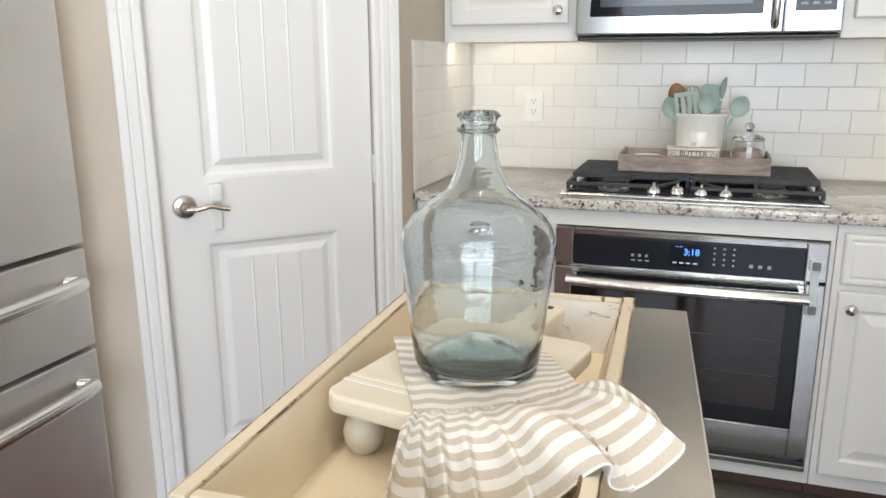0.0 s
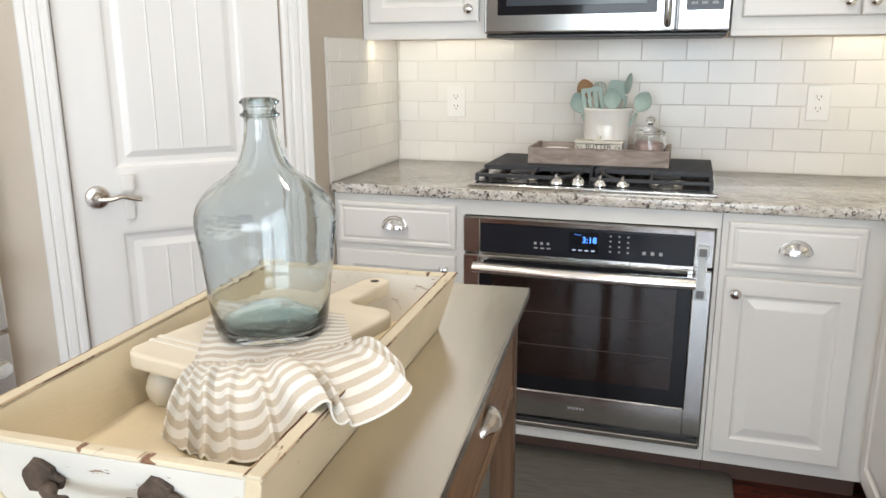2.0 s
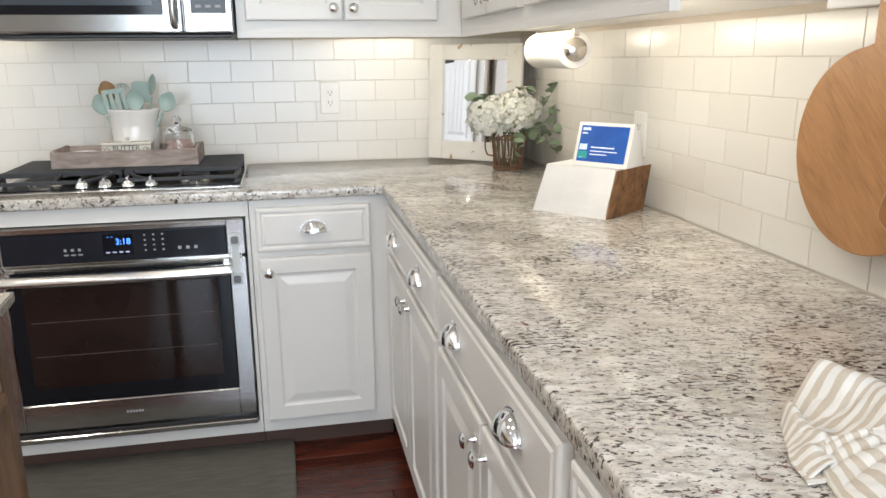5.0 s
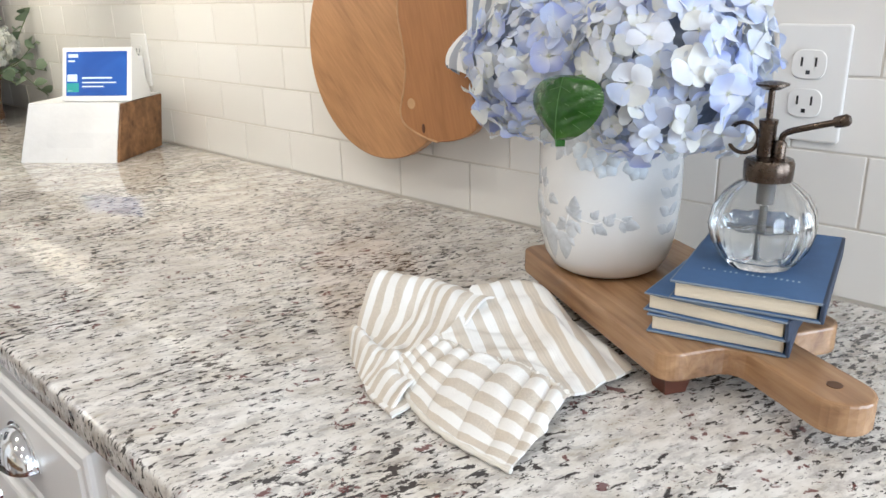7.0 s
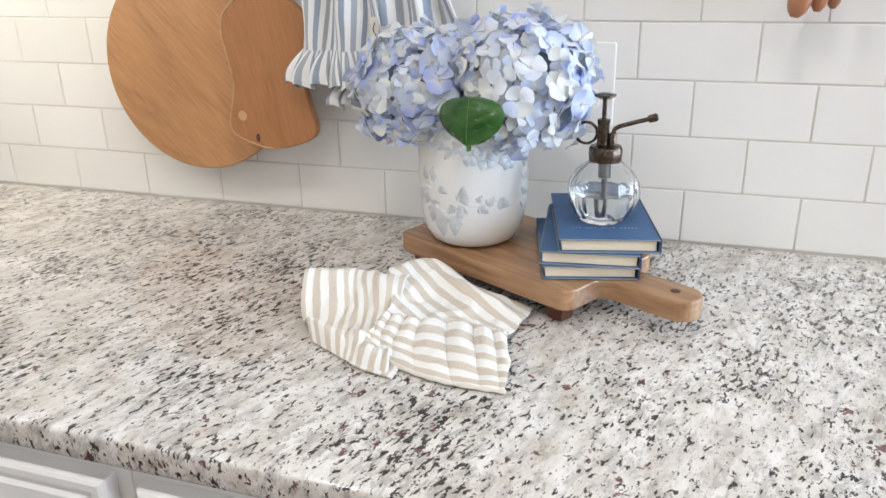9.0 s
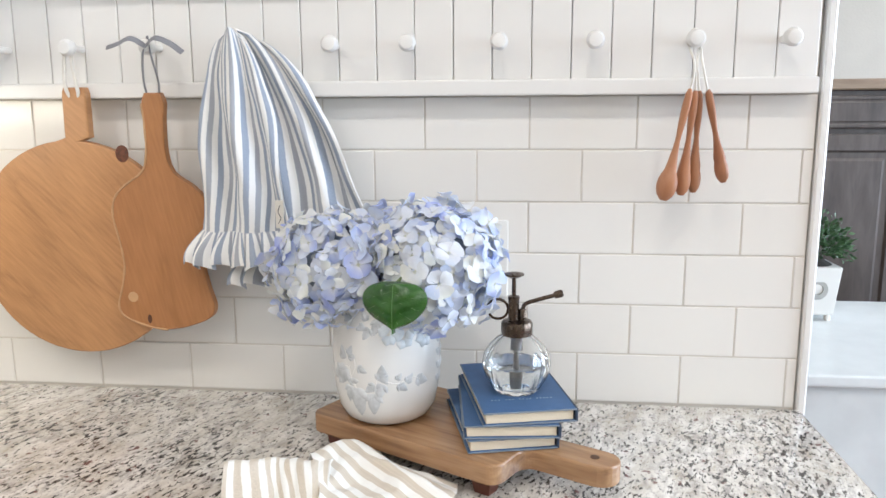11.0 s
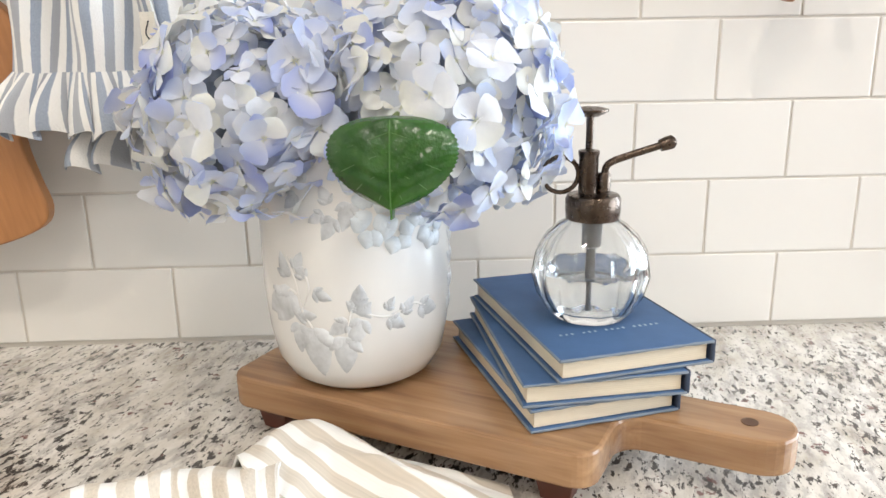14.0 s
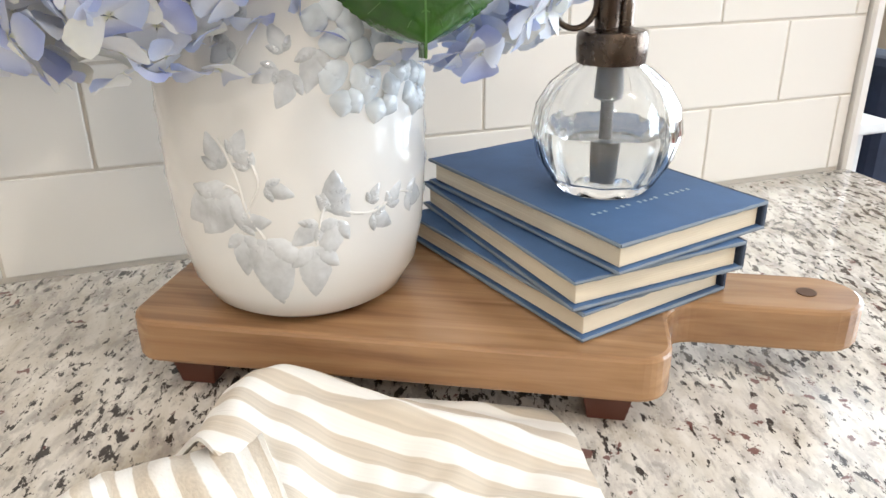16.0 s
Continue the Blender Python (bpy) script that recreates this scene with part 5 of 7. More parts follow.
def dough_tray():
    t = thing("dough_tray", "long cream wooden tray with worn edges and iron handle", "tray", pose(-0.128, 0.602, CARTZ + 0.0005, 0, 0, 2))
    a, b = 0.140, 0.287            # half size at the foot
    A, B, H, th = 0.163, 0.312, 0.083, 0.016
    part("bottom", block(-a + 0.004, a - 0.004, -b + 0.004, b - 0.004, 0, 0.011, 0.001), TRAYCREAM, t)
    for s in (-1, 1):
        lo = [(s * a, -b, 0), (s * a, b, 0), (s * (a - th), b - 0.001, 0), (s * (a - th), -b + 0.001, 0)]
        hi = [(s * A, -B, H), (s * A, B, H), (s * (A - th), B - 0.001, H), (s * (A - th), -B + 0.001, H)]
        p = part("long_side", hexa(lo, hi), TRAYCREAM, t)
        part("rim", hexa([(s * (A + 0.0006), -B, H + 0.0002), (s * (A + 0.0006), B, H + 0.0002), (s * (A - th), B, H + 0.0002), (s * (A - th), -B, H + 0.0002)], [(s * (A - 0.001), -B, H + 0.004), (s * (A - 0.001), B, H + 0.004), (s * (A - th + 0.002), B, H + 0.004), (s * (A - th + 0.002), -B, H + 0.004)], 0.0012), TRAYRIM, p)
    for s in (-1, 1):
        for x in (A + 0.0002, A - th):
            part("worn_edge", tube([(s * x + 0.0008 * noise.noise(Vector((k * 0.9, x * 50, s))), -B + 2 * B * k / 40, H + 0.003) for k in range(41)], [0.0009 + 0.0010 * abs(noise.noise(Vector((k * 0.37, s * 3.0, x * 90)))) for k in range(41)], 6), WORNEDGE, t)
    for s in (-1, 1):
        q, Q = a - th - 0.0005, A - th - 0.0005
        lo = [(-q, s * (b - 0.002), 0), (q, s * (b - 0.002), 0), (q, s * (b - th), 0), (-q, s * (b - th), 0)]
        hi = [(-Q, s * (B - 0.002), H - 0.002), (Q, s * (B - 0.002), H - 0.002), (Q, s * (B - th), H - 0.002), (-Q, s * (B - th), H - 0.002)]
        p = part("end_board", hexa(lo, hi), TRAYWHITE, t, "worn white end board")
        part("rim", hexa([(-Q, s * (B - 0.002), H - 0.0017), (Q, s * (B - 0.002), H - 0.0017), (Q, s * (B - th), H - 0.0017), (-Q, s * (B - th), H - 0.0017)], [(-Q, s * (B - 0.003), H + 0.003), (Q, s * (B - 0.003), H + 0.003), (Q, s * (B - th + 0.002), H + 0.003), (-Q, s * (B - th + 0.002), H + 0.003)], 0.0012), TRAYRIM, p)
        yy = s * (B - 0.012)
        h = part("handle", tube(spline([(-0.058, yy, 0.048), (-0.045, yy + s * 0.016, 0.046), (-0.02, yy + s * 0.028, 0.042), (0.02, yy + s * 0.028, 0.042), (0.045, yy + s * 0.016, 0.046), (0.058, yy, 0.048)]), [0.006 + 0.002 * math.sin(k * 0.9) for k in range(41)], 8), RUST, p, "rusty iron bow handle", True)
        for x in (-0.06, 0.06):
            random.seed(3)
            pts = [((0.020 + 0.005 * math.sin(3 * k + 1)) * math.cos(2 * math.pi * k / 14), (0.016 + 0.004 * math.sin(5 * k)) * math.sin(2 * math.pi * k / 14)) for k in range(14)]
            part("handle_plate", moved(prism(pts, 0, 0.008, 0.003), pose(x, s * (B - 0.010), 0.050, 90 if s < 0 else -90)), RUST, h)


dough_tray()
TF = CARTZ + 0.012            # inside floor of the tray
RTOP = 0.985


def paddle(l, w, hl, hw, r, hole, n=6):
    """Outline of a paddle board: body from x 0 back to -l, handle from x 0 to hl, centred on y 0."""
    h, k = w / 2, hw / 2
    pts = []

    def arc(cx, cy, rr, a0, a1, m=n):
        for i in range(m + 1):
            a = radians(a0 + (a1 - a0) * i / m)
            pts.append((cx + rr * math.cos(a), cy + rr * math.sin(a)))
    arc(-l + r, -h + r, r, 180, 270)
    arc(-r, -h + r, r, 270, 360)
    q = min(0.018, h - k - r)
    arc(q, -k - q, q, 180, 90)
    arc(hl - k, -0.0, k, -90, 90, 12)
    arc(q, k + q, q, 270, 180)
    arc(-r, h - r, r, 0, 90)
    arc(-l + r, h - r, r, 90, 180)
    return pts


def cream_riser():
    c = Vector((-0.132, 0.616))
    h = Vector((0.194, 0.981))
    o = c + h * 0.137
    ang = math.degrees(math.atan2(h.y, h.x))
    r = thing("cream_riser_board", "cream painted paddle riser with round feet and white stripes", "riser", pose(o.x, o.y, TF, 0, 0, ang))
    th = RTOP - TF
    top = part("board", prism(paddle(0.274, 0.207, 0.125, 0.042, 0.022, 0.1), th - 0.021, th, 0.004, 2), CREAMWOOD, r)
    # flat dark disc paints the shaded inside of a hole; the board is uncut
    part("hang_hole_shade", moved(lathe([(0, 0.0), (0.0065, 0.0), (0.0065, 0.0006), (0, 0.0006)], 14), pose(0.102, 0, th)), simple("hole_shade", (0.06, 0.045, 0.035), 0.8), top)
    for x in (-0.235, -0.222):
        part("stripe", block(x, x + 0.006, -0.1025, 0.1025, th - 0.001, th + 0.0007, 0), simple("white_stripe_paint", (0.78, 0.75, 0.68), 0.5), top)
    foot = [(0, 0), (0.014, 0), (0.021, 0.010), (0.023, 0.022), (0.020, 0.034), (0.015, 0.040), (0.018, th - 0.0215), (0, th - 0.0215)]
    for x in (-0.243, -0.04):
        for y in (-0.07, 0.07):
            part("foot", moved(lathe(foot, 20), pose(x, y, 0)), simple("cream_foot", (0.68, 0.64, 0.55), 0.4), r, "", True)


cream_riser()
JUG = glass_material("pale_blue_green_glass", (0.865, 0.912, 0.925), 0.0, 1.45, 9, 0.32, (1, 1, 3.4))
JUGBASE = glass_material("thick_green_glass", (0.87, 0.95, 0.91), 0.0, 1.45, 20, 0.2)


def demijohn():
    j = thing("glass_demijohn", "large pale green glass demijohn bottle, empty", "bottle", pose(-0.118, 0.602, RTOP + 0.0055))
    outer = [(0, 0.012), (0.030, 0.010), (0.050, 0.002), (0.058, 0.0), (0.065, 0.004), (0.069, 0.016), (0.073, 0.05), (0.0785, 0.10), (0.0825, 0.135), (0.082, 0.148), (0.078, 0.160), (0.069, 0.172), (0.055, 0.184), (0.041, 0.193), (0.031, 0.203), (0.025, 0.216), (0.021, 0.232), (0.0185, 0.250), (0.0178, 0.256), (0.0205, 0.259), (0.0205, 0.263), (0.0182, 0.266), (0.0185, 0.270), (0.0205, 0.273), (0.0205, 0.278), (0.0185, 0.280), (0.0150, 0.279)]
    inner = [(max(r - 0.0032, 0.012), z) for r, z in outer[5:19]][::-1]
    inner = [(0.0148, 0.262)] + inner + [(0.060, 0.010), (0.045, 0.014), (0.030, 0.024), (0, 0.030)]
    prof = []
    for p, q in zip(outer + inner, (outer + inner)[1:]):
        prof += [p]
    prof.append(inner[-1])
    bm = lathe(prof, 64)
    for v in bm.verts:
        n = noise.noise(Vector((v.co.x * 14, v.co.y * 14, v.co.z * 18)))
        k = 1 + 0.010 * n * (1 if v.co.z < 0.2 else 0.3)
        v.co.x *= k
        v.co.y *= k
    body = part("glass_body", bm, JUG, j, "", True)
    part("thick_base", lathe([(0, 0.0308), (0.030, 0.0250), (0.045, 0.0150), (0.058, 0.0112), (0.0605, 0.0135), (0.056, 0.0185), (0.044, 0.0235), (0.030, 0.0330), (0, 0.0390)], 48), JUGBASE, body, "thick green glass base", True)
    for z, r in ((0.261, 0.0205), (0.2755, 0.0207)):
        part("neck_ring", tube([(r * math.cos(2 * math.pi * k / 40), r * math.sin(2 * math.pi * k / 40), z) for k in range(41)], 0.0022, 8), JUG, body, "", True)


demijohn()


def stripe_cloth(name, ground, stripe, freq, axis=1, second=None):
    """Woven cloth with stripes across one direction of its own weave."""
    m = Nodes(name)
    uv = m.n("UVMap", uv_map="UVMap")
    sep = m.n("SeparateXYZ")
    m.link(uv.outputs[0], sep.inputs[0])
    u = m.math("MULTIPLY", sep.outputs[axis], freq)
    fr = m.math("FRACT", u)
    wob = m.noise(uv.outputs[0], 160, 2)
    fr = m.math("ADD", fr, m.math("MULTIPLY", m.math("SUBTRACT", wob, 0.5), 0.10))
    mask = m.ramp(fr, [(0.0, (1, 1, 1)), (0.46, (1, 1, 1)), (0.50, (0, 0, 0)), (0.97, (0, 0, 0)), (1.0, (1, 1, 1))])
    thread = m.n("TexNoise", Scale=520, Detail=2)
    m.link(uv.outputs[0], thread.inputs["Vector"])
    sc = m.mix(thread.outputs[0], tint(stripe, 0.80), tint(stripe, 1.2))
    if second:
        half = m.math("FRACT", m.math("MULTIPLY", u, 0.5))
        sc = m.mix(m.ramp(half, [(0.49, (0, 0, 0)), (0.51, (1, 1, 1))]), sc, second)
    gc = m.mix(thread.outputs[0], tint(ground, 0.94), tint(ground, 1.05))
    m.bump(thread.outputs[0], 0.35, 0.0015)
    return m.done(m.mix(mask, gc, sc), 0.9, **{"Sheen_Weight": 0.15})


TANCLOTH = stripe_cloth("tan_striped_cotton", (0.80, 0.785, 0.745), (0.585, 0.52, 0.43), 46)
BLUECLOTH = stripe_cloth("blue_grey_striped_cotton", (0.80, 0.795, 0.775), (0.31, 0.355, 0.435), 36, 0, (0.37, 0.39, 0.43))


def through_points(points, t):
    """A smooth curve through points at t in 0..1."""
    p = [Vector(q) for q in points]
    n = len(p) - 1
    x = min(max(t, 0), 1) * n
    i = min(int(x), n - 1)
    f = x - i
    a, b, c, d = p[max(i - 1, 0)], p[i], p[i + 1], p[min(i + 2, n)]
    return 0.5 * (2 * b + (c - a) * f + (2 * a - 5 * b + 4 * c - d) * f * f + (3 * b - a - 3 * c + d) * f ** 3)


def jug_towel():
    t = thing("striped_tea_towel", "tan and white striped tea towel with gathered ruffle", "towel")
    z0 = RTOP + 0.0022
    back = [(-0.245, 0.668, z0), (-0.15, 0.69, z0), (-0.060, 0.684, z0)]
    seam = [(-0.145, 0.476, z0 + 0.003), (-0.095, 0.495, z0 + 0.003), (-0.050, 0.530, z0 + 0.003), (-0.002, 0.583, z0 + 0.004)]

    def band(u, v):
        p = through_points(back, u).lerp(through_points(seam, u), v)
        p.z += 0.0012 * math.sin(u * 30 + v * 4) * v
        return p
    part("towel_body", surface(band, 34, 30, 0.002, True, 0.17, 0.20), TANCLOTH, t, "", True)

    def hem(u):
        return through_points([(-0.160, 0.436, 0.921), (-0.105, 0.415, 0.919), (-0.058, 0.412, 0.922), (-0.012, 0.415, 0.945), (0.038, 0.418, 0.995), (0.066, 0.428, 0.972), (0.100, 0.492, 0.985), (0.060, 0.548, 0.992)], u)

    def ruffle(u, v):
        a, b = through_points(seam, u), hem(u)
        p = a.lerp(b, v)
        p.z += 0.020 * math.sin(math.pi * v) * (1 - 0.3 * u) + 0.004 * v * (1 - v)
        am = (0.0085 + 0.005 * noise.noise(Vector((u * 13, 1.0, 0.5)))) * (0.25 + v) * (1 if u < 0.72 else 0.75)
        ph = 2 * math.pi * (9 * u + 0.7 * math.sin(5 * u) + 0.45 * noise.noise(Vector((u * 9, v * 1.5, 2.0))))
        p += am * math.sin(ph + 0.8 * v) * Vector((0.25, -0.6, 0.75))
        p.x += 0.004 * math.cos(ph) * v
        p.z = max(p.z, TF + 0.003)
        return p
    part("ruffle", surface(ruffle, 150, 34, 0.0018, True, 0.5, 0.165), TANCLOTH, t, "gathered striped ruffle", True)

    def welt(u, v):
        p = through_points(seam, u)
        an = 2 * math.pi * v
        r = 0.0026 + 0.0012 * math.sin(u * 150)
        return p + Vector((0, r * math.cos(an), 0.001 + r * math.sin(an)))
    part("gather_seam", surface(welt, 150, 8, 0, True, 0.3, 0.019), TANCLOTH, t, "", True)


jug_towel()

# ---- right counter: things against the wall ----
RACKX = 1.522


def peg_rack():
    r = thing("peg_rack", "white beadboard wall rack with a row of pegs", "peg rack", pose(0, 0, 0))
    y0, y1 = -0.324, 0.900
    n = 22
    for k in range(n):
        a = y0 + (y1 - y0) * k / n
        part("beadboard_strip", block(RACKX, 1.5415, a + 0.0006, a + (y1 - y0) / n - 0.0006, 1.3805, 1.56, 0.0012), PAINT, r)
    part("lower_ledge", rounded(block(RACKX - 0.012, RACKX - 0.0003, y0, y1, 1.3795, 1.402, 0), 0.003, 2), PAINT, r)
    part("upper_ledge", rounded(block(RACKX - 0.05, 1.5415, y0, y1, 1.5605, 1.58, 0), 0.003, 2), PAINT, r)
    for y in PEGS:
        part("peg", moved(lathe([(0, 0), (0.0055, 0), (0.0050, 0.020), (0.0065, 0.028), (0.0115, 0.034), (0.0125, 0.041), (0.009, 0.048), (0, 0.050)], 18), pose(RACKX - 0.0002, y, 1.452, 0, -90)), PAINT, r, "white turned peg", True)


PEGS = (0.855, 0.737, 0.615, 0.484, 0.347, 0.237, 0.110, -0.020, -0.152, -0.276)
peg_rack()
STRING = simple("white_cotton_cord", (0.72, 0.69, 0.63), 0.9, var=0.1, scale=60)
RIBBON = simple("grey_ribbon", (0.22, 0.22, 0.24), 0.7)
YZ = Matrix(((0, 0, -1, 0), (1, 0, 0, 0), (0, 1, 0, 0), (0, 0, 0, 1)))   # outline (y, z), depth towards -x


def round_board():
    b = thing("round_cutting_board", "round honey-coloured wooden cutting board hanging by a cord", "cutting board", pose(1.512, 0, 0))
    cy, cz, r = 0.757, 1.152, 0.166
    pts = []
    for k in range(61):
        a = radians(97 + (443 - 97) * k / 60)
        pts.append((cy + r * math.cos(a), cz + r * math.sin(a)))
    hy = 0.742
    pts += [(hy + 0.020, cz + r + 0.004), (hy + 0.019, 1.388), (hy + 0.016, 1.396), (hy - 0.016, 1.396), (hy - 0.019, 1.388), (hy - 0.019, cz + r + 0.004)]
    body = part("board", moved(prism(pts, 0, 0.016, 0.0025, 2), YZ), BOARDROUND, b)
    part("wood_knot", moved(lathe([(0, 0), (0.013, 0), (0.012, 0.0004), (0, 0.0005)], 16, 0.8), pose(-0.0161, 0.673, 1.298) @ pose(0, 0, 0, 0, -90)), simple("dark_knot", (0.11, 0.035, 0.015), 0.5, var=0.4, scale=200), body)
    for s in (-1, 1):
        part("cord", tube(spline([(-0.008, hy + s * 0.004, 1.372), (-0.019, hy + s * 0.009, 1.395), (-0.022, hy + s * 0.006, 1.43), (-0.018, hy + s * 0.004, 1.462)]), 0.0028, 6), STRING, b, "", True)


def ring_wood(name, c1, c2, rot):
    """Wood cut on the slant, with broad faint grain bands."""
    m = Nodes(name)
    along, fibre = m.n("Mapping", Scale=(1, 0.8, 3.6)), m.n("Mapping", Scale=(2, 4, 40))
    for q in (along, fibre):
        m.link(m.coords(rot=rot), q.inputs["Vector"])
    v, v2 = along.outputs[0], fibre.outputs[0]
    n = m.noise(v, 3.4, 2, 0.45, 0.25)
    bands = m.math("FRACT", m.math("MULTIPLY", n, 5))
    line = m.ramp(bands, [(0.0, (0.5, 0.5, 0.5)), (0.55, (0.62, 0.62, 0.62)), (0.88, (0.54, 0.54, 0.54)), (0.97, (0.44, 0.44, 0.44)), (1.0, (0.5, 0.5, 0.5))])
    fine = m.noise(v2, 6, 5)
    f = m.math("ADD", m.math("MULTIPLY", line, 0.62), m.math("MULTIPLY", fine, 0.38))
    return m.done(m.ramp(f, [(0.18, c1), (0.62, c2)]), 0.42)


BOARDROUND = ring_wood("round_board_wood", (0.19, 0.078, 0.025), (0.50, 0.26, 0.11), (-45, 0, 0))
BOARDSMALL = ring_wood("small_board_wood", (0.22, 0.088, 0.028), (0.41, 0.185, 0.066), (-78, 0, 0))
round_board()


def small_board():
    b = thing("shaped_cutting_board", "bottle-shaped wooden cutting board with wavy edge", "cutting board", pose(1.494, 0, 0))
    half = spline([(0.012, 1.387, 0), (0.017, 1.372, 0), (0.0145, 1.345, 0), (0.015, 1.300, 0), (0.024, 1.272, 0), (0.052, 1.252, 0), (0.070, 1.232, 0), (0.074, 1.205, 0), (0.066, 1.165, 0), (0.062, 1.130, 0), (0.069, 1.095, 0), (0.076, 1.068, 0), (0.066, 1.050, 0), (0.03, 1.036, 0), (0.0, 1.031, 0)], 4)
    cy = 0.612
    left = [(cy + p.x, p.y) for p in half]
    right = [(cy - p.x, p.y) for p in half[:-1]][::-1]
    body = part("board", moved(prism(left + right, 0, 0.015, 0.002, 2), YZ), BOARDSMALL, b)
    # pale colour: light caught by the left edge, and the pale knot's own wood
    pale = simple("lit_edge_and_pale_knot", (0.50, 0.30, 0.15), 0.5, var=0.15, scale=40)
    part("lit_edge", tube([(-0.0148, y, z) for y, z in left[4:]], [0.0010 + 0.0009 * abs(math.sin(k * 0.9)) for k in range(len(left) - 4)], 8), pale, body, "pale painted line of light along wavy edge", True)
    part("pale_knot", moved(lathe([(0, 0), (0.008, 0), (0.007, 0.0005), (0, 0.0006)], 18), pose(-0.0151, 0.664, 1.082) @ pose(0, 0, 0, 0, -90)), pale, body)
    part("wood_knot", moved(lathe([(0, 0), (0.007, 0), (0.006, 0.0004), (0, 0.0005)], 14, 0.5), pose(-0.0151, 0.640, 1.048) @ pose(0, 0, 0, 0, -90)), simple("small_dark_knot", (0.09, 0.03, 0.012), 0.5), body)
    for s in (-1, 1):
        part("ribbon", tube(spline([(-0.007, cy + s * 0.006, 1.372), (-0.012, cy + s * 0.011, 1.40), (-0.020, cy + s * 0.006, 1.44), (-0.014, cy, 1.466)]), 0.0032, 6, 0.4), RIBBON, b, "grey ribbon loop", True)
        part("ribbon", tube(spline([(-0.022, cy, 1.452), (-0.030, cy + s * 0.018, 1.462), (-0.028, cy + s * 0.038, 1.455), (-0.026, cy + s * 0.056, 1.446 + s * 0.004)]), 0.005, 6, 0.3), RIBBON, b, "", True)


small_board()


def hanging_towel():
    t = thing("hanging_towel", "blue and white striped towel with ruffle, hung on peg", "towel")
    py, pz = 0.484, 1.462

    def drape(y0, y1, zb, x0, folds, ph, bow):
        def f(u, v):
            s = v ** 0.5
            y = (py + 0.018 * (0.5 - u)) * (1 - s) + (y0 + (y1 - y0) * u) * s
            z = pz - (pz - zb) * v + 0.012 * math.sin(math.pi * u) * (1 - v)
            am = (0.020 + 0.010 * noise.noise(Vector((u * 4, v * 2, ph)))) * (0.25 + 0.75 * math.sin(math.pi * min(1, v * 0.8 + 0.1)))
            x = x0 - bow * math.sin(math.pi * u) * (0.4 + 0.6 * v) - am * math.sin(2 * math.pi * folds * u + ph + 1.1 * math.sin(4 * v + ph)) * (0.3 + 0.7 * v)
            y += 0.007 * math.sin(5 * v + 3 * u + ph) * v + 0.004 * noise.noise(Vector((u * 6, v * 5, ph + 3)))
            return (min(x, 1.505), y, z)
        return f
    left = drape(0.547, 0.400, 1.188, 1.466, 2.2, 0.4, 0.016)
    right = drape(0.480, 0.272, 1.150, 1.484, 3.1, 1.4, 0.008)
    part("towel_front", surface(left, 60, 40, 0.0018, True, 0.30, 0.32), BLUECLOTH, t, "", True)
    part("towel_back", surface(right, 60, 40, 0.0018, True, 0.30, 0.38), BLUECLOTH, t, "", True)

    def ruffle(src, depth, n):
        def f(u, v):
            p = Vector(src(u, 1.0))
            w = math.sin(2 * math.pi * n * u + 1.3 * math.sin(9 * u)) * (0.75 + 0.5 * noise.noise(Vector((u * 8, n, 0.2))))
            p.x -= 0.002 + 0.017 * math.sin(1.9 * v) * (0.5 + 0.5 * w)
            p.y += 0.022 * math.sin(1.8 * v) * (0.5 - u) * 2 + 0.007 * v * math.cos(2 * math.pi * n * u)
            p.z -= depth * v - 0.007 * w * v
            return p
        return f
    part("ruffle", surface(ruffle(left, 0.050, 7), 120, 10, 0.0015, True, 0.55, 0.05), BLUECLOTH, t, "gathered striped ruffle", True)
    part("ruffle", surface(ruffle(right, 0.045, 8), 120, 10, 0.0015, True, 0.55, 0.05), BLUECLOTH, t, "", True)
    lb = part("care_label", block(1.4495, 1.4507, 0.413, 0.425, 1.195, 1.235, 0.0003), LINEN, t, "small cream fabric label")
    part("label_print", tube(spline([(1.4490, 0.421, 1.202), (1.4490, 0.417, 1.210), (1.4490, 0.421, 1.218), (1.4490, 0.418, 1.228)], 4), 0.0006, 4), BLACK, lb)
    part("hang_loop", tube(spline([(1.478, py - 0.006, pz - 0.004), (1.476, py - 0.004, pz + 0.010), (1.476, py + 0.004, pz + 0.010), (1.478, py + 0.006, pz - 0.004)]), 0.002, 6), STRING, t, "", True)


hanging_towel()


def wooden_spoon(top, tip, x, big):
    y0, z0 = top
    y1, z1 = tip
    s = thing("hanging_spoon", "small cherry wood spoon hanging from white cord", "spoon", pose(x, 0, 0), "wooden spoons on the rack")
    n = 22
    pts, rad = [], []
    for k in range(n + 1):
        t = k / n
        pts.append((0, y0 + (y1 - y0) * t, z0 + (z1 - z0) * t))
        h = 0.0046 + 0.0012 * math.sin(t * 9)
        bowl = big * math.sqrt(max(0, 1 - ((t - 0.86) / 0.15) ** 2)) if t > 0.71 else 0
        blend = 0.004 * max(0, (t - 0.45)) / 0.3 if t < 0.75 else 0
        rad.append(max(h + blend if t < 0.9 else 0.0015, bowl))
    rad[0] = 0.0025
    part("spoon_body", tube(pts, rad, 14, 0.75), SPOONWOOD, s, "", True)
    part("cord", tube(spline([(0, y0, z0 - 0.004), (-0.004, (y0 - 0.152) / 2, (z0 + 1.45) / 2), (0.018 - (x - 1.482), -0.152 + (0.008 if y0 > -0.155 else -0.008), 1.452), (0.02 - (x - 1.482), -0.152, 1.4665)]), 0.0017, 5), STRING, s, "", True)


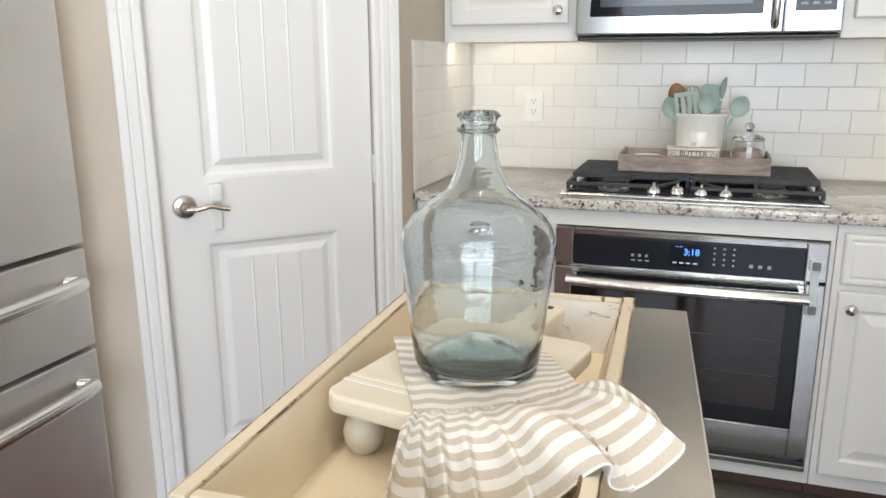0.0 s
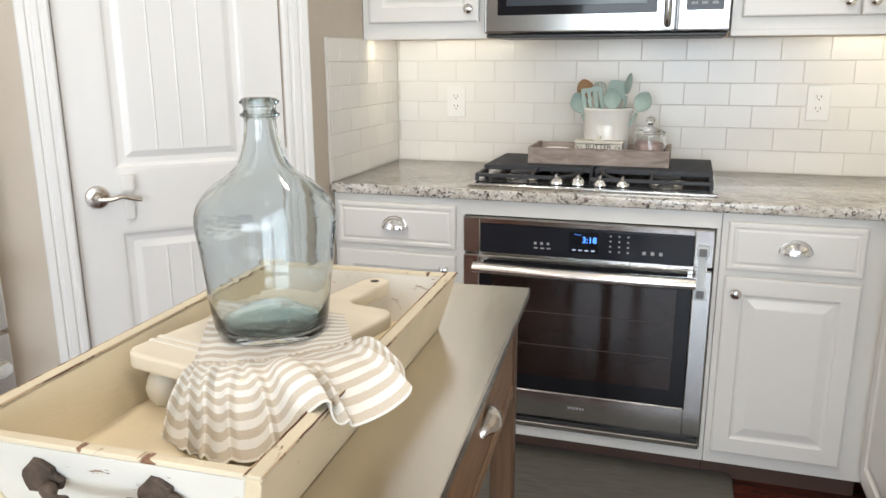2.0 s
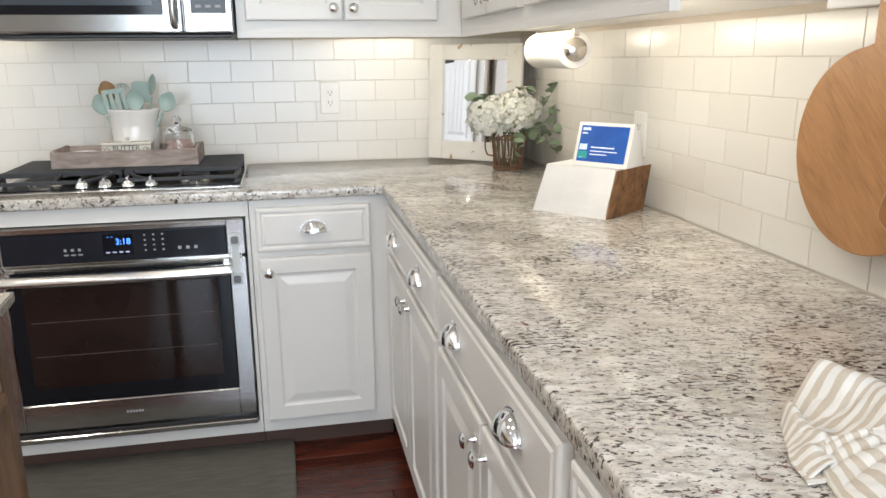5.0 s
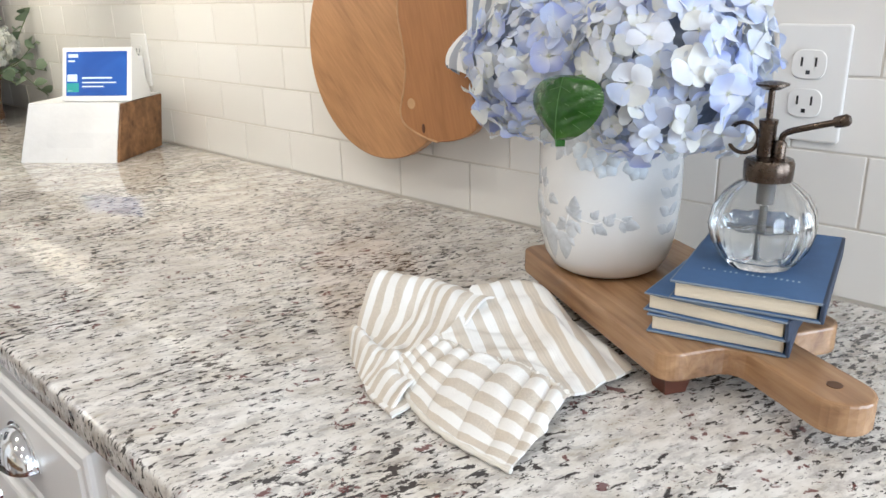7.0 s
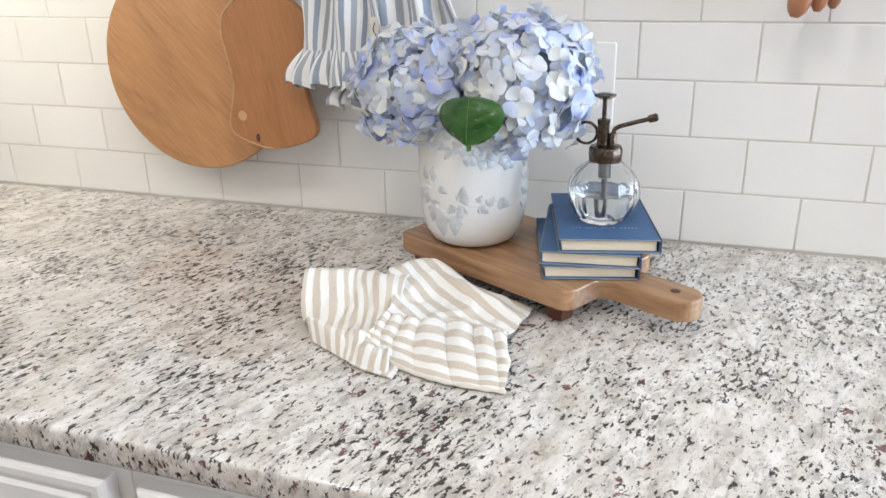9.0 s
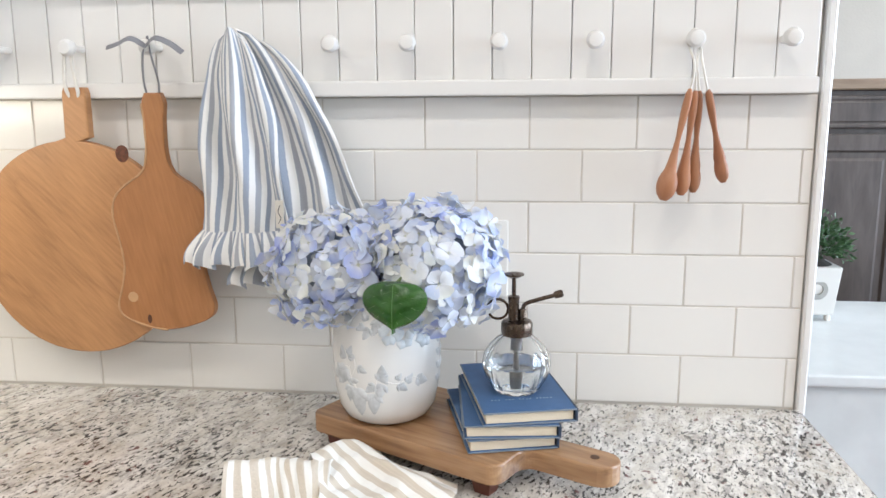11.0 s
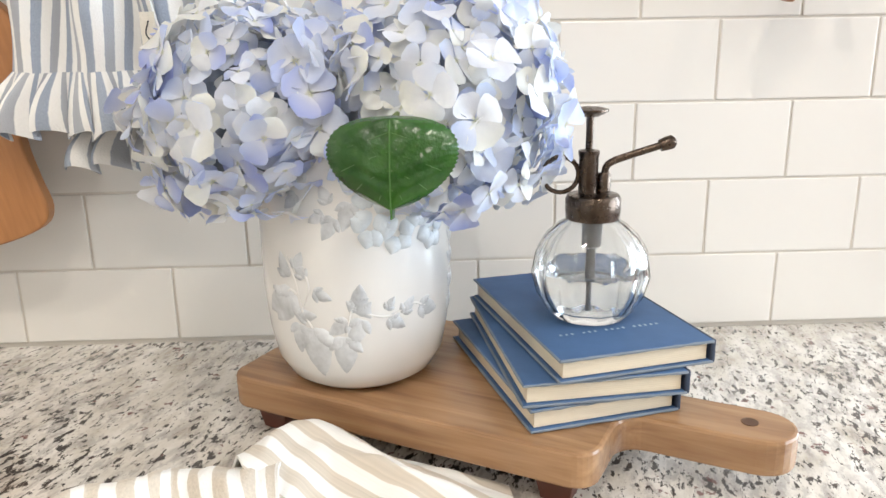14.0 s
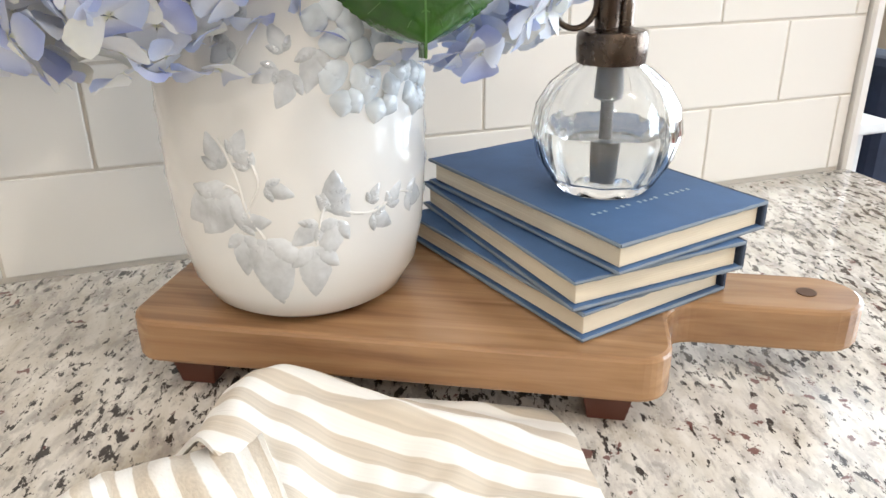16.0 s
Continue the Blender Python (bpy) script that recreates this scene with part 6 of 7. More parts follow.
wooden_spoon((-0.146, 1.386), (-0.117, 1.236), 1.474, 0.0150)
wooden_spoon((-0.155, 1.384), (-0.142, 1.242), 1.484, 0.0115)
wooden_spoon((-0.162, 1.384), (-0.160, 1.245), 1.492, 0.0100)
wooden_spoon((-0.171, 1.385), (-0.198, 1.260), 1.482, 0.0100)

# ---- right counter: hydrangeas, books and sprayer on the riser ----
BT = 0.962                    # riser board's top


def riser_board():
    # local x along the board towards the handle
    ax = Vector((-0.482, -0.876))
    ay = Vector((0.876, -0.482))
    o = Vector((1.206, 0.100)) + ay * 0.0885
    r = thing("wooden_riser_board", "brown wooden paddle riser board on small feet", "riser", pose(o.x, o.y, CT, 0, 0, math.degrees(math.atan2(ax.y, ax.x))))
    th = BT - CT
    top = part("board", prism(paddle(0.292, 0.177, 0.110, 0.047, 0.018, 0.08, 8), th - 0.0255, th, 0.0025, 2), RISERWOOD, r, "", False)
    # hanging hole shown by a thin disc in the colour of its shade
    part("hang_hole_shade", moved(lathe([(0, 0), (0.0055, 0), (0.0055, 0.0005), (0, 0.0005)], 16), pose(0.080, 0, th)), simple("shadowed_hole", (0.10, 0.05, 0.025), 0.8), top)
    red = simple("red_brown_foot", (0.10, 0.028, 0.014), 0.5)
    for x in (-0.262, -0.03):
        for y in (-0.062, 0.062):
            part("foot", hexa([(x - 0.010, y - 0.010, 0.0), (x + 0.010, y - 0.010, 0), (x + 0.010, y + 0.010, 0), (x - 0.010, y + 0.010, 0)], [(x - 0.014, y - 0.014, th - 0.026), (x + 0.014, y - 0.014, th - 0.026), (x + 0.014, y + 0.014, th - 0.026), (x - 0.014, y + 0.014, th - 0.026)], 0.001), red, r)


riser_board()
VX, VY = 1.358, 0.251
VPROF = [(0.040, 0.0), (0.048, 0.0015), (0.056, 0.007), (0.0635, 0.020), (0.068, 0.042), (0.0705, 0.075), (0.0705, 0.12), (0.0700, 0.15), (0.0690, 0.175), (0.0685, 0.192)]


def vase_radius(z):
    for (r0, z0), (r1, z1) in zip(VPROF, VPROF[1:]):
        if z0 <= z <= z1:
            return r0 + (r1 - r0) * (z - z0) / (z1 - z0)
    return VPROF[-1][0]


def vase():
    v = thing("ceramic_vase", "white glazed vase with embossed grey leaf sprigs", "vase", pose(VX, VY, BT + 0.0003))
    prof = [(0, 0.001)] + VPROF + [(0.067, 0.194), (0.0645, 0.190), (0.0645, 0.10), (0.062, 0.04), (0.046, 0.010), (0, 0.008)]
    m = Nodes("vase_glaze")
    c = m.coords()
    m.bump(m.noise(c, 12, 3), 0.25, 0.006)
    body = part("pot", lathe(prof, 56), m.done(m.ramp(m.noise(c, 7, 3), [(0.3, (0.70, 0.695, 0.68)), (0.65, (0.80, 0.79, 0.765))]), 0.10), v, "", True)
    grey = simple("grey_leaf_glaze", (0.57, 0.59, 0.61), 0.12, var=0.22, scale=70)

    def on(a, z, out):
        r = vase_radius(z) + out
        return Vector((r * math.cos(a), r * math.sin(a), z))

    def emboss(a0, z0, a1, z1, mat, wide=0.31, lift=0.0015):
        """A pointed leaf in relief on the wall of the vase, from its foot to its tip."""
        dx, dz = (a1 - a0) * 0.0705, z1 - z0
        l = math.hypot(dx, dz)

        def f(u, s):
            t = 2 * s - 1
            wd = wide * l * math.sin(math.pi * (0.03 + 0.97 * u) ** 0.80) ** 0.9 * t
            z = min(max(z0 + dz * u + wd * dx / l, 0.004), 0.190)
            da = (dx * u - wd * dz / l) / 0.0705
            rib = 0.0004 * math.cos(9 * math.pi * (u - 0.3 * abs(t)))
            return on(a0 + da, z, -0.0003 + (lift + rib) * (1 - t * t) * math.sin(math.pi * min(1, 0.06 + 0.94 * u)) ** 0.6)
        part("embossed_leaf", surface(f, 14, 8), mat, body, "raised grey leaf", True)
    pi = math.pi
    low = [(-0.70, 0.091, -0.75, 0.105), (-0.57, 0.098, -0.50, 0.108), (-0.47, 0.092, -0.55, 0.102), (-0.37, 0.083, -0.22, 0.079), (-0.60, 0.079, -0.86, 0.060), (-0.73, 0.076, -1.00, 0.064),
           (-0.58, 0.064, -0.40, 0.065), (-0.57, 0.057, -0.60, 0.039), (-0.41, 0.055, -0.37, 0.025), (-0.04, 0.062, -0.20, 0.054), (-0.07, 0.050, -0.09, 0.027), (0.10, 0.063, 0.01, 0.047),
           (0.07, 0.069, 0.09, 0.085), (0.02, 0.079, 0.16, 0.067), (0.37, 0.062, 0.52, 0.055), (0.53, 0.064, 0.63, 0.073), (0.35, 0.069, 0.42, 0.076), (0.73, 0.066, 0.95, 0.061)]
    high = [(-0.22, 0.138, -0.35, 0.133), (-0.17, 0.145, -0.23, 0.155), (-0.12, 0.135, -0.22, 0.123), (0.04, 0.145, -0.03, 0.130), (-0.50, 0.150, -0.62, 0.142), (-0.42, 0.158, -0.52, 0.168)]
    for q in low + high:
        emboss(pi + q[0], q[1], pi + q[0] + 1.3 * (q[2] - q[0]), q[1] + 1.3 * (q[3] - q[1]), grey)
        dx, dz = 0.0705 * (q[2] - q[0]), q[3] - q[1]
        for turn in (-0.85, 0.85):
            ex, ez = 0.75 * (dx * math.cos(turn) - dz * math.sin(turn)), 0.75 * (dx * math.sin(turn) + dz * math.cos(turn))
            emboss(pi + q[0], q[1], pi + q[0] + ex / 0.0705, q[1] + ez, grey)
    for da in (1.5, 2.4, -1.8, -2.7):
        for k in range(5):
            for sgn in (-1, 1):
                emboss(pi + da, 0.05 + 0.018 * k, pi + da + sgn * 0.22, 0.060 + 0.018 * k, grey)
    for pts in ([(-0.42, 0.056), (-0.52, 0.070), (-0.56, 0.085), (-0.62, 0.098), (-0.68, 0.106)], [(-0.52, 0.070), (-0.42, 0.084), (-0.46, 0.098)], [(-0.56, 0.080), (-0.66, 0.082), (-0.80, 0.070)], [(-0.06, 0.052), (0.02, 0.072), (0.20, 0.066), (0.40, 0.064), (0.62, 0.070), (0.80, 0.066)]):
        part("embossed_stem", tube(spline([on(pi + a, z, 0.0002) for a, z in pts], 6), 0.0008, 6), body.data.materials[0], body, "", True)
    # a clump of raised blossoms under the rim
    bluish = simple("pale_blue_relief_glaze", (0.64, 0.69, 0.73), 0.07, var=0.12, scale=60)
    random.seed(8)
    for ca, cz in ((0.22, 0.128), (0.48, 0.122), (0.70, 0.138), (0.40, 0.150), (0.15, 0.155), (0.66, 0.164), (0.92, 0.120)):
        for k in range(5):
            an = 2 * pi * k / 5 + random.random()
            emboss(pi + ca + 0.03 * math.cos(an), cz + 0.002 * math.sin(an), pi + ca + 0.22 * math.cos(an), cz + 0.0150 * math.sin(an), bluish, 0.58, 0.0032)


vase()
BLUEPETAL = petal_material("blue_hydrangea_petal", [(0.06, (0.40, 0.46, 0.80)), (0.22, (0.52, 0.60, 0.86)), (0.38, (0.67, 0.74, 0.88)), (0.54, (0.79, 0.82, 0.88)), (0.72, (0.85, 0.85, 0.76))], (0.84, 0.85, 0.86))
# dark colour of a solid core, painting the shade in gaps between florets
PETALCORE = simple("petal_gap_shade", (0.22, 0.25, 0.30), 0.9, var=0.3, scale=60)


def hydrangeas():
    h = thing("blue_hydrangeas", "bunch of pale blue and white hydrangea heads with leaf", "flowers", pose(VX, VY, BT + 0.02))
    heads = [((-0.018, 0.064, 0.178), (0.080, 0.078, 0.070), 255), ((-0.022, -0.069, 0.183), (0.086, 0.079, 0.080), 310), ((0.040, 0.0, 0.190), (0.070, 0.085, 0.060), 140)]
    for i, (c, r, n) in enumerate(heads):
        hd = part("flower_head", flower_head(c, r, n, 0.0168, 40 + i, -0.85, 0.30), BLUEPETAL, h, "pale blue hydrangea head", True)
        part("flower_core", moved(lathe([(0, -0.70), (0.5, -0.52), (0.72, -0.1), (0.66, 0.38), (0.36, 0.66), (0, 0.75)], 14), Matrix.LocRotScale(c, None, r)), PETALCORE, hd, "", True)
        part("stem", tube([(c[0] * 0.3, c[1] * 0.3, -0.008), (c[0] * 0.5, c[1] * 0.5, 0.10), c], 0.004, 6), STEMGREEN, h)

    m = Nodes("hydrangea_leaf")
    v = m.coords()
    col = m.ramp(m.noise(v, 60, 4), [(0.3, (0.013, 0.060, 0.007)), (0.7, (0.034, 0.108, 0.014))])
    m.bump(m.noise(v, 130, 3), 0.35, 0.003)
    mat = m.done(col, 0.20)

    def leaf(u, s):
        t = 2 * s - 1
        k = min(1.0, u / 0.90)
        wd = 0.0378 * (max(0.0, 1 - abs(2 * (k ** 0.66) - 1) ** 2.1)) ** 0.72 + 0.0035 * max(0.0, 1 - abs(u - 0.90) / 0.12) * (1 - u)
        saw = 1 + 0.018 * math.sin(u * 150) * (abs(t) > 0.9)
        quilt = 0.0016 * abs(math.sin(9 * (u + 0.30 * abs(t)) * math.pi * 0.5)) * abs(t) * (1 - abs(t))
        heart = -0.010 * abs(t) ** 1.5 * max(0, 0.4 - u)
        return (-0.013 * u - 0.011 * (1 - t * t) + 0.014 * u * u - 3 * quilt, t * wd * saw, -0.056 * u - 0.6 * heart)
    lf = part("leaf", moved(surface(leaf, 90, 20, 0.0006), pose(1.238 - VX, 0.217 - VY, 1.166 - BT - 0.02, 0, 8, -6)), mat, h, "broad green serrated leaf", True)
    veins = simple("leaf_vein", (0.06, 0.155, 0.03), 0.35)
    base = pose(1.238 - VX, 0.217 - VY, 1.166 - BT - 0.02, 0, 8, -6)
    part("leaf_vein", moved(tube([Vector(leaf(k / 12, 0.5)) + Vector((-0.0004, 0, 0)) for k in range(13)], 0.0006, 5), base), veins, lf)
    for k in range(4):
        for s in (-1, 1):
            part("leaf_vein", moved(tube([Vector(leaf(min(0.98, 0.12 + 0.19 * k + 0.20 * q), 0.5 + s * 0.42 * q)) + Vector((-0.0007, 0, 0)) for q in (0, 0.35, 0.7, 1)], 0.00028, 4), base), veins, lf)
    part("leaf_stem", moved(tube([(0.0, 0, 0.0), (0.03, 0, 0.006), (0.05, 0.01, -0.03)], 0.002, 6), base), STEMGREEN, h)


hydrangeas()


def cloth_cover(name, c):
    m = Nodes(name)
    v = m.coords()
    col = m.ramp(m.noise(v, 30, 5), [(0.25, tint(c, 0.82)), (0.75, tint(c, 1.15))])
    m.bump(m.noise(v, 900, 2), 0.25, 0.0006)
    return m.done(col, 0.7)


BOOKBLUE = cloth_cover("blue_book_cloth", (0.055, 0.118, 0.245))


def pages_material():
    m = Nodes("book_pages")
    v = m.coords(scale=(1, 1, 900))
    return m.done(m.ramp(m.noise(v, 3, 2), [(0.3, (0.60, 0.50, 0.36)), (0.7, (0.76, 0.67, 0.52))]), 0.9)


PAGES = pages_material()
SPINE = cloth_cover("dark_blue_spine", (0.022, 0.034, 0.062))
WORNCLOTH = cloth_cover("rubbed_cloth_edge", (0.17, 0.205, 0.25))
GILT = simple("faded_gilt_letters", (0.30, 0.38, 0.46), 0.5)


def book(x, y, z, rz, l, w, h, letters=False):
    b = thing("blue_book", "old blue cloth-bound book with cream page edges", "book", pose(x, y, z, 0, 0, rz), "stack of blue books")
    t = 0.0022
    top = part("front_cover", block(0, l, -w, 0, h - t, h, 0.0006, 1), BOOKBLUE, b)
    part("back_cover", block(0, l, -w, 0, 0, t, 0.0006, 1), BOOKBLUE, b)
    part("page_block", block(0.003, l - 0.003, -w + 0.003, -0.003, t + 0.0002, h - t - 0.0002, 0.0004), PAGES, b, "cream page edges")
    part("spine", joined(block(0.0, l, -w - 0.0022, -w + 0.0014, 0.0, h, 0.0008)), SPINE, b)
    random.seed(int(1000 * z))
    for zc in (h - t / 2, t / 2):
        for p, q in (((0, -w), (0, 0)), ((0, 0), (l, 0)), ((l, 0), (l, -w))):
            pts = [(p[0] + (q[0] - p[0]) * k / 16, p[1] + (q[1] - p[1]) * k / 16, zc) for k in range(17)]
            part("rubbed_edge", tube(pts, [t / 2 + random.uniform(-0.0004, 0.0002) for k in range(17)], 6), WORNCLOTH, b)
    if letters:
        bm = bmesh.new()
        random.seed(5)
        for k in range(18):
            if k in (5, 10, 14):
                continue
            cuboid(bm, 0.037, 0.037 + random.uniform(0.0018, 0.0030), -w + 0.020 + k * 0.0043, -w + 0.0217 + k * 0.0043, h, h + 0.0002)
        part("title_marks", bm, GILT, top)


BH = 0.0168
book(1.238, 0.134, BT + 0.0004, 14.0, 0.172, 0.108, BH)
book(1.240, 0.139, BT + BH + 0.0008, 7.0, 0.177, 0.112, BH)
book(1.238, 0.116, BT + 2 * BH + 0.0012, 13.5, 0.178, 0.111, BH, True)
SZ = BT + 3 * BH + 0.0016
BRONZE = simple("aged_bronze", (0.10, 0.075, 0.058), 0.28, 1.0, var=0.25, scale=40)
WATER = glass_material("clear_water", (0.96, 0.98, 0.99), 0.0, 1.33)


def sprayer():
    s = thing("plant_mister", "round fluted glass plant mister with bronze pump", "mister", pose(1.320, 0.080, SZ))
    outer = [(0, 0.002), (0.020, 0.001), (0.027, 0.0), (0.033, 0.006), (0.040, 0.018), (0.0435, 0.033), (0.041, 0.048), (0.034, 0.060), (0.025, 0.068), (0.018, 0.072), (0.016, 0.078)]
    inner = [(0.0135, 0.078), (0.0155, 0.072), (0.023, 0.066), (0.032, 0.058), (0.0385, 0.047), (0.041, 0.033), (0.0375, 0.019), (0.030, 0.008), (0.0, 0.006)]

    def fluted(prof):
        bm = lathe(prof, 84)
        for v in bm.verts:
            a = math.atan2(v.co.y, v.co.x)
            k = 0.955 + 0.040 * math.cos(12 * a) * math.sin(math.pi * min(1, v.co.z / 0.075))
            v.co.x *= k
            v.co.y *= k
        return bm
    g = part("glass_globe", fluted(outer + inner), CLEAR, s, "", True)
    part("water", fluted([(0, 0.0065), (0.0296, 0.0086), (0.0370, 0.0192), (0.0404, 0.033), (0.0401, 0.036), (0, 0.036)]), WATER, g, "", True)
    c = part("collar", lathe([(0.0165, 0.072), (0.019, 0.072), (0.0195, 0.078), (0.0195, 0.086), (0.018, 0.089), (0.008, 0.091), (0.0, 0.091)], 30), BRONZE, s, "", True)
    part("dip_tube", lathe([(0, 0.010), (0.0035, 0.010), (0.0035, 0.05), (0.0075, 0.052), (0.0075, 0.071), (0, 0.071)], 14), simple("grey_tube", (0.22, 0.21, 0.20), 0.3), c, "", True)
    part("pump_cylinder", moved(lathe([(0, 0.0905), (0.0068, 0.0905), (0.0068, 0.116), (0.0074, 0.117), (0.0074, 0.120), (0.003, 0.121), (0, 0.121)], 18), pose(0, 0.004, 0)), BRONZE, s, "", True)
    p = part("pump_rod", moved(lathe([(0, 0.1212), (0.0026, 0.1212), (0.0026, 0.143), (0, 0.143)], 12), pose(0, 0.004, 0)), BRONZE, s, "", True)
    part("thumb_button", moved(lathe([(0, 0.1432), (0.006, 0.1435), (0.0125, 0.147), (0.0125, 0.1485), (0.006, 0.150), (0, 0.1505)], 22), pose(0, 0.004, 0)), BRONZE, p, "", True)
    part("finger_ring", tube([(0, 0.0235 + 0.0125 * math.cos(2 * math.pi * k / 24), 0.1035 + 0.0125 * math.sin(2 * math.pi * k / 24)) for k in range(25)], 0.0017, 8), BRONZE, s, "", True)
    sp = part("spout", tube(spline([(0, -0.007, 0.090), (0, -0.0075, 0.104), (0, -0.011, 0.111), (0, -0.026, 0.1165), (0, -0.046, 0.1225)]), 0.0026, 10), BRONZE, s, "", True)
    part("spout_ferrule", moved(lathe([(0, 0), (0.0048, 0), (0.0048, 0.012), (0.0035, 0.014), (0, 0.014)], 14), pose(0, -0.007, 0.0905)), BRONZE, sp, "", True)
    part("nozzle", moved(lathe([(0, 0), (0.0043, 0), (0.0048, 0.005), (0.0048, 0.009), (0.003, 0.011), (0, 0.011)], 14), pose(0, -0.0455, 0.1223, 73)), BRONZE, sp, "", True)


sprayer()


TANCLOTHU = stripe_cloth("tan_striped_cotton_turned", (0.80, 0.785, 0.745), (0.585, 0.52, 0.43), 46, 0)


def counter_towel():
    t = thing("striped_counter_towel", "crumpled tan striped ruffled towel lying on granite", "towel")

    def heap(rows, wrinkle, ph, extra=None):
        """Cloth that passes over rows of ridges and hollows from its back edge to its hem."""
        def f(u, v):
            p = through_points([through_points(r, u) for r in rows], v)
            e = min(1, 6 * u, 6 * (1 - u), 6 * v, 6 * (1 - v))
            q = 0.004 * noise.noise(Vector((u * 4, v * 4, ph)))
            z = p.z + wrinkle * e * (noise.noise(Vector((u * 5 + 2 * v, v * 7, ph))) + 0.5 * noise.noise(Vector((u * 13, v * 11 + 3 * u, ph))))
            if extra:
                z += extra(u, v)
            return (p.x + q, p.y + q, max(z, CT + 0.0022))
        return f
    back = [(1.225, 0.425, 0.917), (1.255, 0.375, 0.917), (1.270, 0.335, 0.917), (1.280, 0.300, 0.917)]
    ridge = [(1.179, 0.408, 0.966), (1.198, 0.368, 0.961), (1.212, 0.335, 0.957), (1.222, 0.295, 0.954)]
    slope = [(1.150, 0.400, 0.937), (1.160, 0.352, 0.934), (1.165, 0.318, 0.937), (1.168, 0.285, 0.936)]
    hollow = [(1.134, 0.390, 0.921), (1.128, 0.345, 0.922), (1.126, 0.310, 0.924), (1.122, 0.280, 0.922)]
    swell = [(1.118, 0.377, 0.936), (1.104, 0.335, 0.932), (1.094, 0.300, 0.930), (1.084, 0.265, 0.926)]
    edge = [(1.106, 0.366, 0.9165), (1.082, 0.325, 0.9165), (1.070, 0.298, 0.9165), (1.060, 0.258, 0.9165)]
    part("folded_end", surface(heap([back, ridge, slope, hollow, swell, edge], 0.0065, 0.3), 80, 90, 0.0024, True, 0.19, 0.21), TANCLOTHU, t, "", True)
    lip = [(1.1085, 0.3665, 0.9165), (1.080, 0.322, 0.9165), (1.062, 0.288, 0.9165), (1.052, 0.250, 0.9165)]
    inner = [(1.150, 0.360, 0.9175), (1.120, 0.315, 0.9175), (1.105, 0.285, 0.9175), (1.095, 0.250, 0.9175)]
    part("lower_layer", surface(heap([inner, lip], 0.0, 0.9), 30, 10, 0.002, True, 0.15, 0.03), TANCLOTHU, t, "", True)

    tuck = [(1.255, 0.335, 0.930), (1.289, 0.288, 0.930), (1.278, 0.224, 0.922), (1.246, 0.146, 0.917)]
    crest = [(1.228, 0.322, 0.958), (1.278, 0.281, 0.955), (1.256, 0.220, 0.932), (1.232, 0.146, 0.920)]
    fall = [(1.190, 0.302, 0.948), (1.236, 0.266, 0.936), (1.228, 0.207, 0.934), (1.205, 0.149, 0.922)]
    dip = [(1.168, 0.296, 0.942), (1.192, 0.258, 0.929), (1.196, 0.208, 0.924), (1.182, 0.154, 0.920)]
    seam = [(1.146, 0.293, 0.938), (1.154, 0.251, 0.931), (1.166, 0.209, 0.929), (1.161, 0.158, 0.924)]

    def across(p):
        return (0.5, 0.80 * p.x - 0.60 * p.y + 0.35 * p.z)

    def flap(u, v):
        return 0.009 * math.exp(-((v - 0.46 - 0.22 * (u - 0.5)) / 0.055) ** 2) * math.exp(-((u - 0.55) / 0.28) ** 2)
    part("towel_body", surface(heap([tuck, crest, fall, dip, seam], 0.0046, 1.7, flap), 110, 80, 0.0024, True, weave=across), TANCLOTH, t, "", True)
    puff = [(1.128, 0.298, 0.934), (1.120, 0.255, 0.929), (1.120, 0.205, 0.929), (1.115, 0.146, 0.924)]
    low = [(1.112, 0.300, 0.930), (1.094, 0.256, 0.922), (1.084, 0.202, 0.921), (1.082, 0.138, 0.920)]
    hem = [(1.102, 0.299, 0.926), (1.077, 0.257, 0.9175), (1.060, 0.200, 0.9165), (1.058, 0.134, 0.9165)]

    def pleats(u, v):
        w = abs(math.sin(math.pi * (7.5 * u + 0.6 * math.sin(6 * u) - 0.9 * v)))
        return 0.0115 * (w ** 0.6 - 0.35) * math.exp(-v / 0.45) * min(1, 8 * v + 0.15)
    part("ruffle", surface(heap([seam, puff, low, hem], 0.0022, 2.6, pleats), 150, 60, 0.0024, True, 0.30, 0.105), TANCLOTH, t, "gathered striped ruffle", True)
    line = [through_points(seam, k / 90) for k in range(91)]
    part("gather_seam", tube([p + Vector((0.0012 * math.sin(k * 1.9), 0, 0.0022 + 0.0012 * math.sin(k * 1.3 + math.sin(k)))) for k, p in enumerate(line)], [0.0021 + 0.0009 * math.sin(k * 2.3) for k in range(91)], 8), LINEN, t, "frayed cream gathering seam", True)
    part("rolled_hem", tube([through_points(hem, k / 60) + Vector((0, 0, 0.0016)) for k in range(61)], [0.0024 + 0.0005 * math.sin(k * 1.1) for k in range(61)], 8), LINEN, t, "", True)


counter_towel()

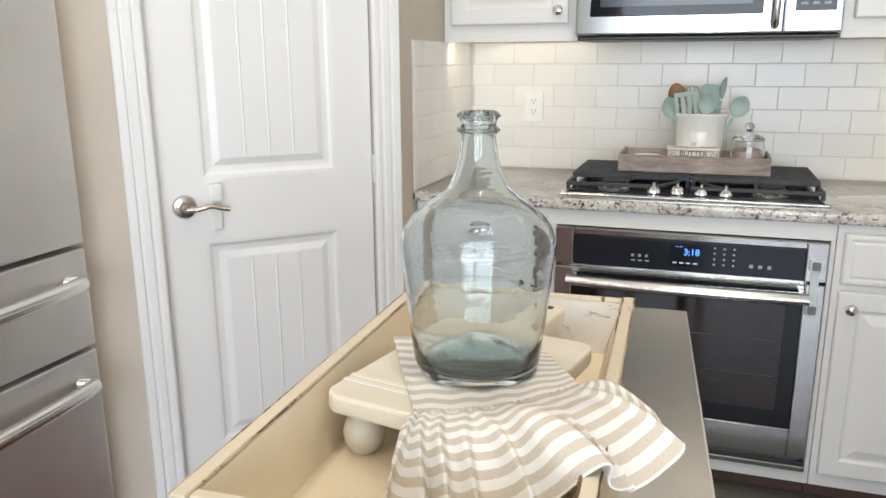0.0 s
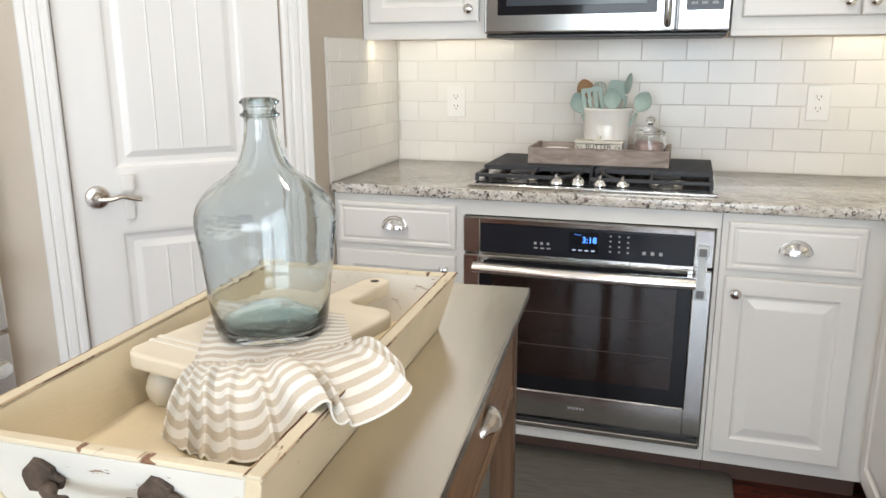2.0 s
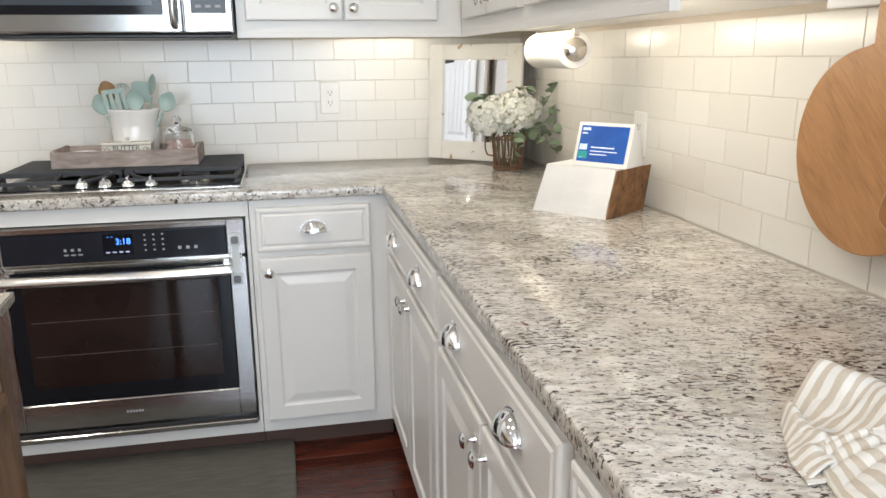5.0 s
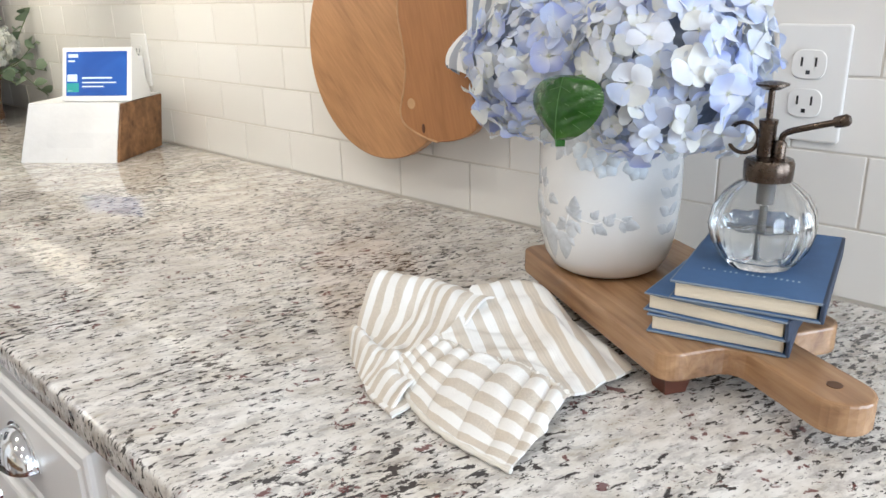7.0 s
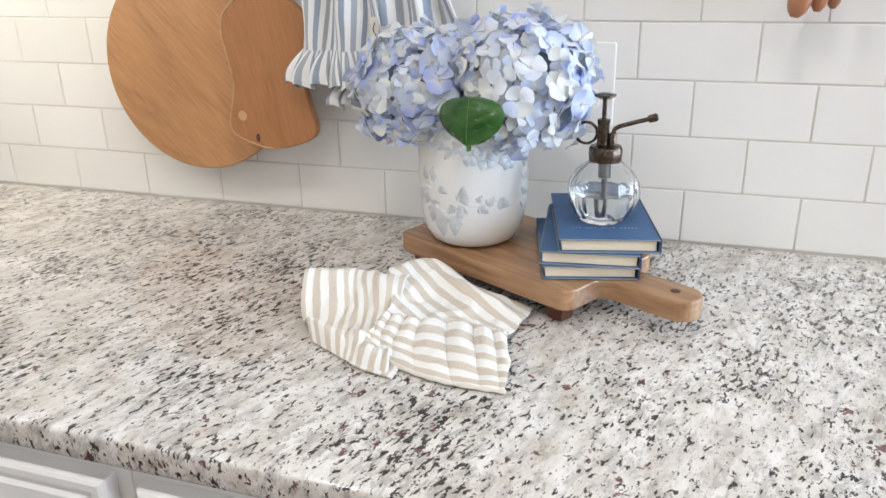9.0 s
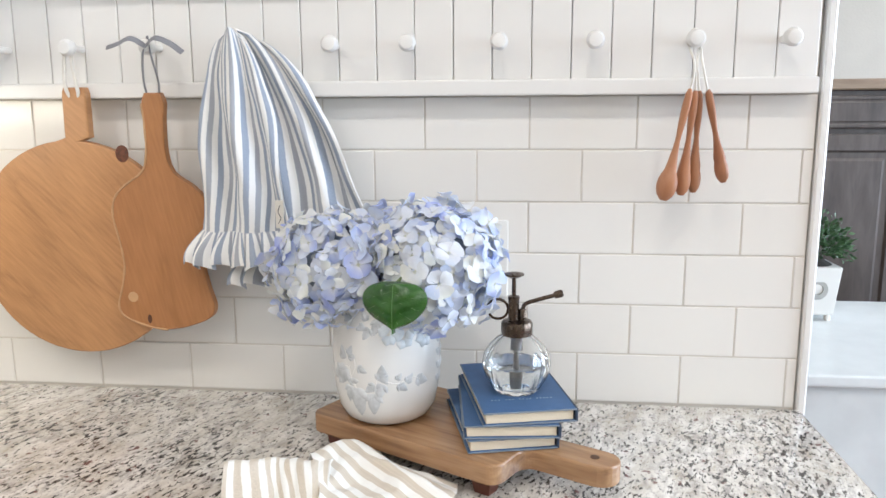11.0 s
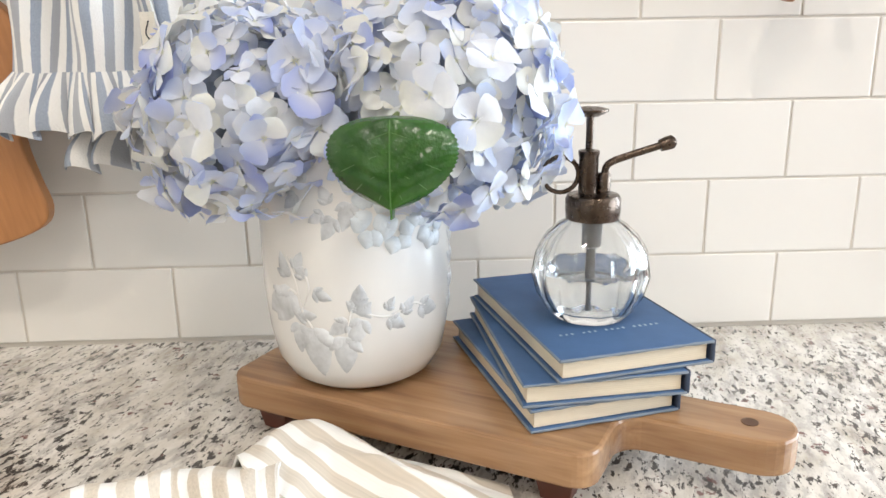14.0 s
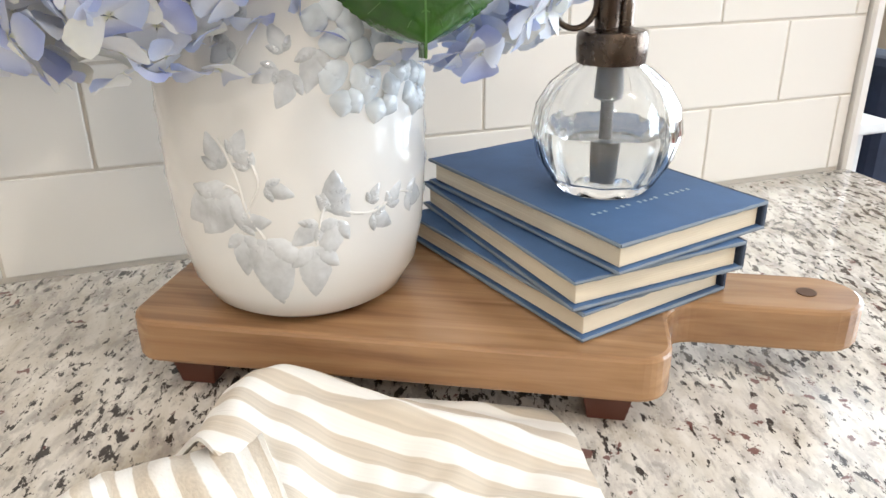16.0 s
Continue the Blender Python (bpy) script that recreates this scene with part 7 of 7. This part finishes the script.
# ---- the next room, seen past the wall's end ----


def sideboard():
    s = thing("white_sideboard", "pale painted low sideboard in the next room", "sideboard", pose(2.165, -0.40, 0))
    part("body", block(0.03, 0.70, -0.50, -0.02, 0.0, 0.722, 0.003), simple("pale_sideboard_paint", (0.70, 0.72, 0.71), 0.5), s)
    part("top", rounded(block(0.0, 0.73, -0.72, 0.0, 0.7225, 0.752, 0), 0.008, 3), simple("pale_sideboard_top", (0.76, 0.78, 0.77), 0.35), s)
    part("leg", block(0.62, 0.67, -0.70, -0.65, 0, 0.722, 0.003), simple("pale_sideboard_leg", (0.70, 0.72, 0.71), 0.5), s)
    part("leg", block(0.04, 0.09, -0.70, -0.65, 0, 0.722, 0.003), simple("pale_sideboard_leg", (0.70, 0.72, 0.71), 0.5), s)


sideboard()


def planter():
    p = thing("planter", "white square footed planter with small green bush", "plant", pose(2.690, -0.762, 0.7525))
    pot = part("pot", hexa([(-0.052, -0.052, 0.018), (0.052, -0.052, 0.018), (0.052, 0.052, 0.018), (-0.052, 0.052, 0.018)], [(-0.064, -0.064, 0.16), (0.064, -0.064, 0.16), (0.064, 0.064, 0.16), (-0.064, 0.064, 0.16)], 0.004), CERAMIC, p)
    part("medallion", moved(lathe([(0.014, 0), (0.030, 0.0), (0.028, 0.003), (0.016, 0.003), (0.014, 0)], 24), pose(-0.0592, 0, 0.095, 0, -90 + 5)), simple("grey_medallion", (0.42, 0.41, 0.38), 0.6), pot, "", True)
    for x in (-0.04, 0.04):
        for y in (-0.04, 0.04):
            part("foot", moved(lathe([(0, 0), (0.008, 0), (0.010, 0.009), (0.007, 0.018), (0, 0.018)], 12), pose(x, y, 0)), CERAMIC, pot, "", True)
    random.seed(31)
    bm = bmesh.new()
    for k in range(900):
        d = Vector((random.gauss(0, 1), random.gauss(0, 1), abs(random.gauss(0, 1)) - 0.25)).normalized()
        c = Vector((0, 0, 0.205)) + Vector((d.x * 0.095, d.y * 0.095, d.z * 0.100)) * random.uniform(0.45, 1.08)
        m = Matrix.Translation(c) @ d.to_track_quat("Y", "Z").to_matrix().to_4x4() @ Matrix.Rotation(random.random() * 6, 4, "Y") @ Matrix.Rotation(random.uniform(-0.7, 0.7), 4, "X")
        l, w = random.uniform(0.014, 0.024), random.uniform(0.004, 0.007)
        q = [bm.verts.new(m @ Vector(v)) for v in ((0, 0, 0), (w, l * 0.5, 0.002), (0, l, 0), (-w, l * 0.5, 0.002))]
        bm.faces.new(q)
    part("foliage", bm, leaf_material("boxwood_leaf", (0.03, 0.075, 0.03), (0.10, 0.19, 0.08)), p, "small dense green leaves")
    part("soil", moved(lathe([(0, 0), (0.055, 0), (0, 0.03)], 12), pose(0, 0, 0.1605)), simple("dark_soil", (0.03, 0.025, 0.02), 0.9), p)


planter()


def hutch():
    h = thing("dark_hutch", "dark grey-brown wooden hutch with panelled doors", "hutch", pose(3.42, -0.35, 0, 0, 0, -90))
    dw = wood("dark_hutch_wood", (0.055, 0.043, 0.038), (0.115, 0.092, 0.08), "z", 0.5, 5, 6)
    part("body", block(0, 2.0, 0.0, 0.45, 0.02, 1.42, 0.004), dw, h)
    part("shelf_top", block(-0.03, 2.03, -0.03, 0.47, 1.4205, 1.46, 0.005), wood("hutch_top_wood", (0.20, 0.14, 0.09), (0.30, 0.22, 0.15), "x", 0.5), h)
    for k in range(4):
        d = part("hutch_door", moved(framed(0.48, 0.86, 0.02, [(0, -0.004), (0.004, 0), (0.06, 0), (0.068, -0.010), (0.09, -0.010), (0.10, -0.004)]), pose(0.012 + k * 0.5, -0.021, 0.40)), dw, h)
        part("hutch_drawer", moved(framed(0.48, 0.12, 0.02, DRAWER), pose(0.012 + k * 0.5, -0.021, 1.28)), dw, h)
    part("plinth", block(0.02, 1.98, -0.018, 0.0, 0.03, 0.36, 0.003), dw, h)


hutch()


def armchair():
    a = thing("navy_armchair", "dark navy upholstered armchair in the next room", "armchair", pose(2.75, -1.80, 0))
    navy = simple("navy_velvet", (0.012, 0.020, 0.045), 0.8, var=0.3, scale=12)
    part("seat", rounded(block(-0.36, 0.36, -0.33, 0.36, 0.12, 0.44, 0), 0.03, 3), navy, a)
    part("backrest", rounded(block(-0.42, 0.42, 0.365, 0.52, 0.12, 0.84, 0), 0.04, 3), navy, a)
    for s in (-1, 1):
        part("armrest", rounded(block(min(s * 0.365, s * 0.47), max(s * 0.365, s * 0.47), -0.36, 0.36, 0.12, 0.62, 0), 0.03, 3), navy, a)
    for x in (-0.33, 0.33):
        for y in (-0.28, 0.42):
            part("leg", moved(lathe([(0, 0), (0.016, 0), (0.024, 0.12), (0, 0.12)], 12), pose(x, y, 0)), LEGWOOD, a)


armchair()

# ---- floor planks, wall tiles ----


def planks():
    random.seed(4)
    w, n = 0.125, 0
    meshes = {}
    rest = bmesh.new()
    y = YF
    while y < YB - 0.02:
        x = XL - random.random() * 1.2
        while x < XD:
            ln = random.choice((0.9, 1.2, 1.5))
            a, b = max(x, XL), min(x + ln, XD)
            if b - a > 0.03:
                near = -0.6 < (a + b) / 2 < 2.2 and 0.2 < y < 2.3
                if near:
                    key = round(b - a, 3)
                    if key not in meshes:
                        me = bpy.data.meshes.new("plank")
                        bm = block(0, key - 0.002, 0, w - 0.002, -0.0115, 0, 0.0015)
                        bm.to_mesh(me)
                        bm.free()
                        me.materials.append(FLOORWOOD)
                        meshes[key] = me
                    ob = new("plank", meshes[key])
                    ob.location = (a, y, 0)
                    ob.parent = floor
                else:
                    cuboid(rest, a, b - 0.002, y, y + w - 0.002, -0.0115, 0)
            x += ln
        y += w
    far = part("planks", rest, FLOORWOOD, floor)
    tagged(far, "dark cherry floor planks", "", "", "stuff")


TW, TH = 0.1546, 0.0775


def tiles(wall, place, length, phase, rows=6):
    """Rows of subway tiles; place(a, z) gives the pose of a tile whose face looks along local -y."""
    meshes = {}
    for r in range(rows):
        a = -TW + (phase if r % 2 == 0 else phase + TW / 2) % TW
        while a < length - 0.004:
            lo, hi = max(a, 0), min(a + TW, length)
            if hi - lo > 0.012:
                key = round(hi - lo - 0.0022, 4)
                if key not in meshes:
                    me = bpy.data.meshes.new("tile")
                    bm = block(0, key, -0.008, -0.0005, 0, TH - 0.0022, 0.0013, 2)
                    bm.to_mesh(me)
                    bm.free()
                    me.materials.append(TILE)
                    meshes[key] = me
                ob = new("tile", meshes[key])
                ob.parent = wall
                ob.matrix_world = place(lo + 0.0011, CT + r * TH + 0.0011)
            a += TW


part("grout", block(XS + 0.001, XR - 0.001, YB - 0.0065, YB - 0.001, CT - 0.03, CT + 6 * TH, 0), GROUT, wall_back)
part("grout", block(XR - 0.0065, XR - 0.001, YE + 0.002, YB - 0.007, CT - 0.03, CT + 6 * TH, 0), GROUT, wall_right)
part("grout", block(XS + 0.001, XS + 0.0065, 2.106, YB - 0.007, CT - 0.03, CT + 6 * TH, 0), GROUT, wall_side)
tiles(wall_back, lambda a, z: pose(XS + 0.009 + a, YB, z), XR - XS - 0.018, 0.085)
tiles(wall_right, lambda a, z: pose(XR, YB - 0.009 - a, z, 0, 0, -90), YB - 0.009 - YE - 0.002, (YB - 0.009 + 0.165) % TW)
tiles(wall_side, lambda a, z: pose(XS, 2.107 + a, z, 0, 0, 90), YB - 0.009 - 2.107, 0.02)
planks()
